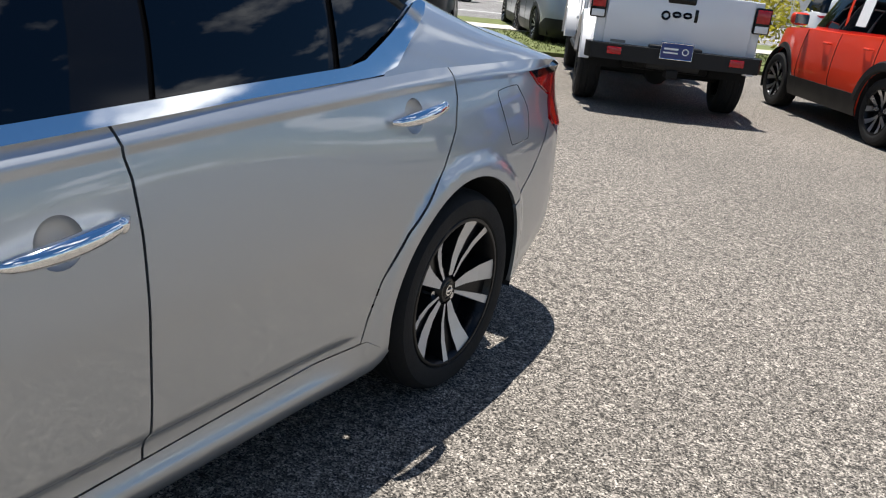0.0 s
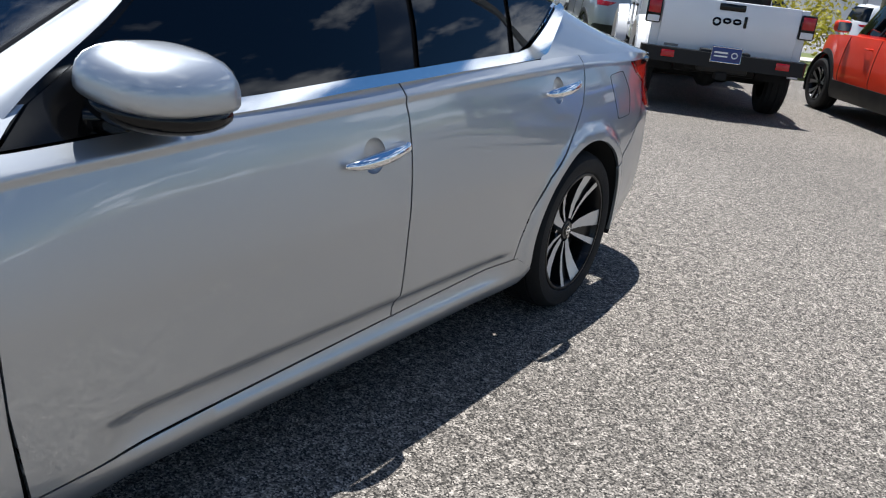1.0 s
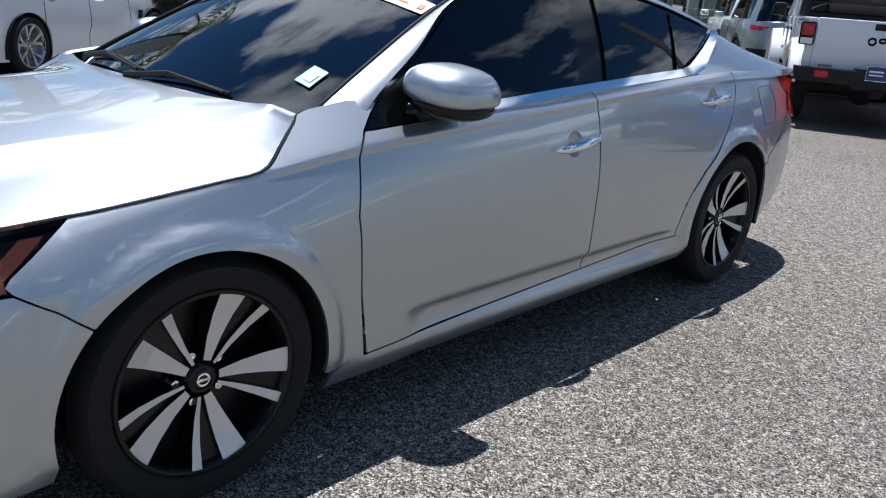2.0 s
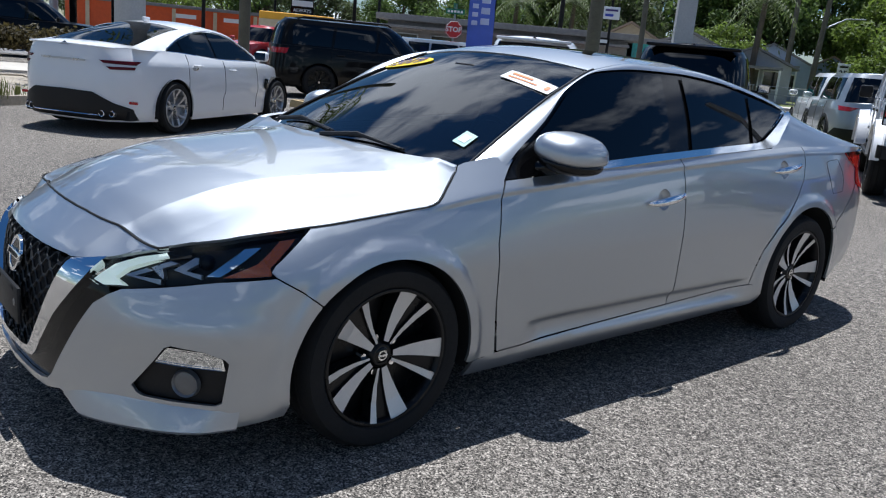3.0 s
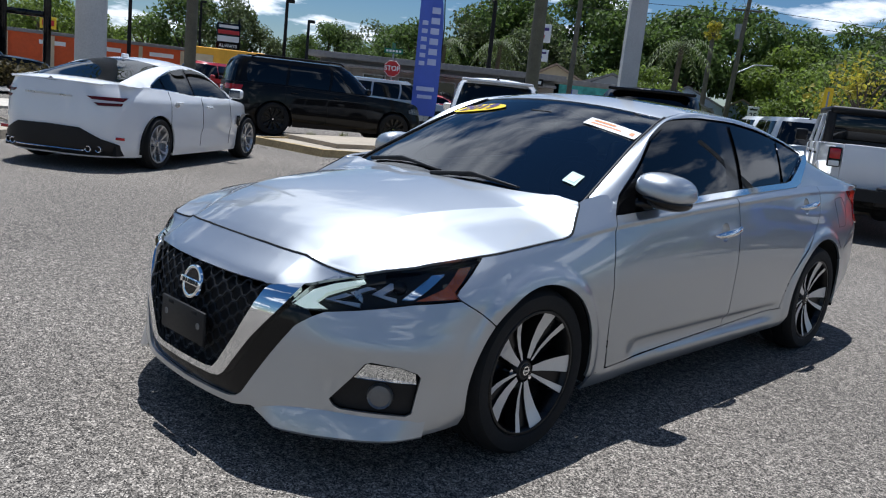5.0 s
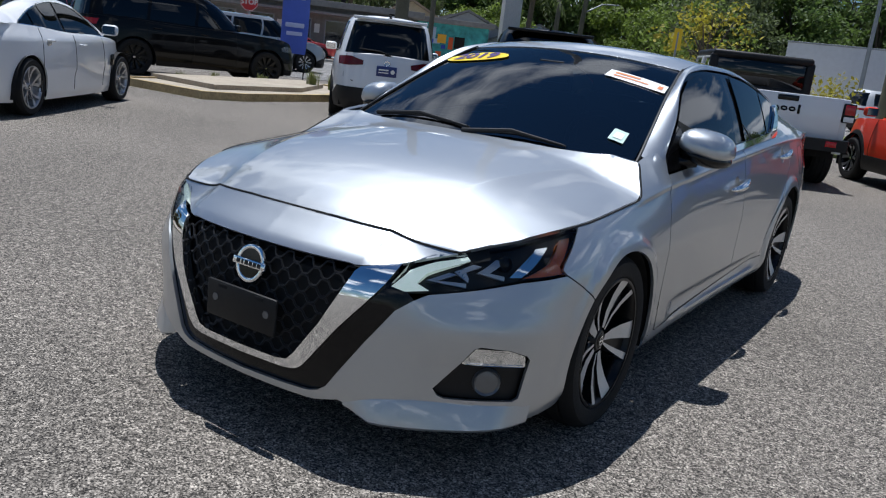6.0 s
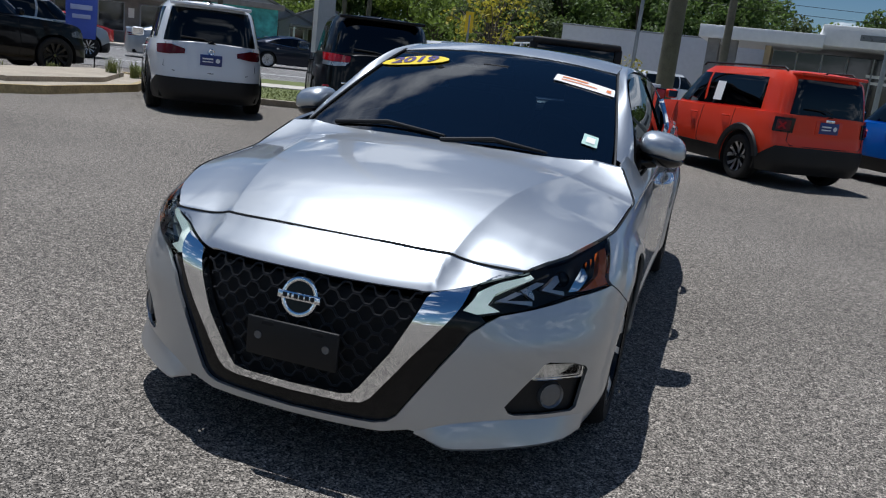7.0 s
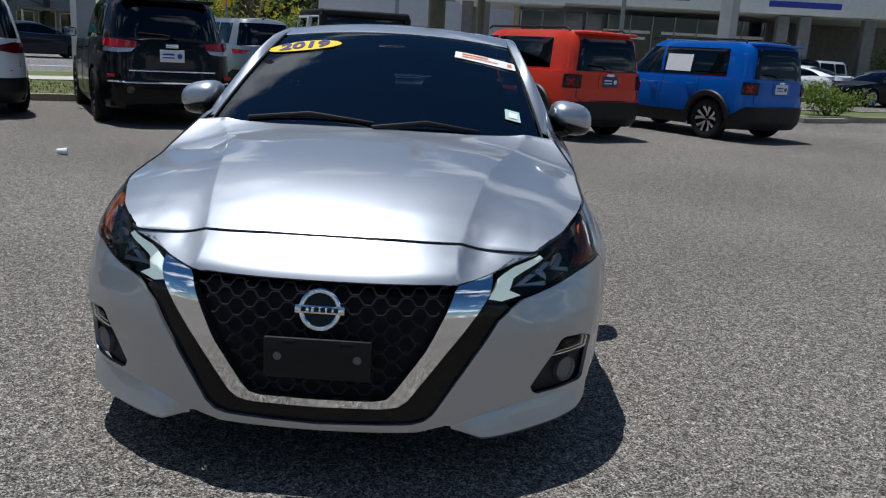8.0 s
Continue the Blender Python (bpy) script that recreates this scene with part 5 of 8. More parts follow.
def make_car(name, label, category, m, c, group=""):
    """c: the sizes and colours of one car. Its front looks to -y, and the middle between the axles stands at m."""
    car = thing(name, label, category, m, group)
    wb, w, z0 = c["wb"], c["w"] / 2, c.get("clear", 0.20)
    y0, y1 = -wb / 2 - c["front"], wb / 2 + c["rear"]
    tz = spline(c["top"])                                   # bonnet and belt line
    R_, rr = c["tyre"], c["rim"]
    ar = R_ + c.get("gap", 0.05)
    lo = z0 - 0.02
    zmax = max(t[1] for t in c["top"])
    ins = spline([(lo, 0.05), (lo + 0.12, 0.015), (0.62, 0.0), (zmax * 0.8, 0.012), (zmax + 0.02, c.get("shoulder", 0.06)), (zmax + 0.3, 0.12)])
    fin = spline([(lo, 0.05), (lo + 0.12, 0.0), (0.55, 0.0), (0.75, c.get("nose", 0.05)), (zmax, c.get("nose", 0.05) + 0.12), (zmax + 0.3, 0.4)])
    rin = spline([(lo, 0.10), (lo + 0.15, 0.01), (0.55, 0.0), (0.8, 0.02), (zmax, c.get("tailin", 0.06)), (zmax + 0.3, 0.2)])
    out = super_outline(y0, y1, w, c.get("nf", 3.2), c.get("nr", 4.5))
    sk = stacked(out, ins, fin, rin)
    arch = lambda hy, a0, a1: [(sk.Y(y), z) for y, z in arc(hy, R_ - 0.005, ar, a0, a1, 22)]
    dip = math.degrees(math.asin(min(1, (R_ - 0.005 - lo) / ar)))
    edge = lambda lo_z: [(0.0, lo_z), (sk.Y(-wb / 2 - ar * 0.98), lo_z)] + arch(-wb / 2, 180 + dip * 0.9, -dip * 0.9) + arch(wb / 2, 180 + dip * 0.9, -dip * 0.9) + [(sk.R(0.0), lo_z)]
    ss = np.linspace(sk.s[-1], 0, 46)
    body = panel(sk.pt, edge(lo + 0.02) + [(float(s), float(tz(np.interp(s, sk.s, sk.y)))) for s in ss], 0.09, rim=0.02)
    top, _ = cap(sk, tz, c.get("crown", 0.05))
    ob_body = part("body", body.both() + top, c["paint"], car)
    part("underside", box(0, (y0 + y1) / 2, z0 + 0.08, 2 * w - 0.35, y1 - y0 - 0.5, 0.12), M_dark, car)
    for hy in (-wb / 2, wb / 2):
        rows = [[(x, hy + (ar + 0.01) * math.cos(radians(a)), R_ + (ar + 0.01) * math.sin(radians(a))) for a in np.linspace(-20, 200, 18)] for x in (w - 0.03, w - 0.32)]
        back = Geo([(w - 0.32, hy, R_)] + rows[1], [(0, i + 1, i + 2) for i in range(17)])
        part("wheel_housing", grid(rows) + back, M_dark, car)
        part("wheel_housing", (grid(rows) + back).mirror(), M_dark, car)
    # cabin
    cab = (lambda *args, **kw: None) if c.get("own_cabin") else part
    g = c["cabin"]                                           # base front, base rear, roof front, roof rear, roof height, base half width, roof half width
    zb = min(float(tz(g[0] + 0.25)), float(tz(g[1] - 0.1))) - 0.03
    cin = spline([(zb, 0.0), ((zb + g[4]) / 2, 0.38 * (g[5] - g[6])), (g[4] - 0.06, 0.85 * (g[5] - g[6])), (g[4], g[5] - g[6] + 0.035)])
    cfr = spline([(zb, 0.0), (g[4] - 0.08, (g[2] - g[0]) * 0.86), (g[4], g[2] - g[0] + 0.03)])
    cre = spline([(zb, 0.0), (g[4] - 0.08, (g[1] - g[3]) * c.get("rearbend", 0.80)), (g[4], g[1] - g[3] + 0.03)])
    ck = stacked(super_outline(g[0], g[1], g[5], c.get("cnf", 3.4), c.get("cnr", 5.0)), cin, cfr, cre)
    shell = panel(ck.pt, [(0.0, zb), (ck.R(0.0), zb), (ck.R(0.0), g[4]), (0.0, g[4])], 0.09, rim=0)
    rf, _ = cap(ck, lambda y: g[4] + 0 * y, c.get("roofcrown", 0.035))
    cab("cabin", shell.both(), c.get("pillar", c["paint"]), car)
    cab("roof", rf, c.get("roofpaint", c["paint"]), car)
    zt = g[4] - c.get("header", 0.10)
    # where a height on the side meets the raked front and rear of the cabin
    fy = lambda z: g[0] + float(cfr(z))
    ry = lambda z: g[1] - float(cre(z))
    sY = lambda y, z: ck.Y(g[0] + (y - fy(z)) * (g[1] - g[0]) / max(ry(z) - fy(z), 0.1))
    bz = lambda y: float(tz(y)) + 0.035
    gm = c.get("glass", M_autoglass)
    pf, pr = c.get("apillar", 0.22), c.get("cpillar", 0.30)
    cuts = c["windows"]                                      # where the side windows part
    ends = [fy(bz(g[0] + 0.4)) + pf] + list(cuts) + [ry((bz(g[1] - 0.4) + zt) / 2) - pr]
    for i in range(len(ends) - 1):
        a, b = ends[i] + (0.0 if i == 0 else 0.035), ends[i + 1] - 0.035
        ta = a if i else max(a, fy(zt) + pf * 0.8)
        tb = b if i < len(ends) - 2 else min(b, ry(zt) - pr * 0.75)
        w4 = [(sY(a, bz(a)), bz(a)), (sY(b, bz(b)), bz(b)), (sY(tb, zt), zt), (sY(ta, zt), zt)]
        for sg in (1, -1):
            q = panel(ck.pt, w4, 0.12, off=0.006, rim=0.008)
            cab("side_window", q if sg > 0 else q.mirror(), gm, car)
    wz = zb + c.get("rearglass", 0.06)
    k = c.get("rearglass_w", 0.80)
    rgl = [(ck.R(0.0), wz), (ck.R(g[5] * k), wz), (ck.R(g[5] * (k - 0.03)), zt + 0.01), (ck.R(0.0), zt + 0.02)]
    cab("rear_glass", panel(ck.pt, rgl[::-1], 0.1, off=0.006, rim=0.008).both(), c.get("backglass", gm), car)
    fgl = [(0.0, zb + 0.05), (ck.F(g[5] * 0.82), zb + 0.05), (ck.F(g[5] * 0.80), zt + 0.02), (0.0, zt + 0.02)]
    cab("windscreen", panel(ck.pt, fgl, 0.1, off=0.006, rim=0.008).both(), gm, car)
    part("interior", box(0, (g[0] + g[1]) / 2 + 0.1, zb - 0.15, 2 * g[5] - 0.3, (g[1] - g[0]) * 0.6, 0.3), M_interior, car)
    # wheels
    for hy in (-wb / 2, wb / 2):
        for sg in (1, -1):
            wheel_parts(car, sg * (w - c.get("tyrew", 0.23) / 2 - 0.015), hy, R_, sg, R_, rr, c.get("tyrew", 0.23), c.get("spokes", (10, 0.12, 0.10, 0.1, 36)), c.get("rims", (M_blackalloy, M_alloy)))
    # mirrors and handles
    my = fy(zb) + 0.42
    for sg in (1, -1):
        mr = part("mirror", box(sg * (w + 0.09), my, float(tz(my)) + 0.10, 0.22, 0.11, 0.15, 0.05, 3), c.get("mirrorpaint", c["paint"]), car)
        part("mirror_glass", box(sg * (w + 0.09), my + 0.057, float(tz(my)) + 0.10, 0.17, 0.006, 0.11), M_chrome, mr)
        for hy in c.get("handles", ()):
            q = sk.pt(sk.Y(hy), float(tz(hy)) - 0.13)
            part("door_handle", tube([(sg * (q[0] + 0.004), hy - 0.09, q[2]), (sg * (q[0] + 0.032), hy - 0.06, q[2]), (sg * (q[0] + 0.034), hy + 0.06, q[2]), (sg * (q[0] + 0.004), hy + 0.09, q[2])], 0.012, 8), c.get("handlepaint", c["paint"]), car)
        for dy in c.get("seams", ()):
            part("door_gap", tube([tuple(np.array(sk.pt(sk.Y(dy + (0.05 if z < 0.5 else 0)), z)) * np.array([sg, 1, 1])) for z in np.linspace(lo + 0.12, float(tz(dy)) - 0.01, 9)], 0.005, 5), M_dark, car)
    # lower cladding
    if c.get("clad"):
        hi = c["clad"]
        band = edge(lo)[1:-1]
        tops = [(sk.Y(wb / 2 + ar + 0.07), hi)] + [(sk.Y(y), z) for y, z in arc(wb / 2, R_ - 0.005, ar + 0.075, 20, 160, 20)] + [(sk.Y(wb / 2 - ar - 0.07), hi), (sk.Y(-wb / 2 + ar + 0.07), hi)] + [(sk.Y(y), z) for y, z in arc(-wb / 2, R_ - 0.005, ar + 0.075, 20, 160, 20)] + [(sk.Y(-wb / 2 - ar - 0.05), hi)]
        q = panel(sk.pt, [(0.0, lo)] + band + [(sk.R(0.0), lo), (sk.R(0.0), c.get("rearclad", hi)), (sk.R(w * 0.85), c.get("rearclad", hi))] + tops + [(sk.F(w * 0.6), hi + 0.1), (0.0, hi + 0.1)], 0.08, off=0.012, rim=0.014)
        part("lower_cladding", q.both(), M_plastic, car, "black plastic lower cladding")
    # lamps: polygons as (where, across, height) on the rear (R), side (Y) or front (F)
    for nm, material, poly, lab in c.get("lamps", ()):
        pts = [((sk.R(a) if k_ == "R" else sk.F(a) if k_ == "F" else sk.Y(a)), z) for k_, a, z in poly]
        for sg in (1, -1):
            q = panel(sk.pt, pts, 0.05, off=0.014, rim=0.02)
            part(nm, q if sg > 0 else q.mirror(), material, car, lab)
    # number plate
    if c.get("plate"):
        pz, pm = c["plate"]
        q = sk.pt(sk.R(0.0), pz)
        pl = part("plate", box(0, q[1] + 0.012, pz, 0.33, 0.012, 0.165, 0.004), pm, car, "dealer plate in a thin frame")
        part("plate_bar", box(0.05, q[1] + 0.020, pz + 0.022, 0.16, 0.003, 0.022), M_paper if pm is M_plate else M_signblue, pl)
        part("plate_bar", box(0.05, q[1] + 0.020, pz - 0.022, 0.16, 0.003, 0.016), M_paper if pm is M_plate else M_signblue, pl)
        part("plate_mark", lathe([(0, 0.0), (0.003, 0.035)], 14).moved(pose(-0.10, q[1] + 0.019, pz, 0, 0, 90)), M_paper if pm is M_plate else M_signblue, pl)
    return car, sk, ck


def placed(x, y, heading):
    return pose(x, y, 0, 0, 0, heading + 90)


def from_hub(x, y, heading, side, along, wb, w):
    """The middle of a car from the ground point under one wheel: side +1 left, -1 right; along +1 front, -1 rear."""
    h = Vector((math.cos(radians(heading)), math.sin(radians(heading)), 0))
    left = Vector((-h.y, h.x, 0))
    p = Vector((x, y, 0)) - h * along * wb / 2 - left * side * w
    return placed(p.x, p.y, heading)


SMALL_SUV = dict(wb=2.57, w=1.80, front=0.80, rear=0.84, clear=0.24, top=[(-2.2, 0.86), (-1.9, 0.97), (-1.2, 1.03), (-0.85, 1.045), (0.0, 1.05), (1.2, 1.075), (2.2, 1.08)], tyre=0.350, rim=0.232, gap=0.065, nose=0.03, tailin=0.02, nf=3.6, nr=7.0, shoulder=0.045, crown=0.02,
                 cabin=(-1.12, 2.06, -0.36, 1.86, 1.69, 0.815, 0.68), rearbend=0.55, apillar=0.13, cpillar=0.42, windows=(0.10,), header=0.115, glass=M_tint, backglass=M_tint, clad=0.46, rearclad=0.62, plate=(0.93, M_plate), handles=(-0.05, 0.85), seams=(-0.72, 0.14, 1.02), rearglass=0.06, rearglass_w=0.80, cnr=9, cnf=4.5, roofcrown=0.025,
                 spokes=(10, 0.13, 0.13, 0.22, 36), lamps=(("tail_lamp", M_gloss, [("Y", 1.93, 0.82), ("R", 0.60, 0.82), ("R", 0.60, 1.03), ("Y", 1.93, 1.03)], "square tail lamp in a black bezel"),))


def small_suv(name, label, colour, m, plate, rims):
    c = dict(SMALL_SUV, paint=colour, plate=(0.93, plate), rims=rims)
    car, sk, ck = make_car(name, label, "car", m, c, "small SUVs in the row")
    for sg in (1, -1):
        red = panel(sk.pt, [(sk.Y(1.975), 0.845), (sk.R(0.65), 0.845), (sk.R(0.65), 0.995), (sk.Y(1.975), 0.995)], 0.05, off=0.020, rim=0.006)
        lens = part("tail_lamp_lens", red if sg > 0 else red.mirror(), M_darkred, car)
        q = sk.pt(sk.R(0.745), 0.92)
        for a in (45, -45):
            part("lamp_cross", box(0, 0, 0, 0.135, 0.010, 0.028).moved(Matrix.Translation((sg * (q[0] + 0.012), q[1] + 0.022, q[2])) @ pose(0, 0, 0, 0, 0, -42 * sg) @ pose(0, 0, 0, 0, a, 0)), M_red, car)
        flare = [[(sg * (0.893 + d), 1.285 + (r + 0.0) * math.cos(q), 0.345 + r * math.sin(q)) for q in np.linspace(radians(8), radians(172), 14)] for d, r in ((0.0, 0.52), (0.030, 0.50), (0.034, 0.43), (0.0, 0.41))]
        part("arch_trim", grid(flare), M_plastic, car, "black plastic wheel arch trim")
        rp = [(sg * 0.60, y, 1.712) for y in (-0.42, -0.36, 0.4, 1.2, 1.66, 1.74)]
        rail = [(p[0], p[1], p[2] + (0.026 if 0 < i < 5 else -0.015)) for i, p in enumerate(rp)]
        part("roof_rail", tube(rail, 0.016, 8), M_plastic, car, "black roof rail")
        bar = panel(ck.pt, [(ck.Y(0.0), 1.085), (ck.Y(0.18), 1.085), (ck.Y(0.24), 1.545), (ck.Y(0.10), 1.545)], 0.08, off=0.007, rim=0.004)
        part("window_pillar", bar if sg > 0 else bar.mirror(), M_gloss, car)
    part("spoiler", box(0, 1.93, 1.665, 1.18, 0.20, 0.045, 0.02), colour, car)
    part("tailgate_gap", tube([tuple(np.array(sk.pt(sk.R(abs(x)), z)) * np.array([1 if x >= 0 else -1, 1, 1])) for x, z in ((0.66, 1.06), (0.66, 0.70), (0.60, 0.64), (0.3, 0.635), (-0.3, 0.635), (-0.60, 0.64), (-0.66, 0.70), (-0.66, 1.06))], 0.006, 5), M_dark, car)
    part("number_recess", box(0, float(sk.pt(sk.R(0.0), 0.93)[1]) + 0.003, 0.93, 0.46, 0.012, 0.20, 0.004), colour, car)
    part("wiper", tube([(0.0, 2.12, 1.14), (0.10, 2.11, 1.17), (0.40, 2.10, 1.18)], 0.01, 6), M_plastic, car)
    q = sk.pt(sk.R(0.0), 1.045)
    part("tail_badge", box(0, q[1] + 0.010, 1.035, 0.15, 0.012, 0.04, 0.004), M_chrome, car)
    return car, sk, ck


orange_suv, osk, ock = small_suv("orange_suv", "bright orange compact SUV with black cladding, parked in the row", M_orange, from_hub(1.45, 8.85, 124, 1, -1, 2.57, 0.88), M_plate, (M_blackalloy, M_alloy))
blue_suv, bsk, bck = small_suv("blue_suv", "vivid blue compact SUV with paper in its window", M_bluep, from_hub(4.66, 10.22, 124, 1, -1, 2.57, 0.88), M_paper, (M_blackalloy, M_machined))
for car, y0, y1 in ((orange_suv, 0.30, 0.52), (blue_suv, 0.15, 0.75)):
    for sg in (1,):
        p = [[(0.815 - 0.17 * (z - 1.05) + 0.012, y, z) for y in (y0, y1)] for z in (1.15, 1.30, 1.45)]
        part("window_paper", grid(p), M_paper, car, "white paper in the side window")

WHITE_SUV = dict(wb=2.79, w=1.84, front=0.89, rear=1.02, clear=0.22, top=[(-2.3, 0.84), (-2.0, 0.96), (-1.2, 1.04), (-0.9, 1.05), (0.2, 1.06), (1.6, 1.10), (2.4, 1.10)], tyre=0.35, rim=0.235, tailin=0.06, nf=3.0, nr=4.5, shoulder=0.06,
                 cabin=(-1.15, 2.33, -0.35, 2.02, 1.70, 0.84, 0.66), rearbend=0.72, apillar=0.26, cpillar=0.34, windows=(0.15, 1.15), header=0.10, clad=0.42, rearclad=0.56, plate=(0.86, M_plate), handles=(-0.05, 0.95), seams=(-0.8, 0.18, 1.15), rearglass=0.08, rearglass_w=0.84, paint=M_whitep,
                 lamps=(("tail_lamp", M_darkred, [("Y", 2.02, 1.03), ("Y", 2.10, 0.90), ("R", 0.62, 0.90), ("R", 0.40, 0.93), ("R", 0.40, 1.00), ("R", 0.62, 1.05)], "dark red wraparound tail lamp"),))
white_suv, wsk, wck = make_car("white_suv", "white family SUV seen from behind, parked by the kerb", "car", from_hub(-7.75, 6.80, 130, 1, -1, 2.79, 0.86), WHITE_SUV)
part("rear_wiper", tube([(0.0, 2.345, 1.13), (0.12, 2.33, 1.17), (0.46, 2.32, 1.185)], 0.011, 6), M_plastic, white_suv)
part("spoiler", box(0, 2.06, 1.675, 1.22, 0.22, 0.05, 0.02), M_whitep, white_suv)
part("roof_aerial", box(0.0, 1.72, 1.745, 0.05, 0.14, 0.05, 0.02), M_plastic, white_suv)
part("round_badge", lathe([(0, 0.03), (0.006, 0.045), (0, 0.052)], 20).moved(pose(0, float(wsk.pt(wsk.R(0), 1.0)[1]) + 0.012, 0.985, 0, 0, 90)), M_chrome, white_suv)
part("tailgate_gap", tube([tuple(wsk.pt(s, z)) for s, z in [(wsk.R(0.70), 1.08), (wsk.R(0.70), 0.72), (wsk.R(0.55), 0.66), (wsk.R(0.0), 0.66)]] + [tuple(np.array(wsk.pt(s, z)) * np.array([-1, 1, 1])) for s, z in [(wsk.R(0.55), 0.66), (wsk.R(0.70), 0.72), (wsk.R(0.70), 1.08)]], 0.006, 5), M_dark, white_suv)

BLACK_SUV = dict(wb=2.915, w=1.94, front=0.92, rear=1.0, clear=0.25, top=[(-2.4, 0.92), (-2.1, 1.04), (-1.25, 1.12), (-0.95, 1.13), (0.2, 1.14), (1.6, 1.19), (2.4, 1.19)], tyre=0.385, rim=0.262, tailin=0.06, nf=3.6, nr=4.8, shoulder=0.05, tyrew=0.26,
                 cabin=(-1.15, 2.30, -0.40, 1.98, 1.76, 0.87, 0.70), rearbend=0.72, apillar=0.26, cpillar=0.42, windows=(0.15, 1.10), header=0.10, plate=(0.99, M_paper), handles=(-0.05, 0.95), seams=(-0.8, 0.18, 1.12), rearglass=0.07, rearglass_w=0.86, paint=M_blackp, backglass=M_tint, glass=M_tint,
                 lamps=(("tail_lamp", M_red, [("Y", 2.0, 1.195), ("Y", 2.08, 1.085), ("R", 0.70, 1.075), ("R", 0.48, 1.085), ("R", 0.48, 1.17), ("R", 0.70, 1.185)], "red tail lamp with a clear lower edge"),
                        ("reverse_lamp", M_alloy, [("Y", 2.10, 1.08), ("R", 0.86, 1.02), ("R", 0.70, 1.012), ("R", 0.54, 1.03), ("R", 0.49, 1.08), ("R", 0.70, 1.07)], "clear reversing lamp")))
black_suv, ksk, kck = make_car("black_suv", "shiny black SUV with twin exhausts, parked in the row", "car", from_hub(-5.02, 7.30, 120, 1, -1, 2.915, 0.92), BLACK_SUV)
yb = float(ksk.pt(ksk.R(0.0), 0.8)[1])
part("tailgate_trim", box(0, yb + 0.012, 0.78, 1.16, 0.02, 0.022, 0.005), M_chrome, black_suv, "chrome strip")
part("bumper_trim", tube([(x, float(ksk.pt(ksk.R(abs(x)), 0.62)[1]) + 0.012, 0.62) for x in np.linspace(-0.82, 0.82, 17)], 0.016, 8), M_chrome, black_suv)
for sg in (1, -1):
    part("exhaust", tube([(sg * 0.56, yb - 0.12, 0.52), (sg * 0.56, yb + 0.015, 0.52)], 0.055, 14), M_chrome, black_suv)
    part("bumper_reflector", box(sg * 0.76, float(ksk.pt(ksk.R(0.76), 0.70)[1]) + 0.012, 0.70, 0.17, 0.012, 0.05, 0.004), M_red, black_suv)
part("tail_badge", box(0, yb - 0.006, 1.125, 0.17, 0.02, 0.055, 0.005), M_chrome, black_suv)
part("rear_wiper", tube([(0.0, 2.31, 1.25), (0.10, 2.29, 1.27), (0.42, 2.28, 1.285)], 0.011, 6), M_plastic, black_suv)
part("spoiler", box(0, 2.03, 1.745, 1.30, 0.22, 0.045, 0.02), M_blackp, black_suv)

BIG_SUV = dict(wb=3.04, w=1.92, front=0.94, rear=1.12, clear=0.25, top=[(-2.5, 0.92), (-2.2, 1.05), (-1.25, 1.13), (-0.9, 1.14), (0.2, 1.15), (1.8, 1.19), (2.7, 1.19)], tyre=0.395, rim=0.27, tailin=0.06, nf=3.4, nr=4.8, shoulder=0.05, tyrew=0.26,
               cabin=(-1.15, 2.58, -0.30, 2.30, 1.79, 0.87, 0.70), rearbend=0.7, apillar=0.28, cpillar=0.30, windows=(0.20, 1.25), header=0.11, plate=(0.99, M_paper), handles=(0.0, 1.05), seams=(-0.8, 0.22, 1.27), rearglass=0.07, paint=M_blackp, glass=M_tint, rims=(M_blackalloy, M_blackalloy), spokes=(10, 0.12, 0.12, 0.05, 36),
               lamps=(("tail_lamp", M_red, [("Y", 2.28, 1.12), ("Y", 2.32, 1.0), ("R", 0.3, 1.0), ("R", 0.3, 1.12)], "long red tail lamp"), ("headlight", M_lampgrey, [("F", 0.45, 0.78), ("F", 0.78, 0.82), ("Y", -2.0, 0.90), ("F", 0.70, 0.95), ("F", 0.45, 0.90)], "headlight")))
long_suv, _, _ = make_car("long_black_suv", "long black three-row SUV with black wheels by the kerb island", "car", from_hub(-12.75, 10.05, 68, -1, 1, 3.04, 0.92), BIG_SUV)
for sg in (1, -1):
    part("roof_rail", tube([(sg * 0.60, -0.2, 1.80), (sg * 0.60, -0.1, 1.85), (sg * 0.60, 1.9, 1.85), (sg * 0.60, 2.05, 1.80)], 0.02, 8), M_blackp, long_suv)

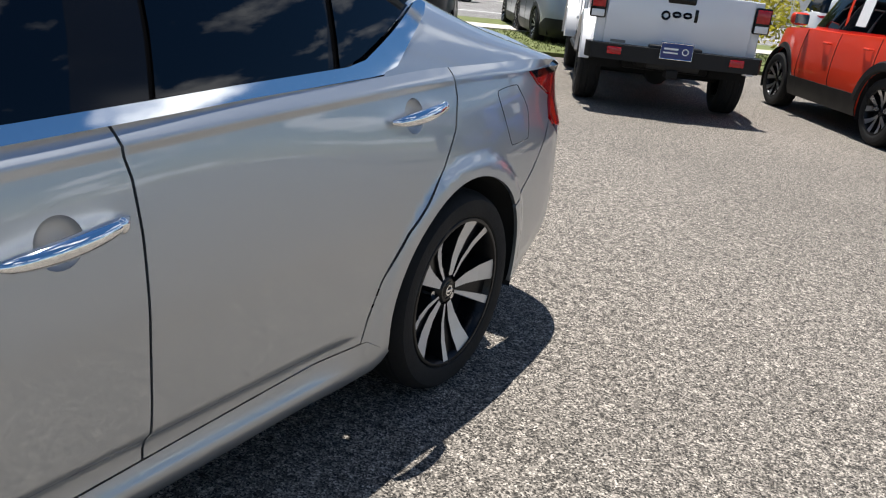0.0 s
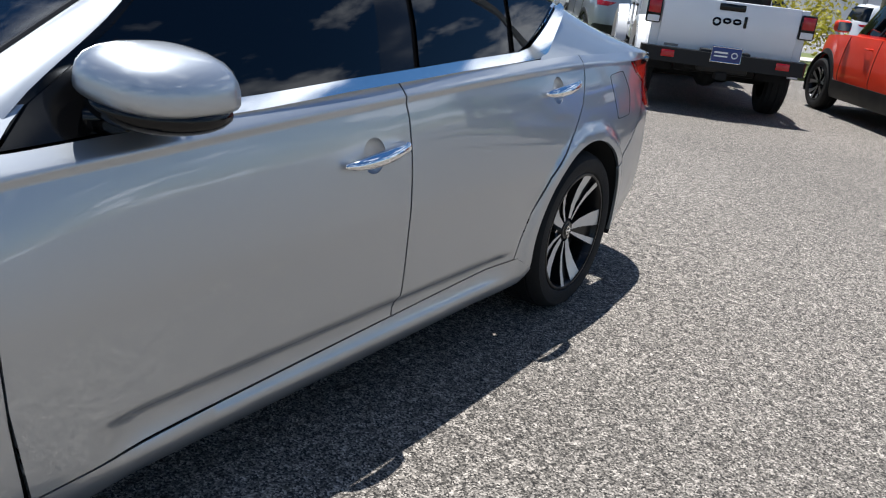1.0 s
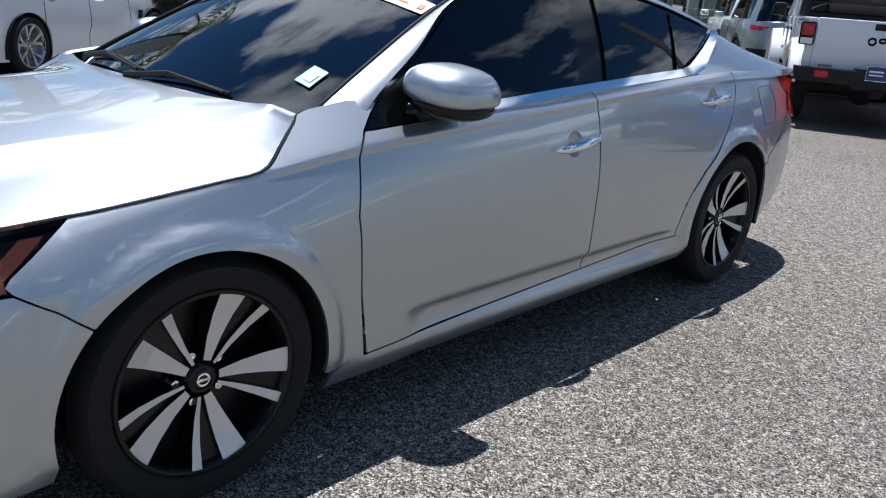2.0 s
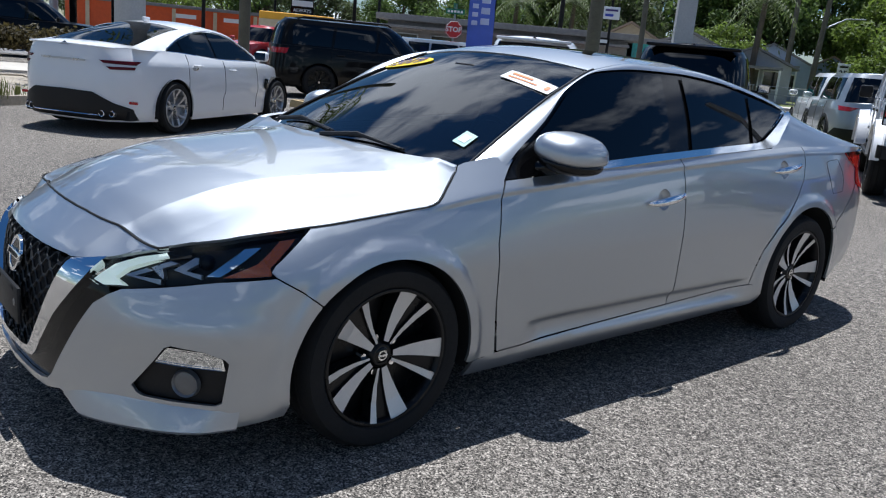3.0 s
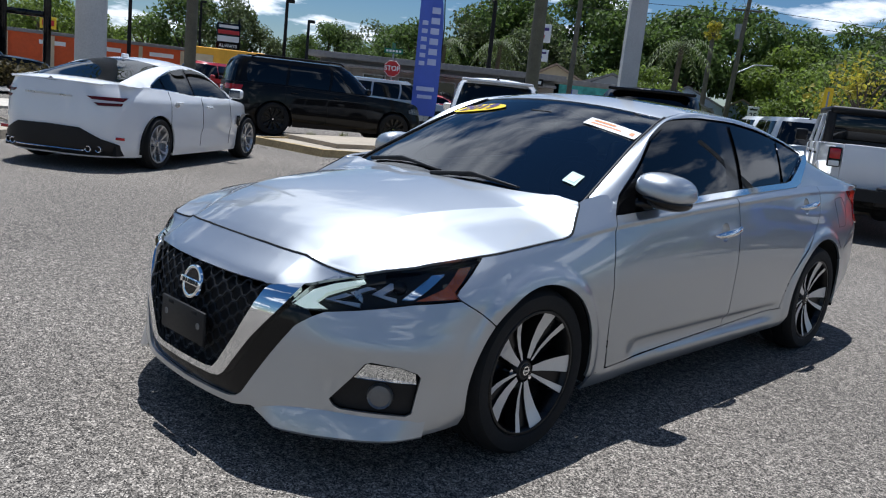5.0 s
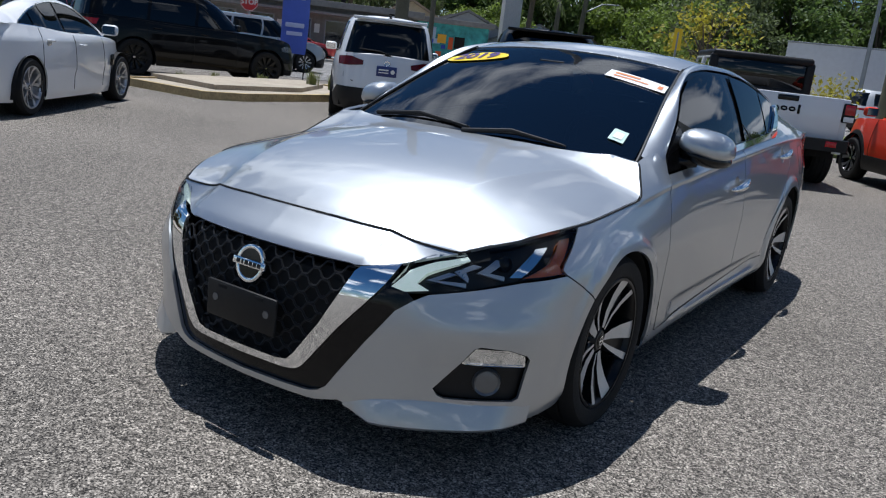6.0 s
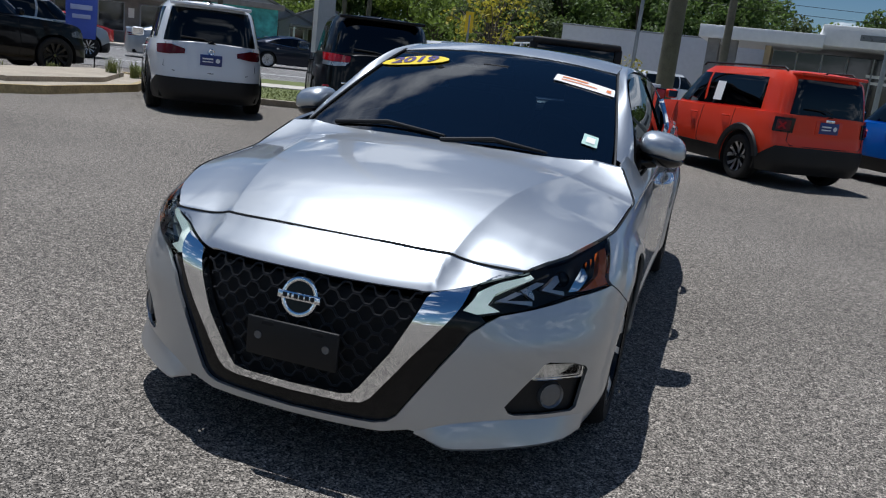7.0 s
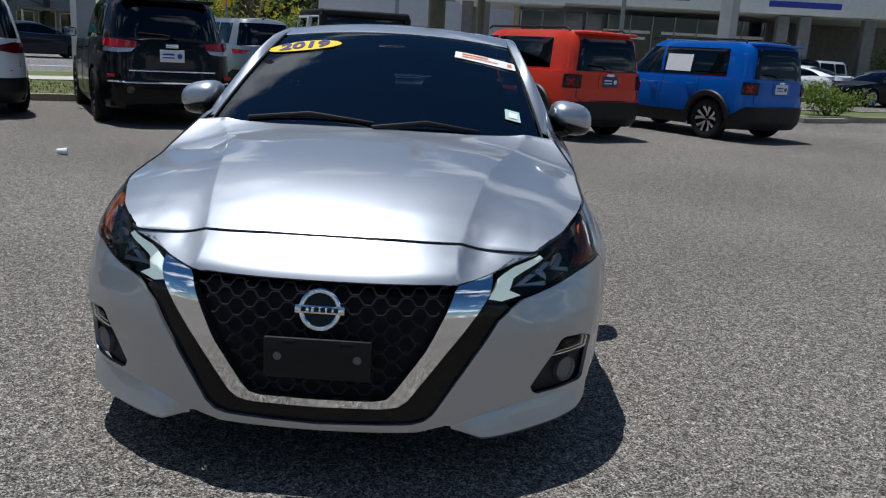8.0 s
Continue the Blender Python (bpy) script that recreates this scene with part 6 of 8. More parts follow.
SPORT = dict(own_cabin=True, wb=2.835, w=1.85, front=0.83, rear=1.02, clear=0.17, top=[(-2.3, 0.66), (-2.0, 0.78), (-1.3, 0.90), (-0.95, 0.93), (0.3, 0.96), (1.3, 1.03), (2.1, 1.06), (2.45, 1.04)], tyre=0.335, rim=0.245, gap=0.04, nose=0.06, tailin=0.05, nf=2.8, nr=4.0, shoulder=0.10, crown=0.045,
             cabin=(-1.05, 2.36, -0.15, 0.80, 1.40, 0.80, 0.56), rearbend=0.86, apillar=0.30, cpillar=0.42, windows=(0.22,), header=0.055, handles=(0.05, 0.95), seams=(-0.75, 0.24, 1.15), rearglass=0.20, rearglass_w=0.80, paint=M_whitep, roofcrown=0.045, spokes=(10, 0.10, 0.08, 0.3, 36), rims=(M_alloy, M_alloy),
             lamps=(("tail_lamp", M_darkred, [("Y", 2.02, 0.90), ("Y", 2.10, 0.855), ("R", 0.52, 0.865), ("R", 0.47, 0.90)], "slim smoked red tail lamp"),
                    ("tail_lamp", M_darkred, [("Y", 2.10, 0.835), ("Y", 2.12, 0.80), ("R", 0.58, 0.795), ("R", 0.54, 0.83)], "slim smoked red tail lamp"),
                    ("rear_diffuser", M_plastic, [("R", 0.0, 0.20), ("R", 0.72, 0.20), ("Y", 2.10, 0.24), ("Y", 2.12, 0.33), ("R", 0.62, 0.40), ("R", 0.40, 0.52), ("R", 0.0, 0.53)], "black plastic rear valance")))
sport_sedan, ssk, sck = make_car("white_sport_saloon", "white sports saloon with twin exhausts, parked at an angle", "car", from_hub(-7.46, 1.22, 125, -1, -1, 2.835, 0.90), SPORT)
ysb = float(ssk.pt(ssk.R(0.0), 0.3)[1])
for sg in (1, -1):
    for dx in (0.50, 0.60):
        q = float(ssk.pt(ssk.R(dx), 0.27)[1])
        part("exhaust", lathe([(-0.06, 0.036), (0.022, 0.040), (0.026, 0.036), (0.024, 0.030), (-0.05, 0.026)], 18).moved(pose(sg * dx, q, 0.27, 0, 0, 90)), M_chrome, sport_sedan)
    q = ssk.pt(ssk.R(0.74), 0.43)
    part("bumper_reflector", box(sg * q[0], q[1] + 0.01, 0.41, 0.20, 0.02, 0.035, 0.004), M_red, sport_sedan)
    part("side_vent", box(sg * 0.905, -1.02, 0.62, 0.03, 0.10, 0.16, 0.02), M_gloss, sport_sedan)
part("rear_trim", tube([(x, float(ssk.pt(ssk.R(abs(x)), 0.245)[1]) + 0.016, 0.245) for x in np.linspace(-0.45, 0.45, 11)], 0.010, 8), M_chrome, sport_sedan)
part("boot_letters", box(0, float(ssk.pt(ssk.R(0.0), 0.88)[1]) + 0.016, 0.88, 0.62, 0.006, 0.022), M_alloy, sport_sedan)
part("boot_lip", tube([(x, float(ssk.pt(ssk.R(abs(x)), 1.03)[1]) - 0.015, 1.055 - 0.03 * abs(x) ** 2) for x in np.linspace(-0.60, 0.60, 17)], 0.012, 8), M_whitep, sport_sedan)


def sport_cabin(car, paint_m):
    """A low coupe-like cabin: teardrop side windows, raked screens, rounded rails."""
    sx = lambda y, z, b: 0.805 - 0.05 * smooth_step(y, 0.8, 1.6) - 0.40 * np.maximum(z - b, -0.1) - 0.30 * np.maximum(z - b, 0) ** 2
    belt_z = spline([(-1.1, 0.925), (-0.6, 0.945), (0.3, 0.965), (1.3, 1.035), (2.1, 1.06)])
    ex = spline([(-1.1, 0.75), (-0.6, 0.66), (-0.15, 0.575), (0.3, 0.545), (0.8, 0.54), (1.3, 0.565), (1.9, 0.63), (2.1, 0.65)])
    ez = spline([(-1.1, 0.90), (-0.6, 1.155), (-0.15, 1.325), (0.3, 1.372), (0.8, 1.335), (1.3, 1.235), (1.9, 1.085), (2.1, 1.04)])
    mz = spline([(-1.15, 0.945), (-0.6, 1.215), (-0.2, 1.365), (0.3, 1.425), (0.8, 1.395), (1.3, 1.295), (1.9, 1.115), (2.1, 1.06)])
    tw = spline([(-0.95, 0.955), (-0.6, 1.115), (-0.15, 1.285), (0.3, 1.325), (0.8, 1.282), (1.15, 1.195), (1.42, 1.080), (1.5, 1.05)])
    spt = lambda y, z: np.stack((sx(np.asarray(y, float), np.asarray(z, float), belt_z(y)), np.asarray(y, float), np.asarray(z, float)), -1)
    tpt = lambda x, y: np.stack((np.asarray(x, float), np.asarray(y, float), mz(y) - (mz(y) - ez(y)) * np.abs(np.asarray(x) / ex(y)) ** 2.2), -1)
    sym = lambda l: l + [(-x, y) for x, y in l[::-1] if x > 0]
    part("windscreen", panel(tpt, sym([(0.0, -1.14), (0.4, -1.09), (0.70, -0.95)] + [(float(ex(y)) - 0.02, y) for y in (-0.7, -0.4, -0.2)] + [(0.0, -0.24)]), 0.08, rim=0.005), M_autoglass, car)
    part("roof", panel(tpt, sym([(0.0, -0.235)] + [(float(ex(y)), y) for y in (-0.19, 0.1, 0.4, 0.7, 0.86)] + [(0.0, 0.90)]), 0.06, rim=0.01), paint_m, car)
    part("rear_glass", panel(tpt, sym([(0.0, 0.905)] + [(float(ex(y)) - 0.03, y) for y in (0.875, 1.2, 1.5, 1.75)] + [(0.52, 1.92), (0.3, 1.97), (0.0, 1.985)]), 0.08, rim=0.005), M_autoglass, car)
    for sg in (1, -1):
        g = lambda q, sg=sg: q if sg > 0 else q.mirror()
        rail = []
        for y in np.linspace(-1.05, 2.06, 56):
            z0 = float(tw(y)) + 0.010 if y < 1.44 else float(belt_z(y)) - 0.01
            a, b = np.array([float(sx(y, z0, belt_z(y))) + (0.03 * smooth_step(y, 1.44, 1.7)), y, z0]), np.array([float(ex(y)) - 0.03 * smooth_step(y, 0.9, 1.2), y, float(ez(y))])
            md = (a + b) / 2 + np.array([0.018, 0, 0.02])
            rail.append([tuple((1 - t) ** 2 * a + 2 * t * (1 - t) * md + t * t * b) for t in np.linspace(0, 1, 7)])
        part("roof_rail", g(grid(rail)), paint_m, car)
        low = lambda ys: [(y, float(belt_z(y)) + 0.012) for y in ys]
        top = lambda ys: [(y, float(tw(y)) - 0.008) for y in ys]
        part("window_surround", g(panel(spt, [(y, float(belt_z(y)) - 0.03) for y in (-0.95, -0.3, 0.4, 1.0, 1.48)] + top((1.42, 1.1, 0.7, 0.3, -0.1, -0.5, -0.8)), 0.07, off=-0.008, rim=0)), M_gloss, car)
        part("side_window", g(panel(spt, low((-0.72, -0.2, 0.30)) + top((0.34, 0.0, -0.3, -0.58)), 0.08, rim=0.004)), M_autoglass, car)
        part("side_window", g(panel(spt, low((0.40, 0.8, 1.12)) + top((1.16, 0.8, 0.44)), 0.08, rim=0.004)), M_autoglass, car)
        part("quarter_window", g(panel(spt, low((1.15, 1.40)) + top((1.41, 1.19)), 0.05, rim=0.004)), M_autoglass, car)
        part("window_trim", g(tube([tuple(spt(y, float(belt_z(y))) + np.array([0.008, 0, 0])) for y in np.linspace(-0.9, 1.46, 30)] + [tuple(spt(y, float(tw(y)) + 0.004) + np.array([0.006, 0, 0])) for y in np.linspace(1.42, -0.7, 30)], 0.008, 6)), M_chrome, car)
        part("door_cup", g(ellipsoid(float(ssk.pt(ssk.Y(1.0), 0.84)[0]) - 0.004, 1.0, 0.84, 0.012, 0.075, 0.035, 14)), M_alloy, car)


sport_cabin(sport_sedan, M_whitep)
part("roof_fin", box(0, 0.80, 1.425, 0.045, 0.15, 0.06, 0.018), M_whitep, sport_sedan)


# ---- the white pickup truck ----
def build_pickup(m):
    car = thing("white_pickup", "white crew-cab pickup with black hard top and black steel bumper", "pickup truck", m)
    wb, w = 3.488, 0.86
    R_, rr = 0.405, 0.225
    hy = wb / 2
    # load bed with its tailgate
    bz0, bz1, by0, by1 = 0.66, 1.27, hy - 0.98, hy + 0.86
    for sg in (1, -1):
        arch = [(y, z) for y, z in arc(hy, R_, 0.53, 180 - 32, 32, 16)]
        sidep = [(by0, bz0), (hy - 0.46, bz0)] + arch + [(by1, bz0 + 0.02), (by1, bz1), (by0, bz1)]
        pt = lambda y, z, sg=sg: np.stack((sg * (w - 0.02 * np.clip((np.asarray(z) - 0.9), 0, 1)) + 0 * np.asarray(y), np.asarray(y, float), np.asarray(z, float)), -1)
        g = panel(pt, sidep, 0.08, rim=0.0)
        part("bed_side", g + panel(lambda y, z, pt=pt, sg=sg: pt(y, z) - np.array([sg * 0.06, 0, 0]), sidep, 0.1, rim=0) + box(sg * (w - 0.045), (by0 + by1) / 2, bz1, 0.085, by1 - by0, 0.03, 0.008), M_whitep, car)
        # flared wheel arches
        outer = [[(sg * (w + d), y, z) for y, z in arc(hy, R_ + 0.02, r, 172, 8, 22)] for d, r in ((0.0, 0.60), (0.10, 0.585), (0.115, 0.52), (0.0, 0.50))]
        part("rear_arch_flare", grid(outer), M_whitep, car)
        outer = [[(sg * (w + d), y, z) for y, z in arc(-hy, R_ + 0.04, r, 175, 5, 22)] for d, r in ((0.0, 0.62), (0.16, 0.60), (0.175, 0.53), (0.0, 0.50))]
        part("front_arch_flare", grid(outer), M_whitep, car)
        part("tail_lamp", box(sg * (w - 0.005), by1 + 0.01, 1.10, 0.17, 0.07, 0.27, 0.02), M_gloss, car, "square red tail lamp in a black bezel")
        part("tail_lamp_lens", box(sg * (w - 0.005), by1 + 0.046, 1.145, 0.135, 0.012, 0.135, 0.004), M_red, car)
        part("reverse_lens", box(sg * (w - 0.005), by1 + 0.046, 1.015, 0.135, 0.012, 0.07, 0.004), M_white, car)
        part("rear_post", box(sg * (w - 0.06), by1 - 0.03, 0.97, 0.12, 0.06, 0.62, 0.015), M_whitep, car)
    part("tailgate", box(0, by1 + 0.012, 0.985, 2 * w - 0.20, 0.055, 0.61, 0.015), M_whitep, car)
    part("tailgate_handle", box(0, by1 + 0.042, 1.225, 0.29, 0.02, 0.075, 0.012), M_gloss, car)
    x = -0.20
    for i, (wd, hh) in enumerate(((0.06, 0.115), (0.10, 0.085), (0.10, 0.085), (0.10, 0.115))):
        x += wd / 2
        ringp = [(x + (wd / 2 - 0.012) * math.cos(a), by1 + 0.044, 1.075 + (0.0 if i < 3 else -0.016) + (hh / 2 - 0.02) * math.sin(a)) for a in np.linspace(0, 2 * math.pi, 16, endpoint=False)]
        part("tailgate_badge", tube(ringp, 0.014, 6, closed=True) if i else box(x, by1 + 0.044, 1.08, 0.035, 0.014, 0.13, 0.008), M_gloss, car, "dark badge lettering drawn as plain shapes")
        x += wd / 2 + 0.012
    part("small_badge", box(0.60, by1 + 0.043, 0.745, 0.16, 0.006, 0.028), M_lampgrey, car)
    part("bed_floor", box(0, (by0 + by1) / 2, 0.70, 2 * w - 0.15, by1 - by0 - 0.05, 0.05), M_dark, car)
    # bumper
    bp = [(-0.93, 0.0), (-0.88, 0.12), (-0.40, 0.17), (0.40, 0.17), (0.88, 0.12), (0.93, 0.0), (0.93, -0.16), (-0.93, -0.16)]
    bump = prism([(a, by1 + 0.06 + b) for a, b in bp[::-1]][::-1], 0.56, 0.72)
    part("rear_bumper", bump + box(0, by1 + 0.12, 0.63, 0.56, 0.14, 0.25, 0.02), M_plastic, car, "black steel rear bumper")
    for sg in (1, -1):
        part("bumper_reflector", box(sg * 0.64, by1 + 0.215, 0.655, 0.15, 0.02, 0.075, 0.006), M_red, car)
    pl = part("plate", box(0, by1 + 0.245, 0.715, 0.33, 0.012, 0.165, 0.004), M_plate, car, "blue dealer plate in a chrome frame")
    part("plate_frame", tube([(-0.165, by1 + 0.25, 0.633), (0.165, by1 + 0.25, 0.633), (0.165, by1 + 0.25, 0.797), (-0.165, by1 + 0.25, 0.797)], 0.008, 6, closed=True), M_chrome, pl)
    part("plate_bar", box(0.06, by1 + 0.253, 0.735, 0.15, 0.003, 0.02), M_paper, pl)
    part("plate_bar", box(0.06, by1 + 0.253, 0.695, 0.15, 0.003, 0.016), M_paper, pl)
    part("plate_mark", lathe([(0, 0.024), (0.003, 0.036)], 18).moved(pose(-0.09, by1 + 0.253, 0.715, 0, 0, 90)), M_paper, pl)
    part("tow_hitch", box(0, by1 + 0.10, 0.47, 0.12, 0.22, 0.09, 0.01), M_dark, car)
    part("spare_wheel", lathe([(-0.1, 0.1), (-0.11, 0.36), (0, 0.39), (0.11, 0.36), (0.1, 0.1)], 28).moved(pose(0, hy + 0.55, 0.60, 0, 90, 0)), M_tyre, car)
    part("chassis", box(0, 0, 0.52, 0.95, 4.6, 0.16, 0.03), M_dark, car)
    part("rear_axle", tube([(-0.7, hy, R_), (0.7, hy, R_)], 0.07, 10) + ellipsoid(0, hy, R_, 0.16, 0.18, 0.17, 12), M_dark, car)
    # cab: white doors below, black top above
    cy0, cy1 = -0.98, by0 - 0.06
    cab = panel(lambda y, z: np.stack((w - 0.03 * np.clip(np.asarray(z) - 1.0, 0, 1) + 0 * np.asarray(y), np.asarray(y, float), np.asarray(z, float)), -1), [(cy0, 0.60), (cy1, 0.60), (cy1, 1.27), (cy0, 1.27)], 0.1, rim=0.0)
    part("cab_body", cab.both() + box(0, cy1 - 0.02, 0.94, 2 * w - 0.04, 0.04, 0.68, 0.01), M_whitep, car)
    for sg in (1, -1):
        for a, b in ((-0.92, -0.12), (-0.04, cy1 - 0.10)):
            dr = part("door", box(sg * (w + 0.004), (a + b) / 2, 0.94, 0.03, b - a, 0.64, 0.012), M_whitep, car)
            part("door_handle", box(sg * (w + 0.03), b - 0.12, 1.10, 0.03, 0.15, 0.04, 0.012), M_gloss, dr)
            part("hinge", box(sg * (w + 0.022), a + 0.01, 1.12, 0.02, 0.07, 0.05, 0.008), M_whitep, dr)
            part("hinge", box(sg * (w + 0.022), a + 0.01, 0.80, 0.02, 0.07, 0.05, 0.008), M_whitep, dr)
            fr = [(sg * (w - 0.01), a + 0.02, 1.275), (sg * (w - 0.075), a + (0.14 if a < -0.5 else 0.03), 1.72), (sg * (w - 0.075), b - 0.03, 1.72), (sg * (w - 0.01), b - 0.02, 1.275)]
            part("window_frame", tube(fr, 0.026, 8), M_whitep, dr)
            part("window", Geo(fr, [(0, 1, 2, 3)]), M_autoglass, dr)
        part("mirror", box(sg * (w + 0.16), -0.80, 1.36, 0.20, 0.10, 0.20, 0.04), M_plastic, car)
    part("hard_top", box(0, (cy0 + 0.18 + cy1) / 2 + 0.02, 1.79, 2 * w - 0.13, cy1 - cy0 - 0.10, 0.12, 0.05, 3), M_plastic, car, "black roof")
    for sg in (1, -1):
        part("rear_post", box(sg * (w - 0.10), cy1 - 0.03, 1.50, 0.14, 0.12, 0.56, 0.04), M_plastic, car)
    part("rear_panel", box(0, cy1 - 0.015, 1.30, 2 * w - 0.20, 0.05, 0.08, 0.01), M_plastic, car)
    part("rear_glass", box(0, cy1 - 0.01, 1.54, 2 * w - 0.30, 0.012, 0.42, 0.004), M_tint, car)
    part("windscreen", Geo([(-w + 0.08, cy0 - 0.02, 1.27), (w - 0.08, cy0 - 0.02, 1.27), (w - 0.12, cy0 + 0.17, 1.76), (-w + 0.12, cy0 + 0.17, 1.76)], [(0, 1, 2, 3)]), M_autoglass, car)
    part("bonnet", box(0, -1.72, 1.14, 1.42, 1.44, 0.26, 0.06), M_whitep, car)
    part("front_grille", box(0, -2.46, 1.02, 1.50, 0.10, 0.46, 0.04), M_whitep, car)
    part("front_bumper", box(0, -2.62, 0.66, 1.70, 0.26, 0.20, 0.04), M_plastic, car)
    for sg in (1, -1):
        part("side_step", tube([(sg * 0.84, -1.1, 0.50), (sg * 0.90, -0.95, 0.46), (sg * 0.90, cy1 - 0.1, 0.46), (sg * 0.84, cy1 + 0.1, 0.50)], 0.04, 8), M_plastic, car)
        for y in (-hy, hy):
            wheel_parts(car, sg * 0.815, y, R_, sg, R_, rr, 0.265, (10, 0.16, 0.14, 0.12, 36), (M_blackalloy, M_blackalloy))
            part("wheel_liner", grid([[(sg * x, y + 0.50 * math.cos(radians(a)), R_ + 0.02 + 0.50 * math.sin(radians(a))) for a in np.linspace(0, 180, 16)] for x in (0.86, 0.5)]), M_dark, car)
    return car


HEAD_P = 116
hp = Vector((math.cos(radians(HEAD_P)), math.sin(radians(HEAD_P)), 0))
pick_c = Vector((-0.48, 8.02, 0)) + hp * (3.488 / 2 + 0.86 + 0.25)
pickup = build_pickup(placed(pick_c.x, pick_c.y, HEAD_P))

# ---- cars further off ----
SALOON = dict(SPORT, rearbend=0.88, lamps=SPORT["lamps"][:2], spokes=(10, 0.12, 0.1, 0.1, 36), handles=(0.05, 0.95))
HATCH = dict(WHITE_SUV, lamps=(("tail_lamp", M_red, [("Y", 2.05, 1.02), ("Y", 2.12, 0.92), ("R", 0.60, 0.92), ("R", 0.45, 1.0)], "red tail lamp"),))
far_cars = [
    ("silver_suv", "silver crossover parked behind the row", HATCH, M_greyp, -5.6, 16.6, 125, M_tint),
    ("pale_suv", "pale crossover parked behind the row", HATCH, M_whitep, -7.0, 18.6, 125, M_tint),
    ("dark_saloon", "dark blue saloon waiting at the street", SALOON, M_darkblue, -17.2, 28.8, 42, M_autoglass),
    ("dark_saloon", "black saloon waiting at the street", SALOON, M_blackp, -20.6, 35.2, 42, M_autoglass),
    ("silver_saloon", "silver saloon beyond the white SUV", SALOON, M_greyp, -18.6, 23.1, 42, M_autoglass),
    ("red_car", "red hatchback passing on the street", SALOON, M_redp, -30.2, 29.0, 42, M_autoglass),
    ("red_truck", "red car parked across the street", HATCH, M_redp, -28.6, 13.4, 300, M_autoglass),
    ("dark_hatch", "dark hatchback parked across the street", HATCH, M_darkblue, -26.6, 14.6, 310, M_autoglass),
    ("silver_car", "silver car behind the stop sign", HATCH, M_greyp, -19.5, 16.2, 60, M_autoglass),
    ("black_van", "black minivan behind the hedge", BIG_SUV, M_blackp, -26.0, 4.0, 75, M_tint),
    ("dark_van", "dark van behind the hedge", BIG_SUV, M_darkblue, -27.6, -1.2, 75, M_tint),
    ("white_van", "white car across the lot", HATCH, M_whitep, -1.2, 33.8, 40, M_autoglass),
    ("white_saloon", "white saloon parked beyond the shrub", SALOON, M_whitep, 13.9, 30.4, 130, M_autoglass),
    ("black_saloon", "black saloon parked beyond the shrub", SALOON, M_blackp, 16.6, 28.6, 205, M_autoglass),
    ("white_crossover", "white crossover parked further back", HATCH, M_whitep, 17.6, 38.5, 205, M_autoglass),
    ("dark_crossover", "black crossover parked beside the showroom", HATCH, M_blackp, 14.8, 35.0, 205, M_autoglass),
    ("blue_truck", "blue SUV parked by the showroom", HATCH, M_bluep, 22.0, 47.5, 215, M_autoglass),
    ("white_truck", "white car behind the black SUV", HATCH, M_whitep, -6.4, 33.0, 40, M_autoglass),
]
for nm, lab, spec, colour, x, y, hd, gl in far_cars:
    far_car, _, _ = make_car(nm, lab, "car", placed(x, y, hd), dict(spec, paint=colour, glass=gl, backglass=gl, plate=None), "cars further off")
    if spec is SALOON:
        sport_cabin(far_car, colour)

# ---- kerb islands ----
def kerbed(name, label, poly, top, h=0.14, wide=0.16, kerb_mat=None):
    """An island: a kerb all round, split into stones, and the fill inside it."""
    c = np.mean(np.array(poly), 0)
    inner = [tuple(np.array(p) + (c - np.array(p)) / np.linalg.norm(c - np.array(p)) * wide) for p in poly]
    ob = thing(name, label, "kerb island", kind="structure", g=prism(inner, -0.05, h - 0.03), material=top)
    n = len(poly)
    for i in range(n):
        a, b, ai, bi = (np.array(q) for q in (poly[i], poly[(i + 1) % n], inner[i], inner[(i + 1) % n]))
        k = max(1, int(np.linalg.norm(b - a) / 1.8))
        for j in range(k):
            t0, t1 = j / k + (0.004 if j else 0), (j + 1) / k
            q = [tuple(a + (b - a) * t0), tuple(a + (b - a) * t1), tuple(ai + (bi - ai) * t1), tuple(ai + (bi - ai) * t0)]
            g = prism(q, -0.05, h)
            s = g.v.copy()
            g.v[4:6, :2] += (s[6:8, :2][::-1] - s[4:6, :2]) * 0.18
            part("kerb_stone", g, kerb_mat or M_kerb, ob, flat=True)
    return ob


island = kerbed("kerb_island", "worn concrete kerb island with patchy grass", [(-11.9, 5.35), (-9.55, 5.45), (-9.3, 6.2), (-9.55, 8.8), (-11.0, 11.2), (-12.2, 11.6), (-12.6, 9.0)], M_kerb, kerb_mat=M_kerbpaint)
thing("island_step", "second low concrete step of the kerb island", "kerb", kind="structure", g=prism([(-12.2, 6.4), (-10.2, 6.3), (-10.2, 8.6), (-11.4, 10.6), (-12.3, 10.8)], 0.1, 0.20), material=M_kerb)
west = kerbed("west_island", "kerb with bare soil and tufts of grass", [(-15.5, -4.0), (-10.3, -4.0), (-10.15, -0.9), (-10.75, 0.35), (-11.6, 1.2), (-15.5, 1.3)], M_kerb)
thing("west_pavement", "pale concrete path by the hedge", "pavement", kind="structure", g=prism([(-22.5, -8), (-19.0, -8), (-17.6, 6.0), (-20.8, 6.6)], -0.05, 0.06), material=M_concrete)
east = kerbed("east_island", "kerb and grass beside the far cars", [(8.0, 17.6), (9.0, 16.5), (12.5, 18.2), (16.0, 20.4), (15.0, 22.0), (9.5, 19.4)], M_grass)


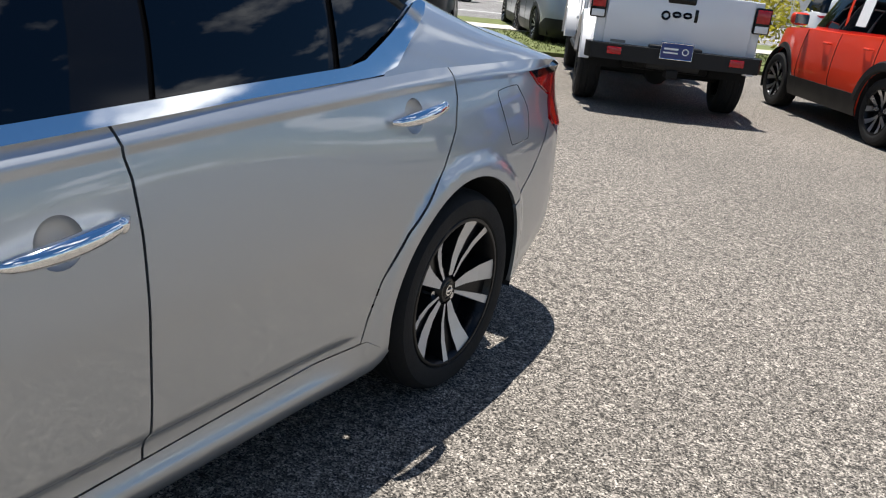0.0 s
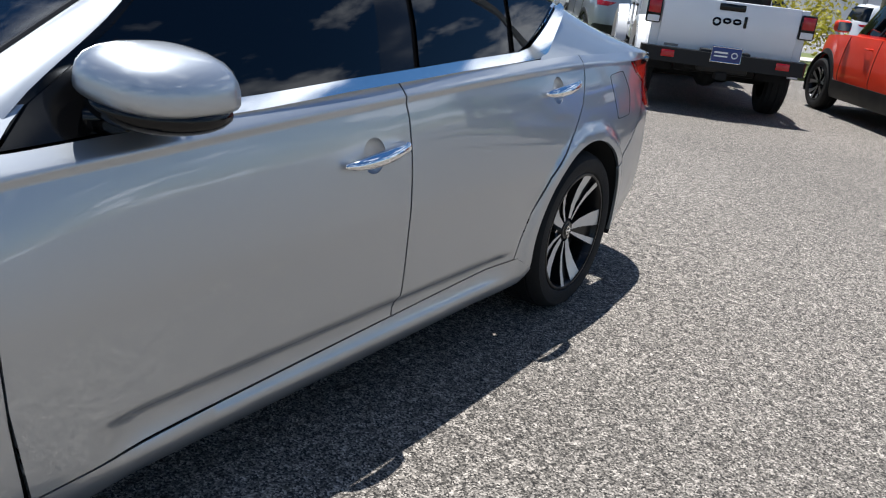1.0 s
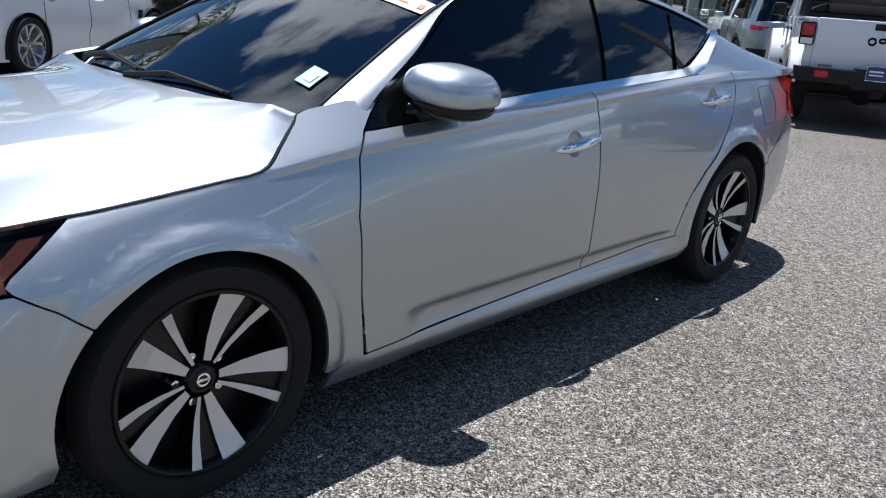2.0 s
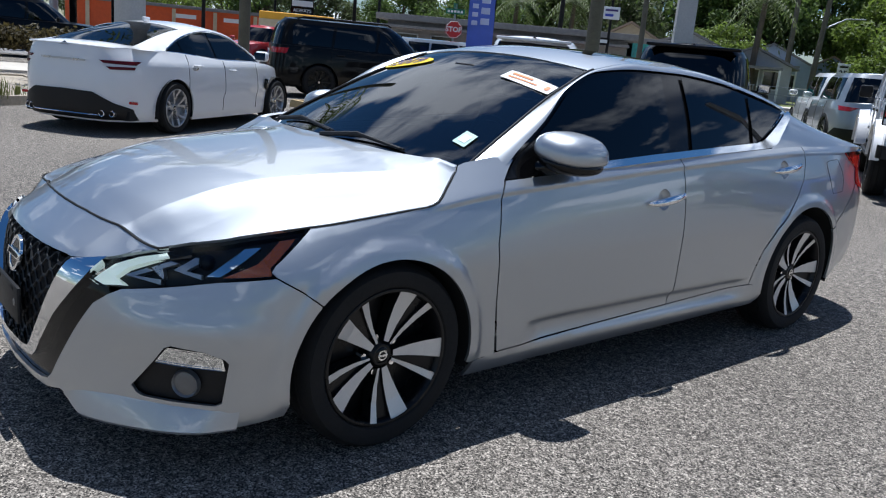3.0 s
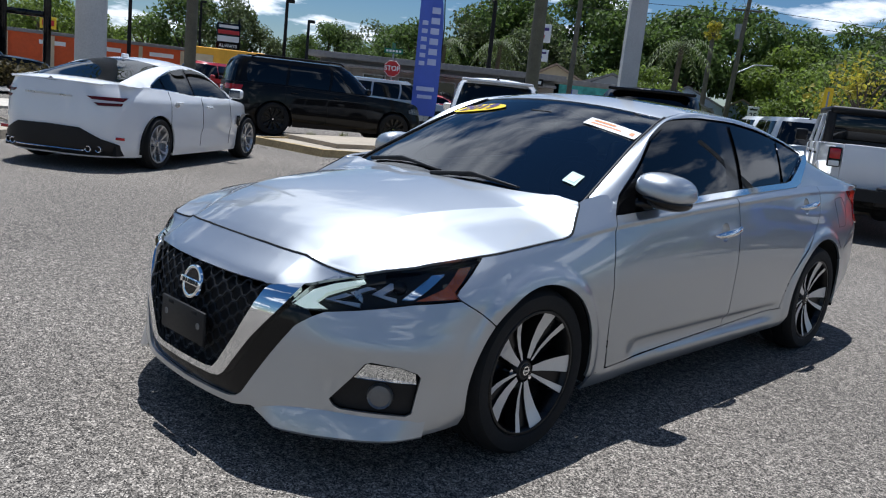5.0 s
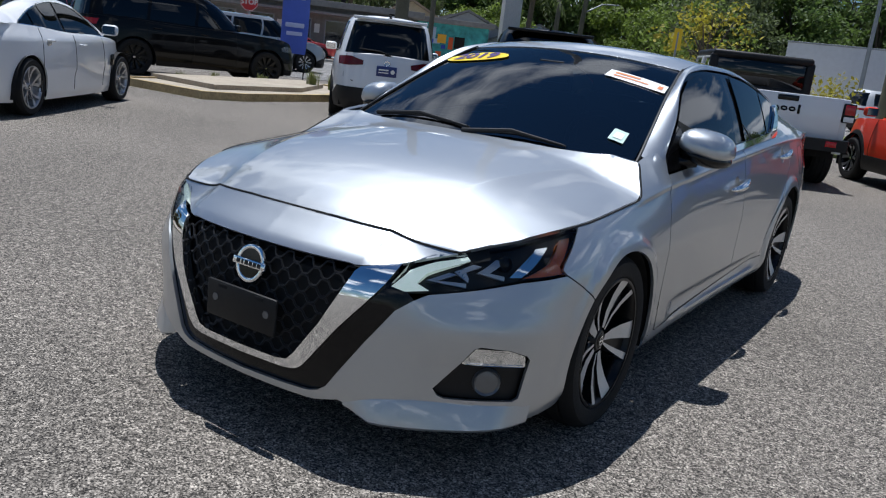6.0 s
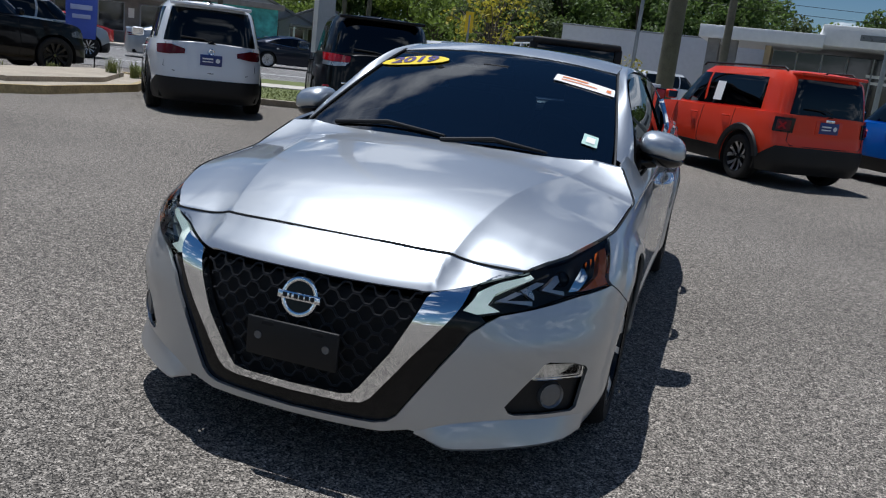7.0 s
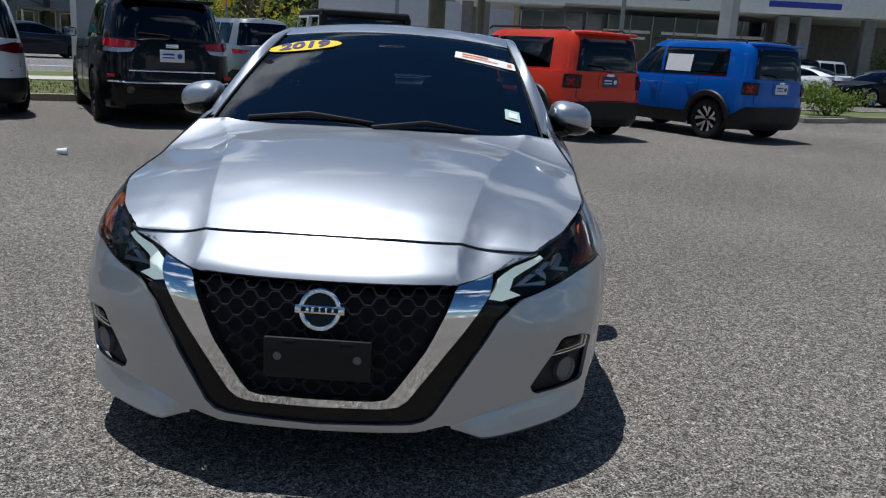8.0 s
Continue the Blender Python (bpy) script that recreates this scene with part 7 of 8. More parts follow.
# ---- foliage ----
def leaves(centres, radii, count, size, rng, flat=0.5):
    """Many small folded leaves scattered through clumps."""
    k = len(centres)
    pick = rng.integers(0, k, count)
    d = rng.normal(size=(count, 3))
    d /= np.linalg.norm(d, axis=1)[:, None]
    r = rng.random(count) ** 0.4
    p = np.array(centres)[pick] + d * r[:, None] * np.array(radii)[pick][:, None] * np.array([1, 1, 0.8])
    n = rng.normal(size=(count, 3)) + d * 0.8 + np.array([0, 0, flat])
    n /= np.linalg.norm(n, axis=1)[:, None]
    a = np.cross(n, rng.normal(size=(count, 3)))
    a /= np.linalg.norm(a, axis=1)[:, None]
    b = np.cross(n, a)
    s = size * (0.6 + 0.8 * rng.random(count))[:, None]
    v = np.stack((p - a * s, p - b * s * 0.55 + n * s * 0.15, p + a * s, p + b * s * 0.55 + n * s * 0.15), 1).reshape(-1, 3)
    return Geo(v, [(4 * i, 4 * i + 1, 4 * i + 2, 4 * i + 3) for i in range(count)])


def make_tree(label, seed, height, spread, leaf, size, count, clumps=34, bare=0.28, m=None):
    rng = np.random.default_rng(seed)
    tr = thing("tree", label, "tree", m)
    cs, rs, limbs = [], [], None
    for i in range(clumps):
        a, u = 2 * math.pi * rng.random(), rng.random()
        z = height * (bare + (0.94 - bare) * u)
        prof = math.sin(math.pi * min(1, 0.18 + 0.80 * u)) ** 0.7
        rad = spread * prof * (0.35 + 0.65 * rng.random() ** 0.6)
        cs.append((rad * math.cos(a), rad * math.sin(a), z))
        rs.append(spread * (0.20 + 0.17 * rng.random()))
        if i % 3 == 0:
            z0 = height * (0.16 + 0.3 * rng.random())
            g = tube([(0, 0, z0), (cs[-1][0] * 0.45, cs[-1][1] * 0.45, z0 + (z - z0) * 0.6), cs[-1]], [height * 0.014, height * 0.009, height * 0.003], 6)
            limbs = g if limbs is None else limbs + g
    trunk = tube([(0, 0, -0.1), (0.1, 0.05, height * 0.25), (-0.05, 0.1, height * 0.5), (0.0, 0, height * 0.8)], [height * 0.030, height * 0.024, height * 0.016, height * 0.006], 9)
    part("trunk", trunk + limbs, M_bark, tr)
    part("crown", leaves(cs, rs, count, size, rng), leaf, tr, flat=True)
    return tr


kinds = [make_tree("broad dark green oak across the street", 3, 11.0, 6.0, M_leaf, 0.215, 8200, m=pose(-45.6, 53.3, 0)),
         make_tree("tall green street tree", 5, 9.5, 4.6, M_leaf, 0.195, 6600, m=pose(-36.4, 60.1, 0)),
         make_tree("bright green broadleaf tree", 8, 8.0, 4.8, M_leaf2, 0.195, 6600, bare=0.15, m=pose(-91.0, 29.8, 0)),
         make_tree("dull olive tree with hanging moss", 11, 10.0, 5.4, M_leaf3, 0.20, 7400, bare=0.2, m=pose(-17.1, 63.1, 0))]
for o in kinds:
    tagged(o, group="trees along the horizon")
spots = [(-112, 22, 2, 0.75), (-100, 26, 1, 0.75), (-104, 33, 2, 0.95), (-96, 37, 2, 0.85), (-89, 40, 2, 0.8), (-85.4, 43, 1, 1.05), (-82, 46, 3, 1.0), (-83, 51, 3, 0.7), (-80, 55, 0, 0.62), (-77.7, 57, 0, 0.75), (-74, 61, 3, 0.85), (-66, 58, 1, 0.8), (-60, 52, 0, 0.72),
         (-52.8, 48, 1, 0.8), (-50.4, 52, 3, 0.9), (-47.6, 55.5, 1, 1.0), (-42.0, 58, 0, 1.05), (-40, 50, 3, 0.8), (-38.0, 64, 3, 1.0), (-33.5, 62.5, 0, 1.0), (-30.5, 66, 0, 0.98), (-27, 67, 1, 1.0), (-24.5, 62, 2, 0.9), (-22, 70, 0, 0.95), (-19.5, 66, 1, 0.95), (-14, 70, 0, 1.0), (-12, 64, 1, 1.0), (-9, 67, 3, 1.0), (-6, 62, 0, 0.85), (-3, 68, 1, 1.0),
         (0.5, 66, 0, 0.85), (3.5, 70, 3, 0.9), (9, 72, 2, 0.9), (14, 66, 0, 0.8), (20, 70, 1, 0.8), (27, 72, 3, 0.8), (31, 68, 0, 0.7), (36, 70, 2, 0.8), (42, 68, 0, 0.8), (-118, 10, 0, 0.8), (-120, 0, 3, 0.9),
         (-28, 47, 2, 0.55), (-19, 52, 2, 0.6), (-15, 56, 3, 0.7), (-34, 52, 2, 0.6)]
rt = random.Random(7)
for x, y, k, s in spots:
    copy_thing(kinds[k], Matrix.Translation((x, y, 0)) @ pose(0, 0, 0, 0, 0, rt.uniform(0, 360)) @ Matrix.Diagonal((s * rt.uniform(0.9, 1.12), s * rt.uniform(0.9, 1.12), s * rt.uniform(0.95, 1.1), 1)))
make_tree("small tree with brownish leaves over the hedge", 21, 4.6, 2.0, M_hedge, 0.10, 3600, bare=0.2, m=pose(-17.6, -0.9, 0))
make_tree("spindly tree with yellow leaves behind the row", 23, 5.0, 2.4, M_yleaf, 0.11, 900, bare=0.25, m=pose(-9.4, 33.5, 0))
make_tree("half-bare tree with pale green leaves", 27, 6.0, 3.0, M_leaf2, 0.12, 1300, bare=0.3, m=pose(-12.4, 42.0, 0))


def shrub(label, seed, x, y, w, h, leaf, size, count, name="shrub"):
    rng = np.random.default_rng(seed)
    ob = thing(name, label, "shrub", pose(x, y, 0.0))
    cs = [(w * 0.5 * (rng.random() - 0.5) * 1.6, w * 0.5 * (rng.random() - 0.5) * 1.6, h * (0.25 + 0.55 * rng.random())) for _ in range(14)]
    stems = None
    for c in cs[:8]:
        g = tube([(0.05 * c[0], 0.05 * c[1], -0.02), (c[0] * 0.6, c[1] * 0.6, c[2] * 0.6), c], [0.02, 0.014, 0.006], 5)
        stems = g if stems is None else stems + g
    part("stems", stems, M_bark, ob)
    part("foliage", leaves(cs, [0.24 * min(w, 2 * h)] * len(cs), count, size, rng), leaf, ob, flat=True)
    return ob


shrub("yellow-green shrub on the kerb", 31, 10.2, 17.9, 1.5, 1.0, M_leaf2, 0.05, 1500)
shrub("yellow-leaved shrub behind the pickup", 32, -2.6, 19.3, 2.6, 2.1, M_yleaf, 0.06, 1700)
shrub("green shrub behind the pickup", 33, -4.4, 19.4, 2.4, 2.3, M_leaf2, 0.06, 1700)
shrub("green shrub by the grass strip", 34, -6.6, 20.4, 2.2, 1.9, M_leaf, 0.06, 1500)
shrub("flowering white and green shrub by the showroom", 35, 3.4, 31.0, 2.6, 1.9, M_leaf2, 0.07, 1500)
shrub("green shrub beside the showroom", 36, 23.0, 40.0, 3.2, 2.6, M_leaf2, 0.09, 1500)
shrub("green shrub by the long building", 38, -26.5, 16.2, 1.2, 1.6, M_leaf2, 0.06, 900)
rngh = np.random.default_rng(41)
hc = [(-22.6 + 1.3 * t + rngh.normal() * 0.25, -5 + 10.5 * t, 0.35 + 0.5 * rngh.random()) for t in np.linspace(0, 1, 60)]
hedge = thing("hedge", "low brownish-green clipped hedge beside the path", "hedge", g=leaves(hc, [0.42] * 60, 9000, 0.07, rngh), material=M_hedge, flat=True)


def tuft(x, y, h, n, seed, z=0.1, spread=0.14):
    rng = np.random.default_rng(seed)
    v, f = [], []
    for i in range(n):
        a, r, q = rng.random() * 6.28, rng.random() * spread, rng.random() * 6.28
        bx, by, hh, ln = r * math.cos(a), r * math.sin(a), h * (0.5 + 0.6 * rng.random()), 0.35 * h
        dx, dy = math.cos(q), math.sin(q)
        k = len(v)
        v += [(bx - dy * 0.006, by + dx * 0.006, 0), (bx + dy * 0.006, by - dx * 0.006, 0), (bx + dx * ln * 0.4 + dy * 0.005, by + dy * ln * 0.4 - dx * 0.005, hh * 0.65), (bx + dx * ln * 0.4 - dy * 0.005, by + dy * ln * 0.4 + dx * 0.005, hh * 0.65), (bx + dx * ln, by + dy * ln, hh)]
        f += [(k, k + 1, k + 2, k + 3), (k + 3, k + 2, k + 4)]
    return tagged(thing("grass_tuft", "tuft of long yellow-green grass", "grass", pose(x, y, z), g=Geo(v, f), material=M_blade, flat=True), group="grass tufts")


for i, (x, y, h, n) in enumerate([(-10.6, -0.2, 0.32, 60), (-10.9, 0.1, 0.22, 40), (-10.5, -1.2, 0.25, 40), (-11.2, 10.0, 0.45, 120), (-11.0, 10.5, 0.40, 100), (-12.4, 9.6, 0.2, 60), (-12.3, 7.2, 0.18, 50), (-12.4, 8.2, 0.2, 60)]):
    tuft(x, y, h, n, 60 + i)
# grass of the verge near the row, too fine to count
rg = np.random.default_rng(50)
uu, nn_ = rg.uniform(0.5, 14, 9000), rg.uniform(12.3, 16.8, 9000)
base = np.outer(uu, np.array(U)) + np.outer(nn_, np.array(N)) + np.array([0, 0, 0.065])
q = rg.uniform(0, 6.28, 9000)
dv = np.stack((np.cos(q), np.sin(q), 0 * q), 1) * 0.012
tip = base + np.stack((rg.normal(size=9000) * 0.03, rg.normal(size=9000) * 0.03, 0.025 + 0.04 * rg.random(9000)), 1)
gv = np.stack((base - dv, base + dv, tip), 1).reshape(-1, 3)
thing("verge_grass", "short green grass blades on the verge", "grass", kind="stuff", g=Geo(gv, [(3 * i, 3 * i + 1, 3 * i + 2) for i in range(9000)]), material=M_blade, flat=True)


def palm(x, y, h, seed, label="tall palm with drooping fronds", dead=0.3):
    rng = np.random.default_rng(seed)
    ob = thing("palm_tree", label, "palm", pose(x, y, 0))
    part("trunk", tube([(0, 0, -0.1), (0.1, 0, h * 0.5), (0.2, 0.1, h)], [0.24, 0.18, 0.16], 10), M_bark, ob)
    for i in range(22):
        a, up = 2 * math.pi * i / 22 + rng.random() * 0.2, rng.uniform(-0.5, 1.0)
        ln = rng.uniform(1.8, 2.6)
        v, f, last = [], [], None
        for t in np.linspace(0, 1, 13):
            r = ln * t * (0.9 if up > 0 else 0.65)
            z = h + ln * (up * t - (0.9 + 0.3 * up) * t * t)
            c, s = math.cos(a), math.sin(a)
            p = np.array([0.2 + r * c, 0.1 + r * s, z])
            if t > 0.08:
                for sg in (1, -1):
                    w = 0.55 * math.sin(math.pi * min(1, t * 0.9 + 0.1)) + 0.1
                    tipp = p + np.array([-s * sg * w + c * 0.2, c * sg * w + s * 0.2, -0.28 - 0.2 * rng.random()])
                    k = len(v)
                    v += [tuple(p), tuple(p + np.array([c * 0.09, s * 0.09, -0.02])), tuple(tipp)]
                    f.append((k, k + 1, k + 2))
        part("frond", Geo(v, f), M_palm, ob, flat=True)
    return ob


palm(-24.4, 44.0, 6.2, 71)
palm(-14.2, 2.975, 7.0, 76, "palm behind the concrete sign column")
palm(-40.0, 44.5, 6.0, 72, "distant palm above the rooftops")
palm(-43.5, 42.0, 5.6, 73, "distant palm above the rooftops")
palm(-17.5, 63.0, 10.2, 74, "distant palm above the trees")


# ---- poles, wires and signs ----
def post(name, label, x, y, h, r0, r1, material, lean=(0, 0), square=False, z0=-0.1):
    p = [(0, 0, z0), (lean[0] * 0.5, lean[1] * 0.5, h * 0.5), (lean[0], lean[1], h)]
    g = tube(p, [r0, (r0 + r1) / 2, r1], 4 if square else 12)
    ob = thing(name, label, "pole", pose(x, y, 0, 0, 0, 42 + (45 if square else 0)), g=g, material=material)
    return ob


pc = post("concrete_pole", "square grey concrete utility pole beside the row", -7.11, 11.54, 13, 0.27, 0.19, M_poleconc, square=True)
part("conduit", tube([(0.25, 0.0, 0.0), (0.235, 0.0, 6.0)], 0.035, 8), M_steel, pc)
part("cable_box", box(0.0, -0.22, 4.4, 0.18, 0.10, 0.9, 0.02), M_steel, pc)
post("concrete_pole", "square concrete pole near the blue SUV", 8.2, 21.4, 12, 0.30, 0.22, M_poleconc, square=True)
post("concrete_column", "thick round concrete sign column", -12.75, 2.45, 6.2, 0.28, 0.25, M_poleconc)
post("wooden_pole", "weathered wooden utility pole", -14.54, 17.53, 11, 0.23, 0.18, M_wood)
post("wooden_pole", "thick greenish wooden utility pole", -0.78, 23.57, 11, 0.30, 0.25, M_wood)
post("wooden_pole", "weathered wooden utility pole beside the street", -19.8, 8.2, 11, 0.17, 0.15, M_wood)
post("wooden_pole", "slim wooden pole by the strip of shops", -20.9, 28.3, 9.5, 0.13, 0.10, M_wood)
post("lamp_post", "dark lamp post in front of the showroom", 0.8, 35.5, 8, 0.20, 0.16, M_wood)
post("lamp_post", "grey lamp post by the white wall", -3.15, 35.3, 5.6, 0.10, 0.08, M_steel)
post("lamp_post", "slim grey post in front of the showroom", 6.6, 30.5, 7, 0.10, 0.08, M_steel)
for x, y, h in ((-46.7, 29.7, 6.8), (-53.9, 36.8, 6.3), (-52.0, 21.0, 6.6), (-70, 36.0, 7.8)):
    lp = post("lamp_post", "dark car-park lamp post", x, y, h, 0.14, 0.11, M_dark)
    part("lamp_head", box(0.25, 0, h - 0.1, 0.5, 0.25, 0.25, 0.04), M_dark, lp)
sl = post("street_lamp", "dark street lamp with a long arm", -33.9, 36.9, 7.8, 0.17, 0.12, M_dark)
part("arm", tube([(0, 0, 7.6), (-0.7, 0.5, 8.2), (-1.9, 1.2, 8.4)], 0.06, 8), M_dark, sl)
part("lamp_head", box(-2.1, 1.3, 8.38, 0.7, 0.3, 0.14, 0.04), M_steel, sl)
up = post("utility_pole", "tall wooden utility pole with a crossarm", -23.6, 50.1, 10, 0.20, 0.14, M_wood, lean=(0.5, 0.2))
part("crossarm", box(0.45, 0.2, 9.2, 2.0, 0.12, 0.14, 0.02), M_wood, up)
part("transformer", tube([(0.2, 0.45, 7.3), (0.2, 0.45, 8.3)], 0.28, 12), M_steel, up)
part("lamp_arm", tube([(0.3, 0.1, 5.0), (1.6, 0.4, 5.7), (2.9, 0.7, 5.8)], 0.05, 8), M_steel, up)
u2 = post("utility_pole", "leaning wooden utility pole overgrown at its top", -25.0, 49.4, 7.6, 0.19, 0.15, M_wood)
part("creeper", leaves([(0, 0, 7.4), (0.1, 0.1, 8.0)], [0.6, 0.5], 260, 0.14, np.random.default_rng(4)), M_yleaf, u2, flat=True)


def wire(label, a, b, sag, r=0.018):
    pts = [tuple(Vector(a).lerp(Vector(b), t) - Vector((0, 0, sag * 4 * t * (1 - t)))) for t in np.linspace(0, 1, 25)]
    return tagged(thing("overhead_wire", label, "wire", g=tube(pts, r, 5), material=M_dark), group="overhead wires")


for du, z in ((0.0, 8.6), (0.6, 8.0)):
    wire("black overhead wire along the street", lot(-110, 44 + du, z + 1), lot(-10, 44 + du, z), 0.8)
    wire("black overhead wire along the street", lot(-10, 44 + du, z), (-23.2, 50.3, 9.2 - du), 0.5)
    wire("black overhead wire towards the houses", (-23.2, 50.3, 9.3 - du), (14, 62, 7.6 - du), 0.7)
wire("thin black overhead wire", (-7.11, 11.54, 11.5), (-14.54, 17.53, 10.6), 0.3, 0.012)
wire("thin black overhead wire", (-7.11, 11.54, 11.0), (-23.2, 50.3, 8.9), 0.6, 0.012)


def facing(x, y, z, dx, dy):
    """The pose of a flat sign whose face looks along (dx, dy)."""
    return pose(x, y, z, 0, 0, math.degrees(math.atan2(dy, dx)) + 90)


# stop sign with street-name blades
st = thing("stop_sign", "red stop sign on a thin post with green street blades above", "road sign", facing(-22.9, 18.8, 0, 25, -22.6))
part("post", tube([(0, 0.03, 0), (0, 0.03, 3.2)], 0.035, 8), M_steel, st)
oc = lambda r: [(r * math.cos(radians(22.5 + 45 * i)), 0, 2.25 + r * math.sin(radians(22.5 + 45 * i))) for i in range(8)]
part("sign_face", Geo([(x, -0.005, z) for x, _, z in oc(0.36)] + [(x, 0.005, z) for x, _, z in oc(0.36)], [tuple(range(8)), tuple(range(15, 7, -1))] + [(i, i + 8, (i + 1) % 8 + 8, (i + 1) % 8) for i in range(8)]), M_signred, st, flat=True)
part("border", tube([(x, -0.008, z) for x, _, z in oc(0.335)], 0.010, 4, closed=True), M_white, st)
part("letters", lettering("STOP", 0.27, 0.003, 0.006).moved(Matrix.Translation((0, -0.012, 2.25)) @ UPRIGHT), M_white, st, flat=True)
part("street_blade", box(0.0, 0, 2.95, 0.75, 0.012, 0.20), M_signgreen, st)
part("street_blade", box(0, 0, 0, 0.75, 0.012, 0.20).moved(pose(0, 0, 3.17, 0, 0, 80)), M_signgreen, st)
for zz in (2.95,):
    for k in range(5):
        part("blade_bar", box(-0.26 + 0.13 * k, -0.009, zz, 0.09, 0.004, 0.09), M_white, st)
# feather flag
ff = thing("feather_flag", "tall blue feather flag with pale lettering, on a pole", "flag", facing(-14.26, 12.39, 0, 16.0, -15.5))
edge_f = spline([(0.75, 0.68), (1.6, 0.72), (3.0, 0.70), (3.9, 0.62), (4.5, 0.42), (4.75, 0.08)])
rows = [[(-0.30 + float(edge_f(z)) * t, 0.05 * math.sin(3 * t + z * 1.2), z) for t in np.linspace(0, 1, 8)] for z in np.linspace(0.75, 4.75, 24)]
part("cloth", grid(rows), M_flag, ff)
part("pole", tube([(0.36, 0, 0.0), (0.40, 0, 1.5), (0.42, 0, 3.2), (0.34, 0, 4.2), (0.10, 0, 4.7), (-0.28, 0, 4.82)], 0.018, 6), M_dark, ff)
for k in range(6):
    part("print_bar", box(0.16, -0.055, 3.65 - 0.28 * k, 0.24, 0.006, 0.17, 0.002), M_flagtext, ff)
for k in range(6):
    part("print_bar", box(-0.12, -0.055, 3.30 - 0.22 * k, 0.16, 0.006, 0.12, 0.002), M_flagtext, ff)
part("print_bar", box(0.05, -0.055, 1.50, 0.50, 0.006, 0.12, 0.002), M_flagtext, ff)
part("print_bar", box(0.05, -0.055, 1.28, 0.42, 0.006, 0.10, 0.002), M_flagtext, ff)
# black sign frame, pawn sign, pylon, lollipop signs
sf = thing("sign_frame", "tall black steel sign frame", "sign", facing(-30.0, 7.1, 0, 33, -10))
for sx in (-0.72, 0.72):
    part("post", box(sx, 0, 3.6, 0.26, 0.26, 7.4, 0.02), M_gloss, sf)
for z in (2.75, 4.2):
    part("rail", box(0, 0, z, 1.3, 0.2, 0.22, 0.02), M_gloss, sf)
post("steel_column", "grey steel sign column", -31.4, 5.4, 8, 0.30, 0.30, M_steel)
ps = thing("pawn_sign", "blue shop sign with white letters on a grey pole", "sign", facing(-69.2, 15.9, 0, 72, -19))
part("post", tube([(0.1, 0.2, 0), (0.1, 0.2, 6.5)], 0.35, 10), M_steel, ps)
part("panel", box(0, 0, 4.0, 2.3, 0.25, 1.7, 0.05), M_signblue, ps)
part("letters", lettering("PAWN", 0.72, 0.01, 0.012).moved(Matrix.Translation((0, -0.15, 4.4)) @ UPRIGHT), M_white, ps, flat=True)
part("bar", box(0.55, -0.14, 3.55, 0.8, 0.02, 0.45), M_white, ps)
ys = thing("yellow_sign", "small yellow shop sign", "sign", facing(-62, 19.4, 0, 65, -23))
part("post", tube([(0, 0.1, 0), (0, 0.1, 3.2)], 0.08, 8), M_steel, ys)
part("panel", box(0, 0, 3.6, 1.1, 0.12, 0.85, 0.03), M_signyellow, ys)
part("bar", box(0, -0.07, 3.6, 0.8, 0.02, 0.4), M_signred, ys)
py = thing("pylon_sign", "dark roadside message sign on a post", "sign", facing(-65.9, 36.6, 0, 69, -40))
part("post", tube([(0.9, 0.1, 0), (0.9, 0.1, 6.3)], 0.10, 8), M_dark, py)
part("panel", box(0, 0, 4.7, 2.1, 0.2, 2.3, 0.04), M_gloss, py)
part("panel_lower", box(0, -0.11, 4.45, 1.9, 0.03, 0.5), M_white, py)
part("panel_red", box(0, -0.11, 5.05, 1.9, 0.03, 0.35), M_signred, py)
part("bar", box(0, -0.11, 5.55, 1.7, 0.03, 0.25), M_white, py)
part("letters", lettering("ALWAYS", 0.42, 0.01, 0.006).moved(Matrix.Translation((0, -0.12, 3.82)) @ UPRIGHT), M_white, py, flat=True)
ls = thing("shop_sign", "pair of white shop panels on a post", "sign", facing(-25.2, 31.2, 0, 28, -35))
part("post", tube([(0, 0.1, 0), (0, 0.1, 5.6)], 0.07, 8), M_dark, ls)
for z, h in ((5.2, 0.95), (4.05, 0.62)):
    pn = part("panel", box(0, 0, z, 0.85, 0.1, h, 0.02), M_white, ls)
    part("bar", box(0, -0.06, z + h * 0.22, 0.62, 0.012, h * 0.16), M_purple, pn)
    part("bar", box(-0.1, -0.06, z - h * 0.18, 0.42, 0.012, h * 0.2), M_signred if z > 5 else M_signblue, pn)
s25 = thing("speed_sign", "white speed limit sign reading 25", "road sign", facing(-21.9, 50.8, 0, 25, -54))
part("post", tube([(0, 0.05, 0), (0, 0.05, 2.9)], 0.04, 8), M_steel, s25)
part("sign_face", box(0, 0, 2.45, 0.75, 0.02, 0.95, 0.01), M_white, s25)
part("letters", lettering("25", 0.5, 0.004, 0.01).moved(Matrix.Translation((0, -0.018, 2.3)) @ UPRIGHT), M_dark, s25, flat=True)
part("bar", box(0, -0.014, 2.72, 0.5, 0.006, 0.12), M_dark, s25)
ow = thing("small_street_sign", "small black and white arrow sign on a post", "road sign", facing(-18.2, 22.2, 0, 20, -26))
part("post", tube([(0, 0.03, 0), (0, 0.03, 2.6)], 0.03, 8), M_steel, ow)
part("sign_face", box(0, 0, 2.3, 0.75, 0.012, 0.28), M_dark, ow)
part("arrow", box(0, -0.009, 2.3, 0.6, 0.006, 0.12), M_white, ow)
yp = thing("yellow_marker", "yellow road sign seen beyond the row", "road sign", facing(-10.0, 31.0, 0, 12, -35))
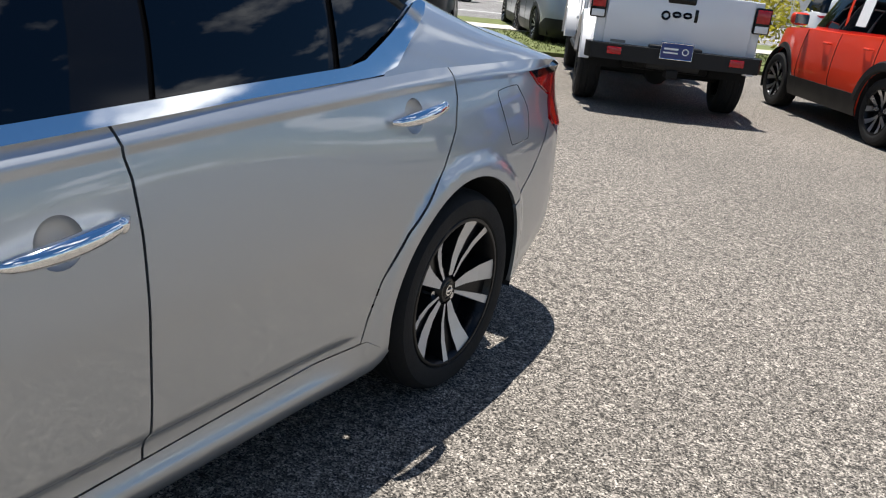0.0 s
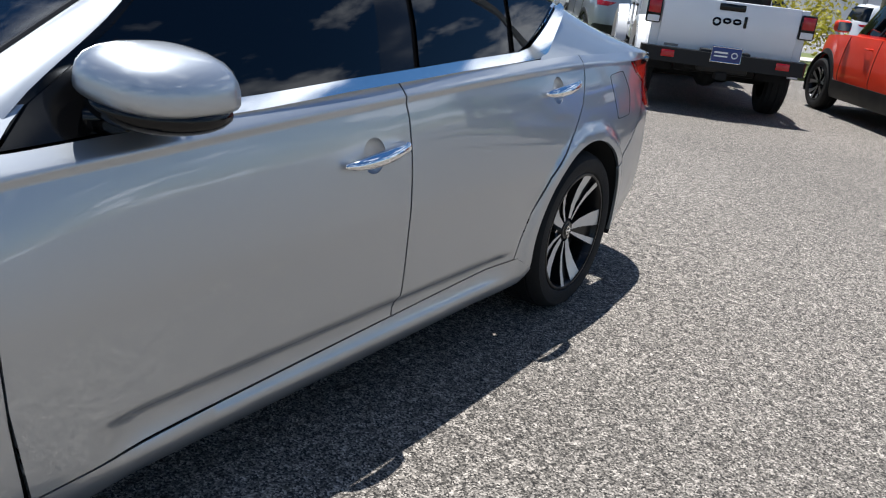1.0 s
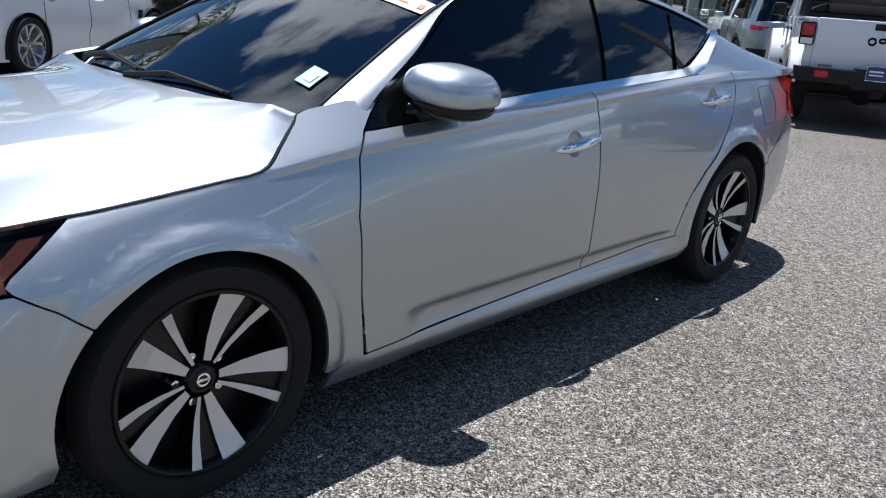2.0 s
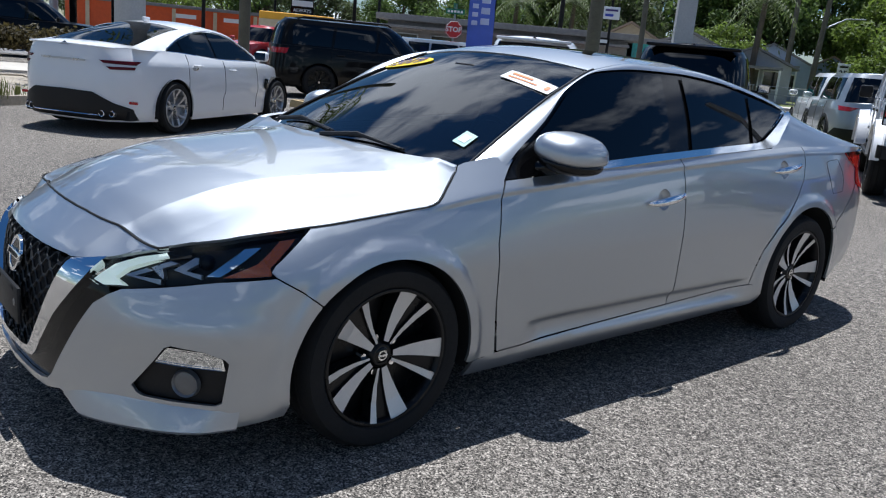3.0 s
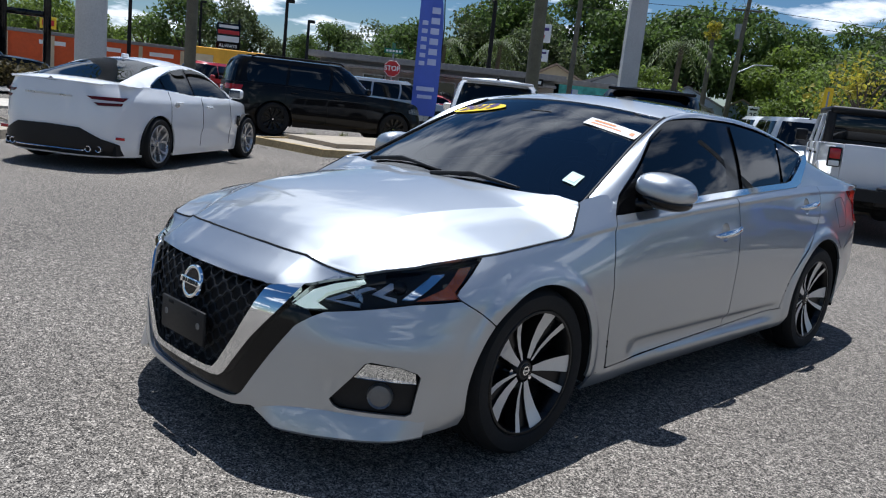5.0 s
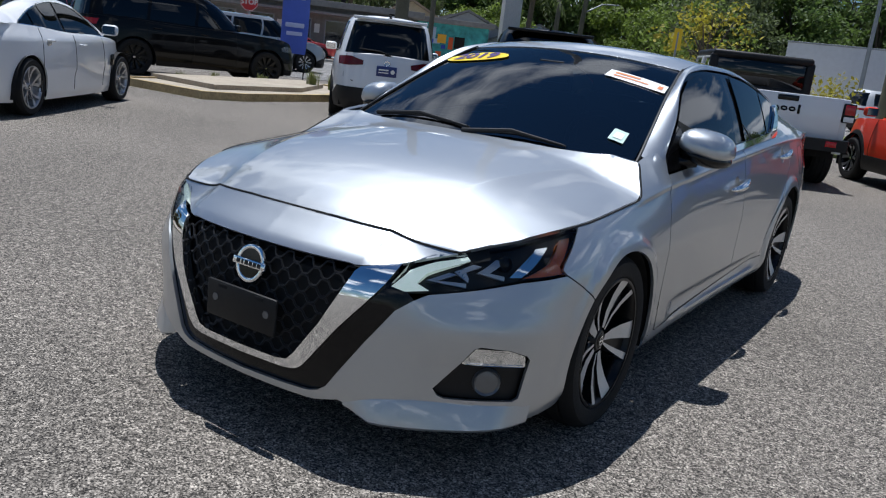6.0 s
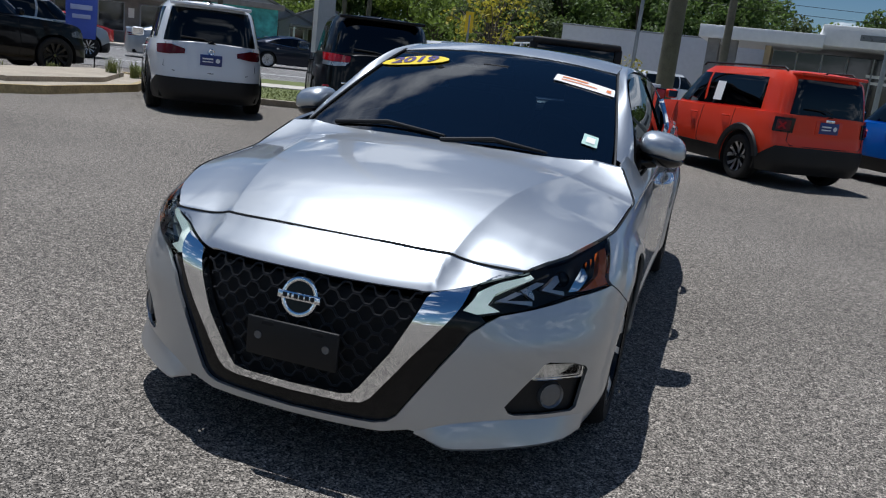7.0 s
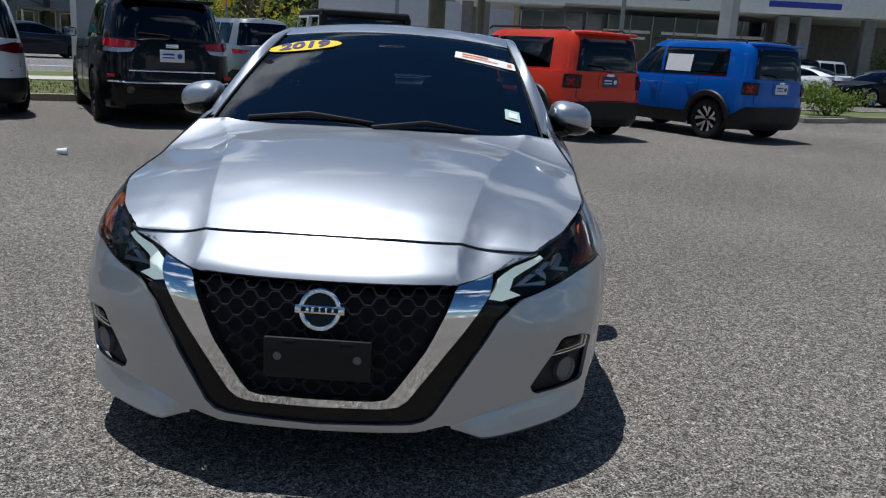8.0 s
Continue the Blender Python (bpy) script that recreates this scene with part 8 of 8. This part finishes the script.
part("post", tube([(0, 0.03, 0), (0, 0.03, 3.2)], 0.05, 8), M_steel, yp)
part("sign_face", box(0, 0, 2.9, 0.35, 0.012, 0.9), M_signyellow, yp)


# ---- buildings ----
def building(name, label, a, b, depth, h, wall, roof=None, over=0.25, thick=0.22):
    """A flat-roofed block whose front runs from a to b; local x along the front, y into the depth."""
    d = Vector((b[0] - a[0], b[1] - a[1], 0))
    ob = thing(name, label, "building", pose(a[0], a[1], 0, 0, 0, math.degrees(math.atan2(d.y, d.x))))
    L = d.length
    part("wall", prism([(0, 0), (L, 0), (L, depth), (0, depth)], -0.1, h), wall, ob, flat=True)
    part("roof", box(L / 2, depth / 2, h + thick / 2, L + 2 * over, depth + 2 * over, thick, 0.02), roof or M_roof, ob)
    return ob, L


def opening(ob, x, w, z0, z1, frame_mat=None, glass_mat=None, name="window"):
    wn_ = part(name, box(x, -0.03, (z0 + z1) / 2, w, 0.10, z1 - z0), glass_mat or M_shopglass, ob)
    fm = frame_mat or M_white
    for dx in (-w / 2, w / 2):
        part("frame", box(x + dx, -0.06, (z0 + z1) / 2, 0.07, 0.10, z1 - z0 + 0.07), fm, wn_)
    for z in (z0, z1):
        part("frame", box(x, -0.06, z, w, 0.10, 0.07), fm, wn_)


ob, L = building("orange_store", "long low orange storage building", (-57.0, 13.5), (-51.8, 26.3), 10, 2.6, M_orangewall)
for k in range(5):
    part("pilaster", box(L * (k + 0.5) / 5, -0.06, 1.3, 0.25, 0.14, 2.5), M_tanwall, ob)
for k in range(3):
    part("bar", box(L * (0.3 + 0.25 * k), -0.02, 2.1, 1.6, 0.08, 0.28), M_white, ob)
yt = thing("yellow_truck", "yellow box truck with a tan end, parked by the street", "truck", facing(-43.4, 23.3, 0, 46, -28))
part("cargo_box", box(0.0, 1.2, 1.75, 4.6, 2.3, 2.1, 0.08), M_yellowwall, yt)
part("tan_panel", box(-1.55, 0.03, 1.55, 1.5, 0.03, 1.6), M_tanwall, yt)
part("cab", box(2.9, 1.2, 1.3, 1.3, 2.1, 1.5, 0.25, 3), M_yellowwall, yt)
for x in (-1.4, 2.6):
    part("wheel", lathe([(-0.13, 0.2), (-0.14, 0.42), (0.14, 0.42), (0.13, 0.2)], 20).moved(pose(x, 0.25, 0.42, 0, 0, 90)), M_tyre, yt)
ob, L = building("grey_shed", "grey building with a metal roof", (-50.5, 27.5), (-43.5, 37.0), 9, 2.7, M_greywall, M_steel)
ob, L = building("strip_mall", "long grey row of shops with a flat roof", (-37.5, 26.0), (-27.2, 35.4), 9, 2.9, M_greywall, M_greywall, 0.6, 0.35)
for k in range(6):
    opening(ob, 1.2 + k * 2.1, 1.3, 0.15 if k % 2 else 0.7, 2.2, M_steel, name="door" if k % 2 else "window")
    part("wall_mark", box(2.2 + k * 2.1, -0.03, 1.7, 0.3, 0.05, 0.5), M_white, ob)
part("canopy", box(L / 2, -0.7, 2.55, L, 1.4, 0.14), M_roof, ob)
ob, L = building("mural_shop", "shop with a teal mural on its wall", (-27.0, 35.6), (-23.8, 38.4), 7, 2.8, M_tealwall, M_greywall, 0.3, 0.3)
rngm = random.Random(5)
for k in range(14):
    part("mural_patch", box(rngm.uniform(0.3, L - 0.3), -0.012, rngm.uniform(0.4, 2.3), rngm.uniform(0.25, 0.7), 0.02 + 0.001 * k, rngm.uniform(0.2, 0.7), 0.008), rngm.choice((M_orangewall, M_signblue, M_yellowwall, M_bluewall, M_dark)), ob)


def house(label, x, y, dx, dy, w, d, h, ridge, wall, roof, porch=False):
    ob = thing("house", label, "house", facing(x, y, 0, dx, dy))
    v = [(-w / 2, 0, -0.1), (w / 2, 0, -0.1), (w / 2, 0, h), (0, 0, ridge), (-w / 2, 0, h)]
    v += [(a, d, c) for a, _, c in v]
    part("wall", Geo(v, [(0, 1, 2, 3, 4), (9, 8, 7, 6, 5), (1, 6, 7, 2), (0, 4, 9, 5)]), wall, ob, flat=True)
    for sg in (1, -1):
        s = (ridge - h) / (w / 2)
        a, b = Vector((0, -0.35, ridge + 0.02)), Vector((sg * (w / 2 + 0.4), -0.35, h - 0.4 * s + 0.02))
        q = [a, b, b + Vector((0, d + 0.7, 0)), a + Vector((0, d + 0.7, 0))]
        part("roof", Geo([tuple(p) for p in q] + [tuple(p + Vector((0, 0, 0.14))) for p in q], [(0, 1, 2, 3), (7, 6, 5, 4), (0, 4, 5, 1), (1, 5, 6, 2), (2, 6, 7, 3)]), roof, ob, flat=True)
    for xx in (-w * 0.25, w * 0.25):
        opening(ob, xx, 0.9, 0.9, 2.0)
    opening(ob, 0.0, 0.9, 0.1, 2.05, name="door", glass_mat=M_wood)
    if porch:
        part("porch_roof", box(0, -1.0, h - 0.15, w * 0.7, 2.0, 0.15), roof, ob)
        for xx in (-w * 0.32, w * 0.32):
            part("porch_post", box(xx, -1.9, (h - 0.2) / 2, 0.12, 0.12, h - 0.2), M_white, ob)
    return ob


house("grey clapboard house with a gable", -28.0, 42.5, 28, -42, 7.0, 9, 2.4, 3.9, M_greysiding, M_roof)
house("grey clapboard house with a porch", -24.6, 44.5, 28, -42, 4.6, 8, 2.3, 3.3, M_greysiding, M_roof, True)
house("pale blue house with a grey roof", -29.0, 54.5, 30, -52, 5.5, 9, 2.7, 4.0, M_bluewall, M_roof, True)
house("small house with a brown roof", -27.5, 61.0, 25, -58, 4.0, 8, 2.5, 3.6, M_bluewall, M_brownroof)
house("grey roofed house behind the trees", -33.5, 49.0, 30, -50, 8.0, 10, 2.6, 3.9, M_greysiding, M_roof)
house("tan house behind the shops", -31.5, 41.0, 30, -42, 6.0, 9, 2.6, 4.2, M_tanwall, M_brownroof)
ob, L = building("white_warehouse", "long white rendered wall of a warehouse", (-9.5, 49.8), (4.6, 50.6), 12, 4.2, M_whitewall, M_steel, 0.05, 0.1)
# fence along the far yards
fn = thing("chain_fence", "low wire fence along the far yards", "fence", kind="structure", g=None)
for k in range(26):
    part("post", tube([lot(4 + 2.4 * k, 47, 0.1), lot(4 + 2.4 * k, 47, 1.15)], 0.03, 6), M_steel, fn)
for z in (0.2, 0.65, 1.12):
    part("rail", tube([lot(4, 47, z), lot(64, 47, z)], 0.02, 5), M_steel, fn)


# ---- the showroom with its canopy ----
sr = thing("showroom", "low modern showroom with a pale canopy and dark glass front", "building", pose(-0.6, 40.4, 0, 0, 0, -4))
part("canopy_roof", box(2.9, 4.0, 4.10, 5.9, 8.0, 0.62, 0.03), M_fascia, sr, "pale canopy over the entrance")
part("main_fascia", box(16.5, 5.0, 4.42, 21.6, 9.6, 0.98, 0.03), M_fascia, sr, "long pale fascia")
for k, (x, y) in enumerate(((0.7, 0.8), (1.6, 0.8), (0.7, 6.5), (17.1, 0.6), (18.2, 0.6), (21.4, 0.6), (26.4, 0.6))):
    part("column", box(x, y, 1.9, 0.58, 0.58, 3.9, 0.02), M_greywall, sr)
part("back_wall", box(16, 9.4, 2.0, 21, 0.3, 4.0), M_greywall, sr)
part("end_wall", box(3.3, 5.5, 1.9, 0.3, 5.6, 3.9), M_tanwall, sr)
# first two panes are added, dark for the shade under the canopy
for k in range(-2, 9):
    pane = part("shop_window", box(6.6 + k * 1.22, 3.2, 1.85, 1.14, 0.06, 3.5), M_shopglass, sr)
    part("mullion", box(7.21 + k * 1.22, 3.12, 1.85, 0.07, 0.12, 3.6), M_steel, pane)
for k, (x0, wd) in enumerate(((8.2, 2.6), (11.4, 3.4), (15.2, 1.8))):
    part("window_print", box(x0 + wd / 2, 3.14, 2.75, wd, 0.012, 0.16), M_white, sr)
    part("window_print", box(x0 + wd / 2, 3.14, 2.42, wd * 0.8, 0.012, 0.14), M_white, sr)
for x0, wd, hh in ((7.4, 1.4, 0.28), (9.6, 2.6, 0.16), (16.2, 3.6, 0.30)):
    part("fascia_print", box(x0 + wd / 2, 0.19, 4.42, wd, 0.02, hh), M_signblue if x0 > 12 else M_lampgrey, sr)
part("rooftop_unit", box(11.5, 5, 5.25, 1.2, 1.2, 0.7, 0.03), M_dark, sr)

# ---- small things on the ground ----
cup = thing("paper_cup", "white paper cup lying on the asphalt", "cup", pose(-3.83, 3.84, 0.037, 0, 0, 20), g=lathe([(-0.05, 0.0), (-0.05, 0.028), (0.05, 0.040), (0.052, 0.042), (0.05, 0.038), (-0.045, 0.026)], 18), material=M_paper)
for x, y, a in ((-6.75, 10.2, 30), (-2.6, 12.5, 30), (9.4, 16.4, 30)):
    ws = thing("wheel_stop", "worn concrete wheel stop", "wheel stop", pose(x, y, 0, 0, 0, a), g=prism([(-0.85, -0.08), (0.85, -0.08), (0.85, 0.08), (-0.85, 0.08)], 0.0, 0.12), material=M_kerb, group="wheel stops", flat=True)
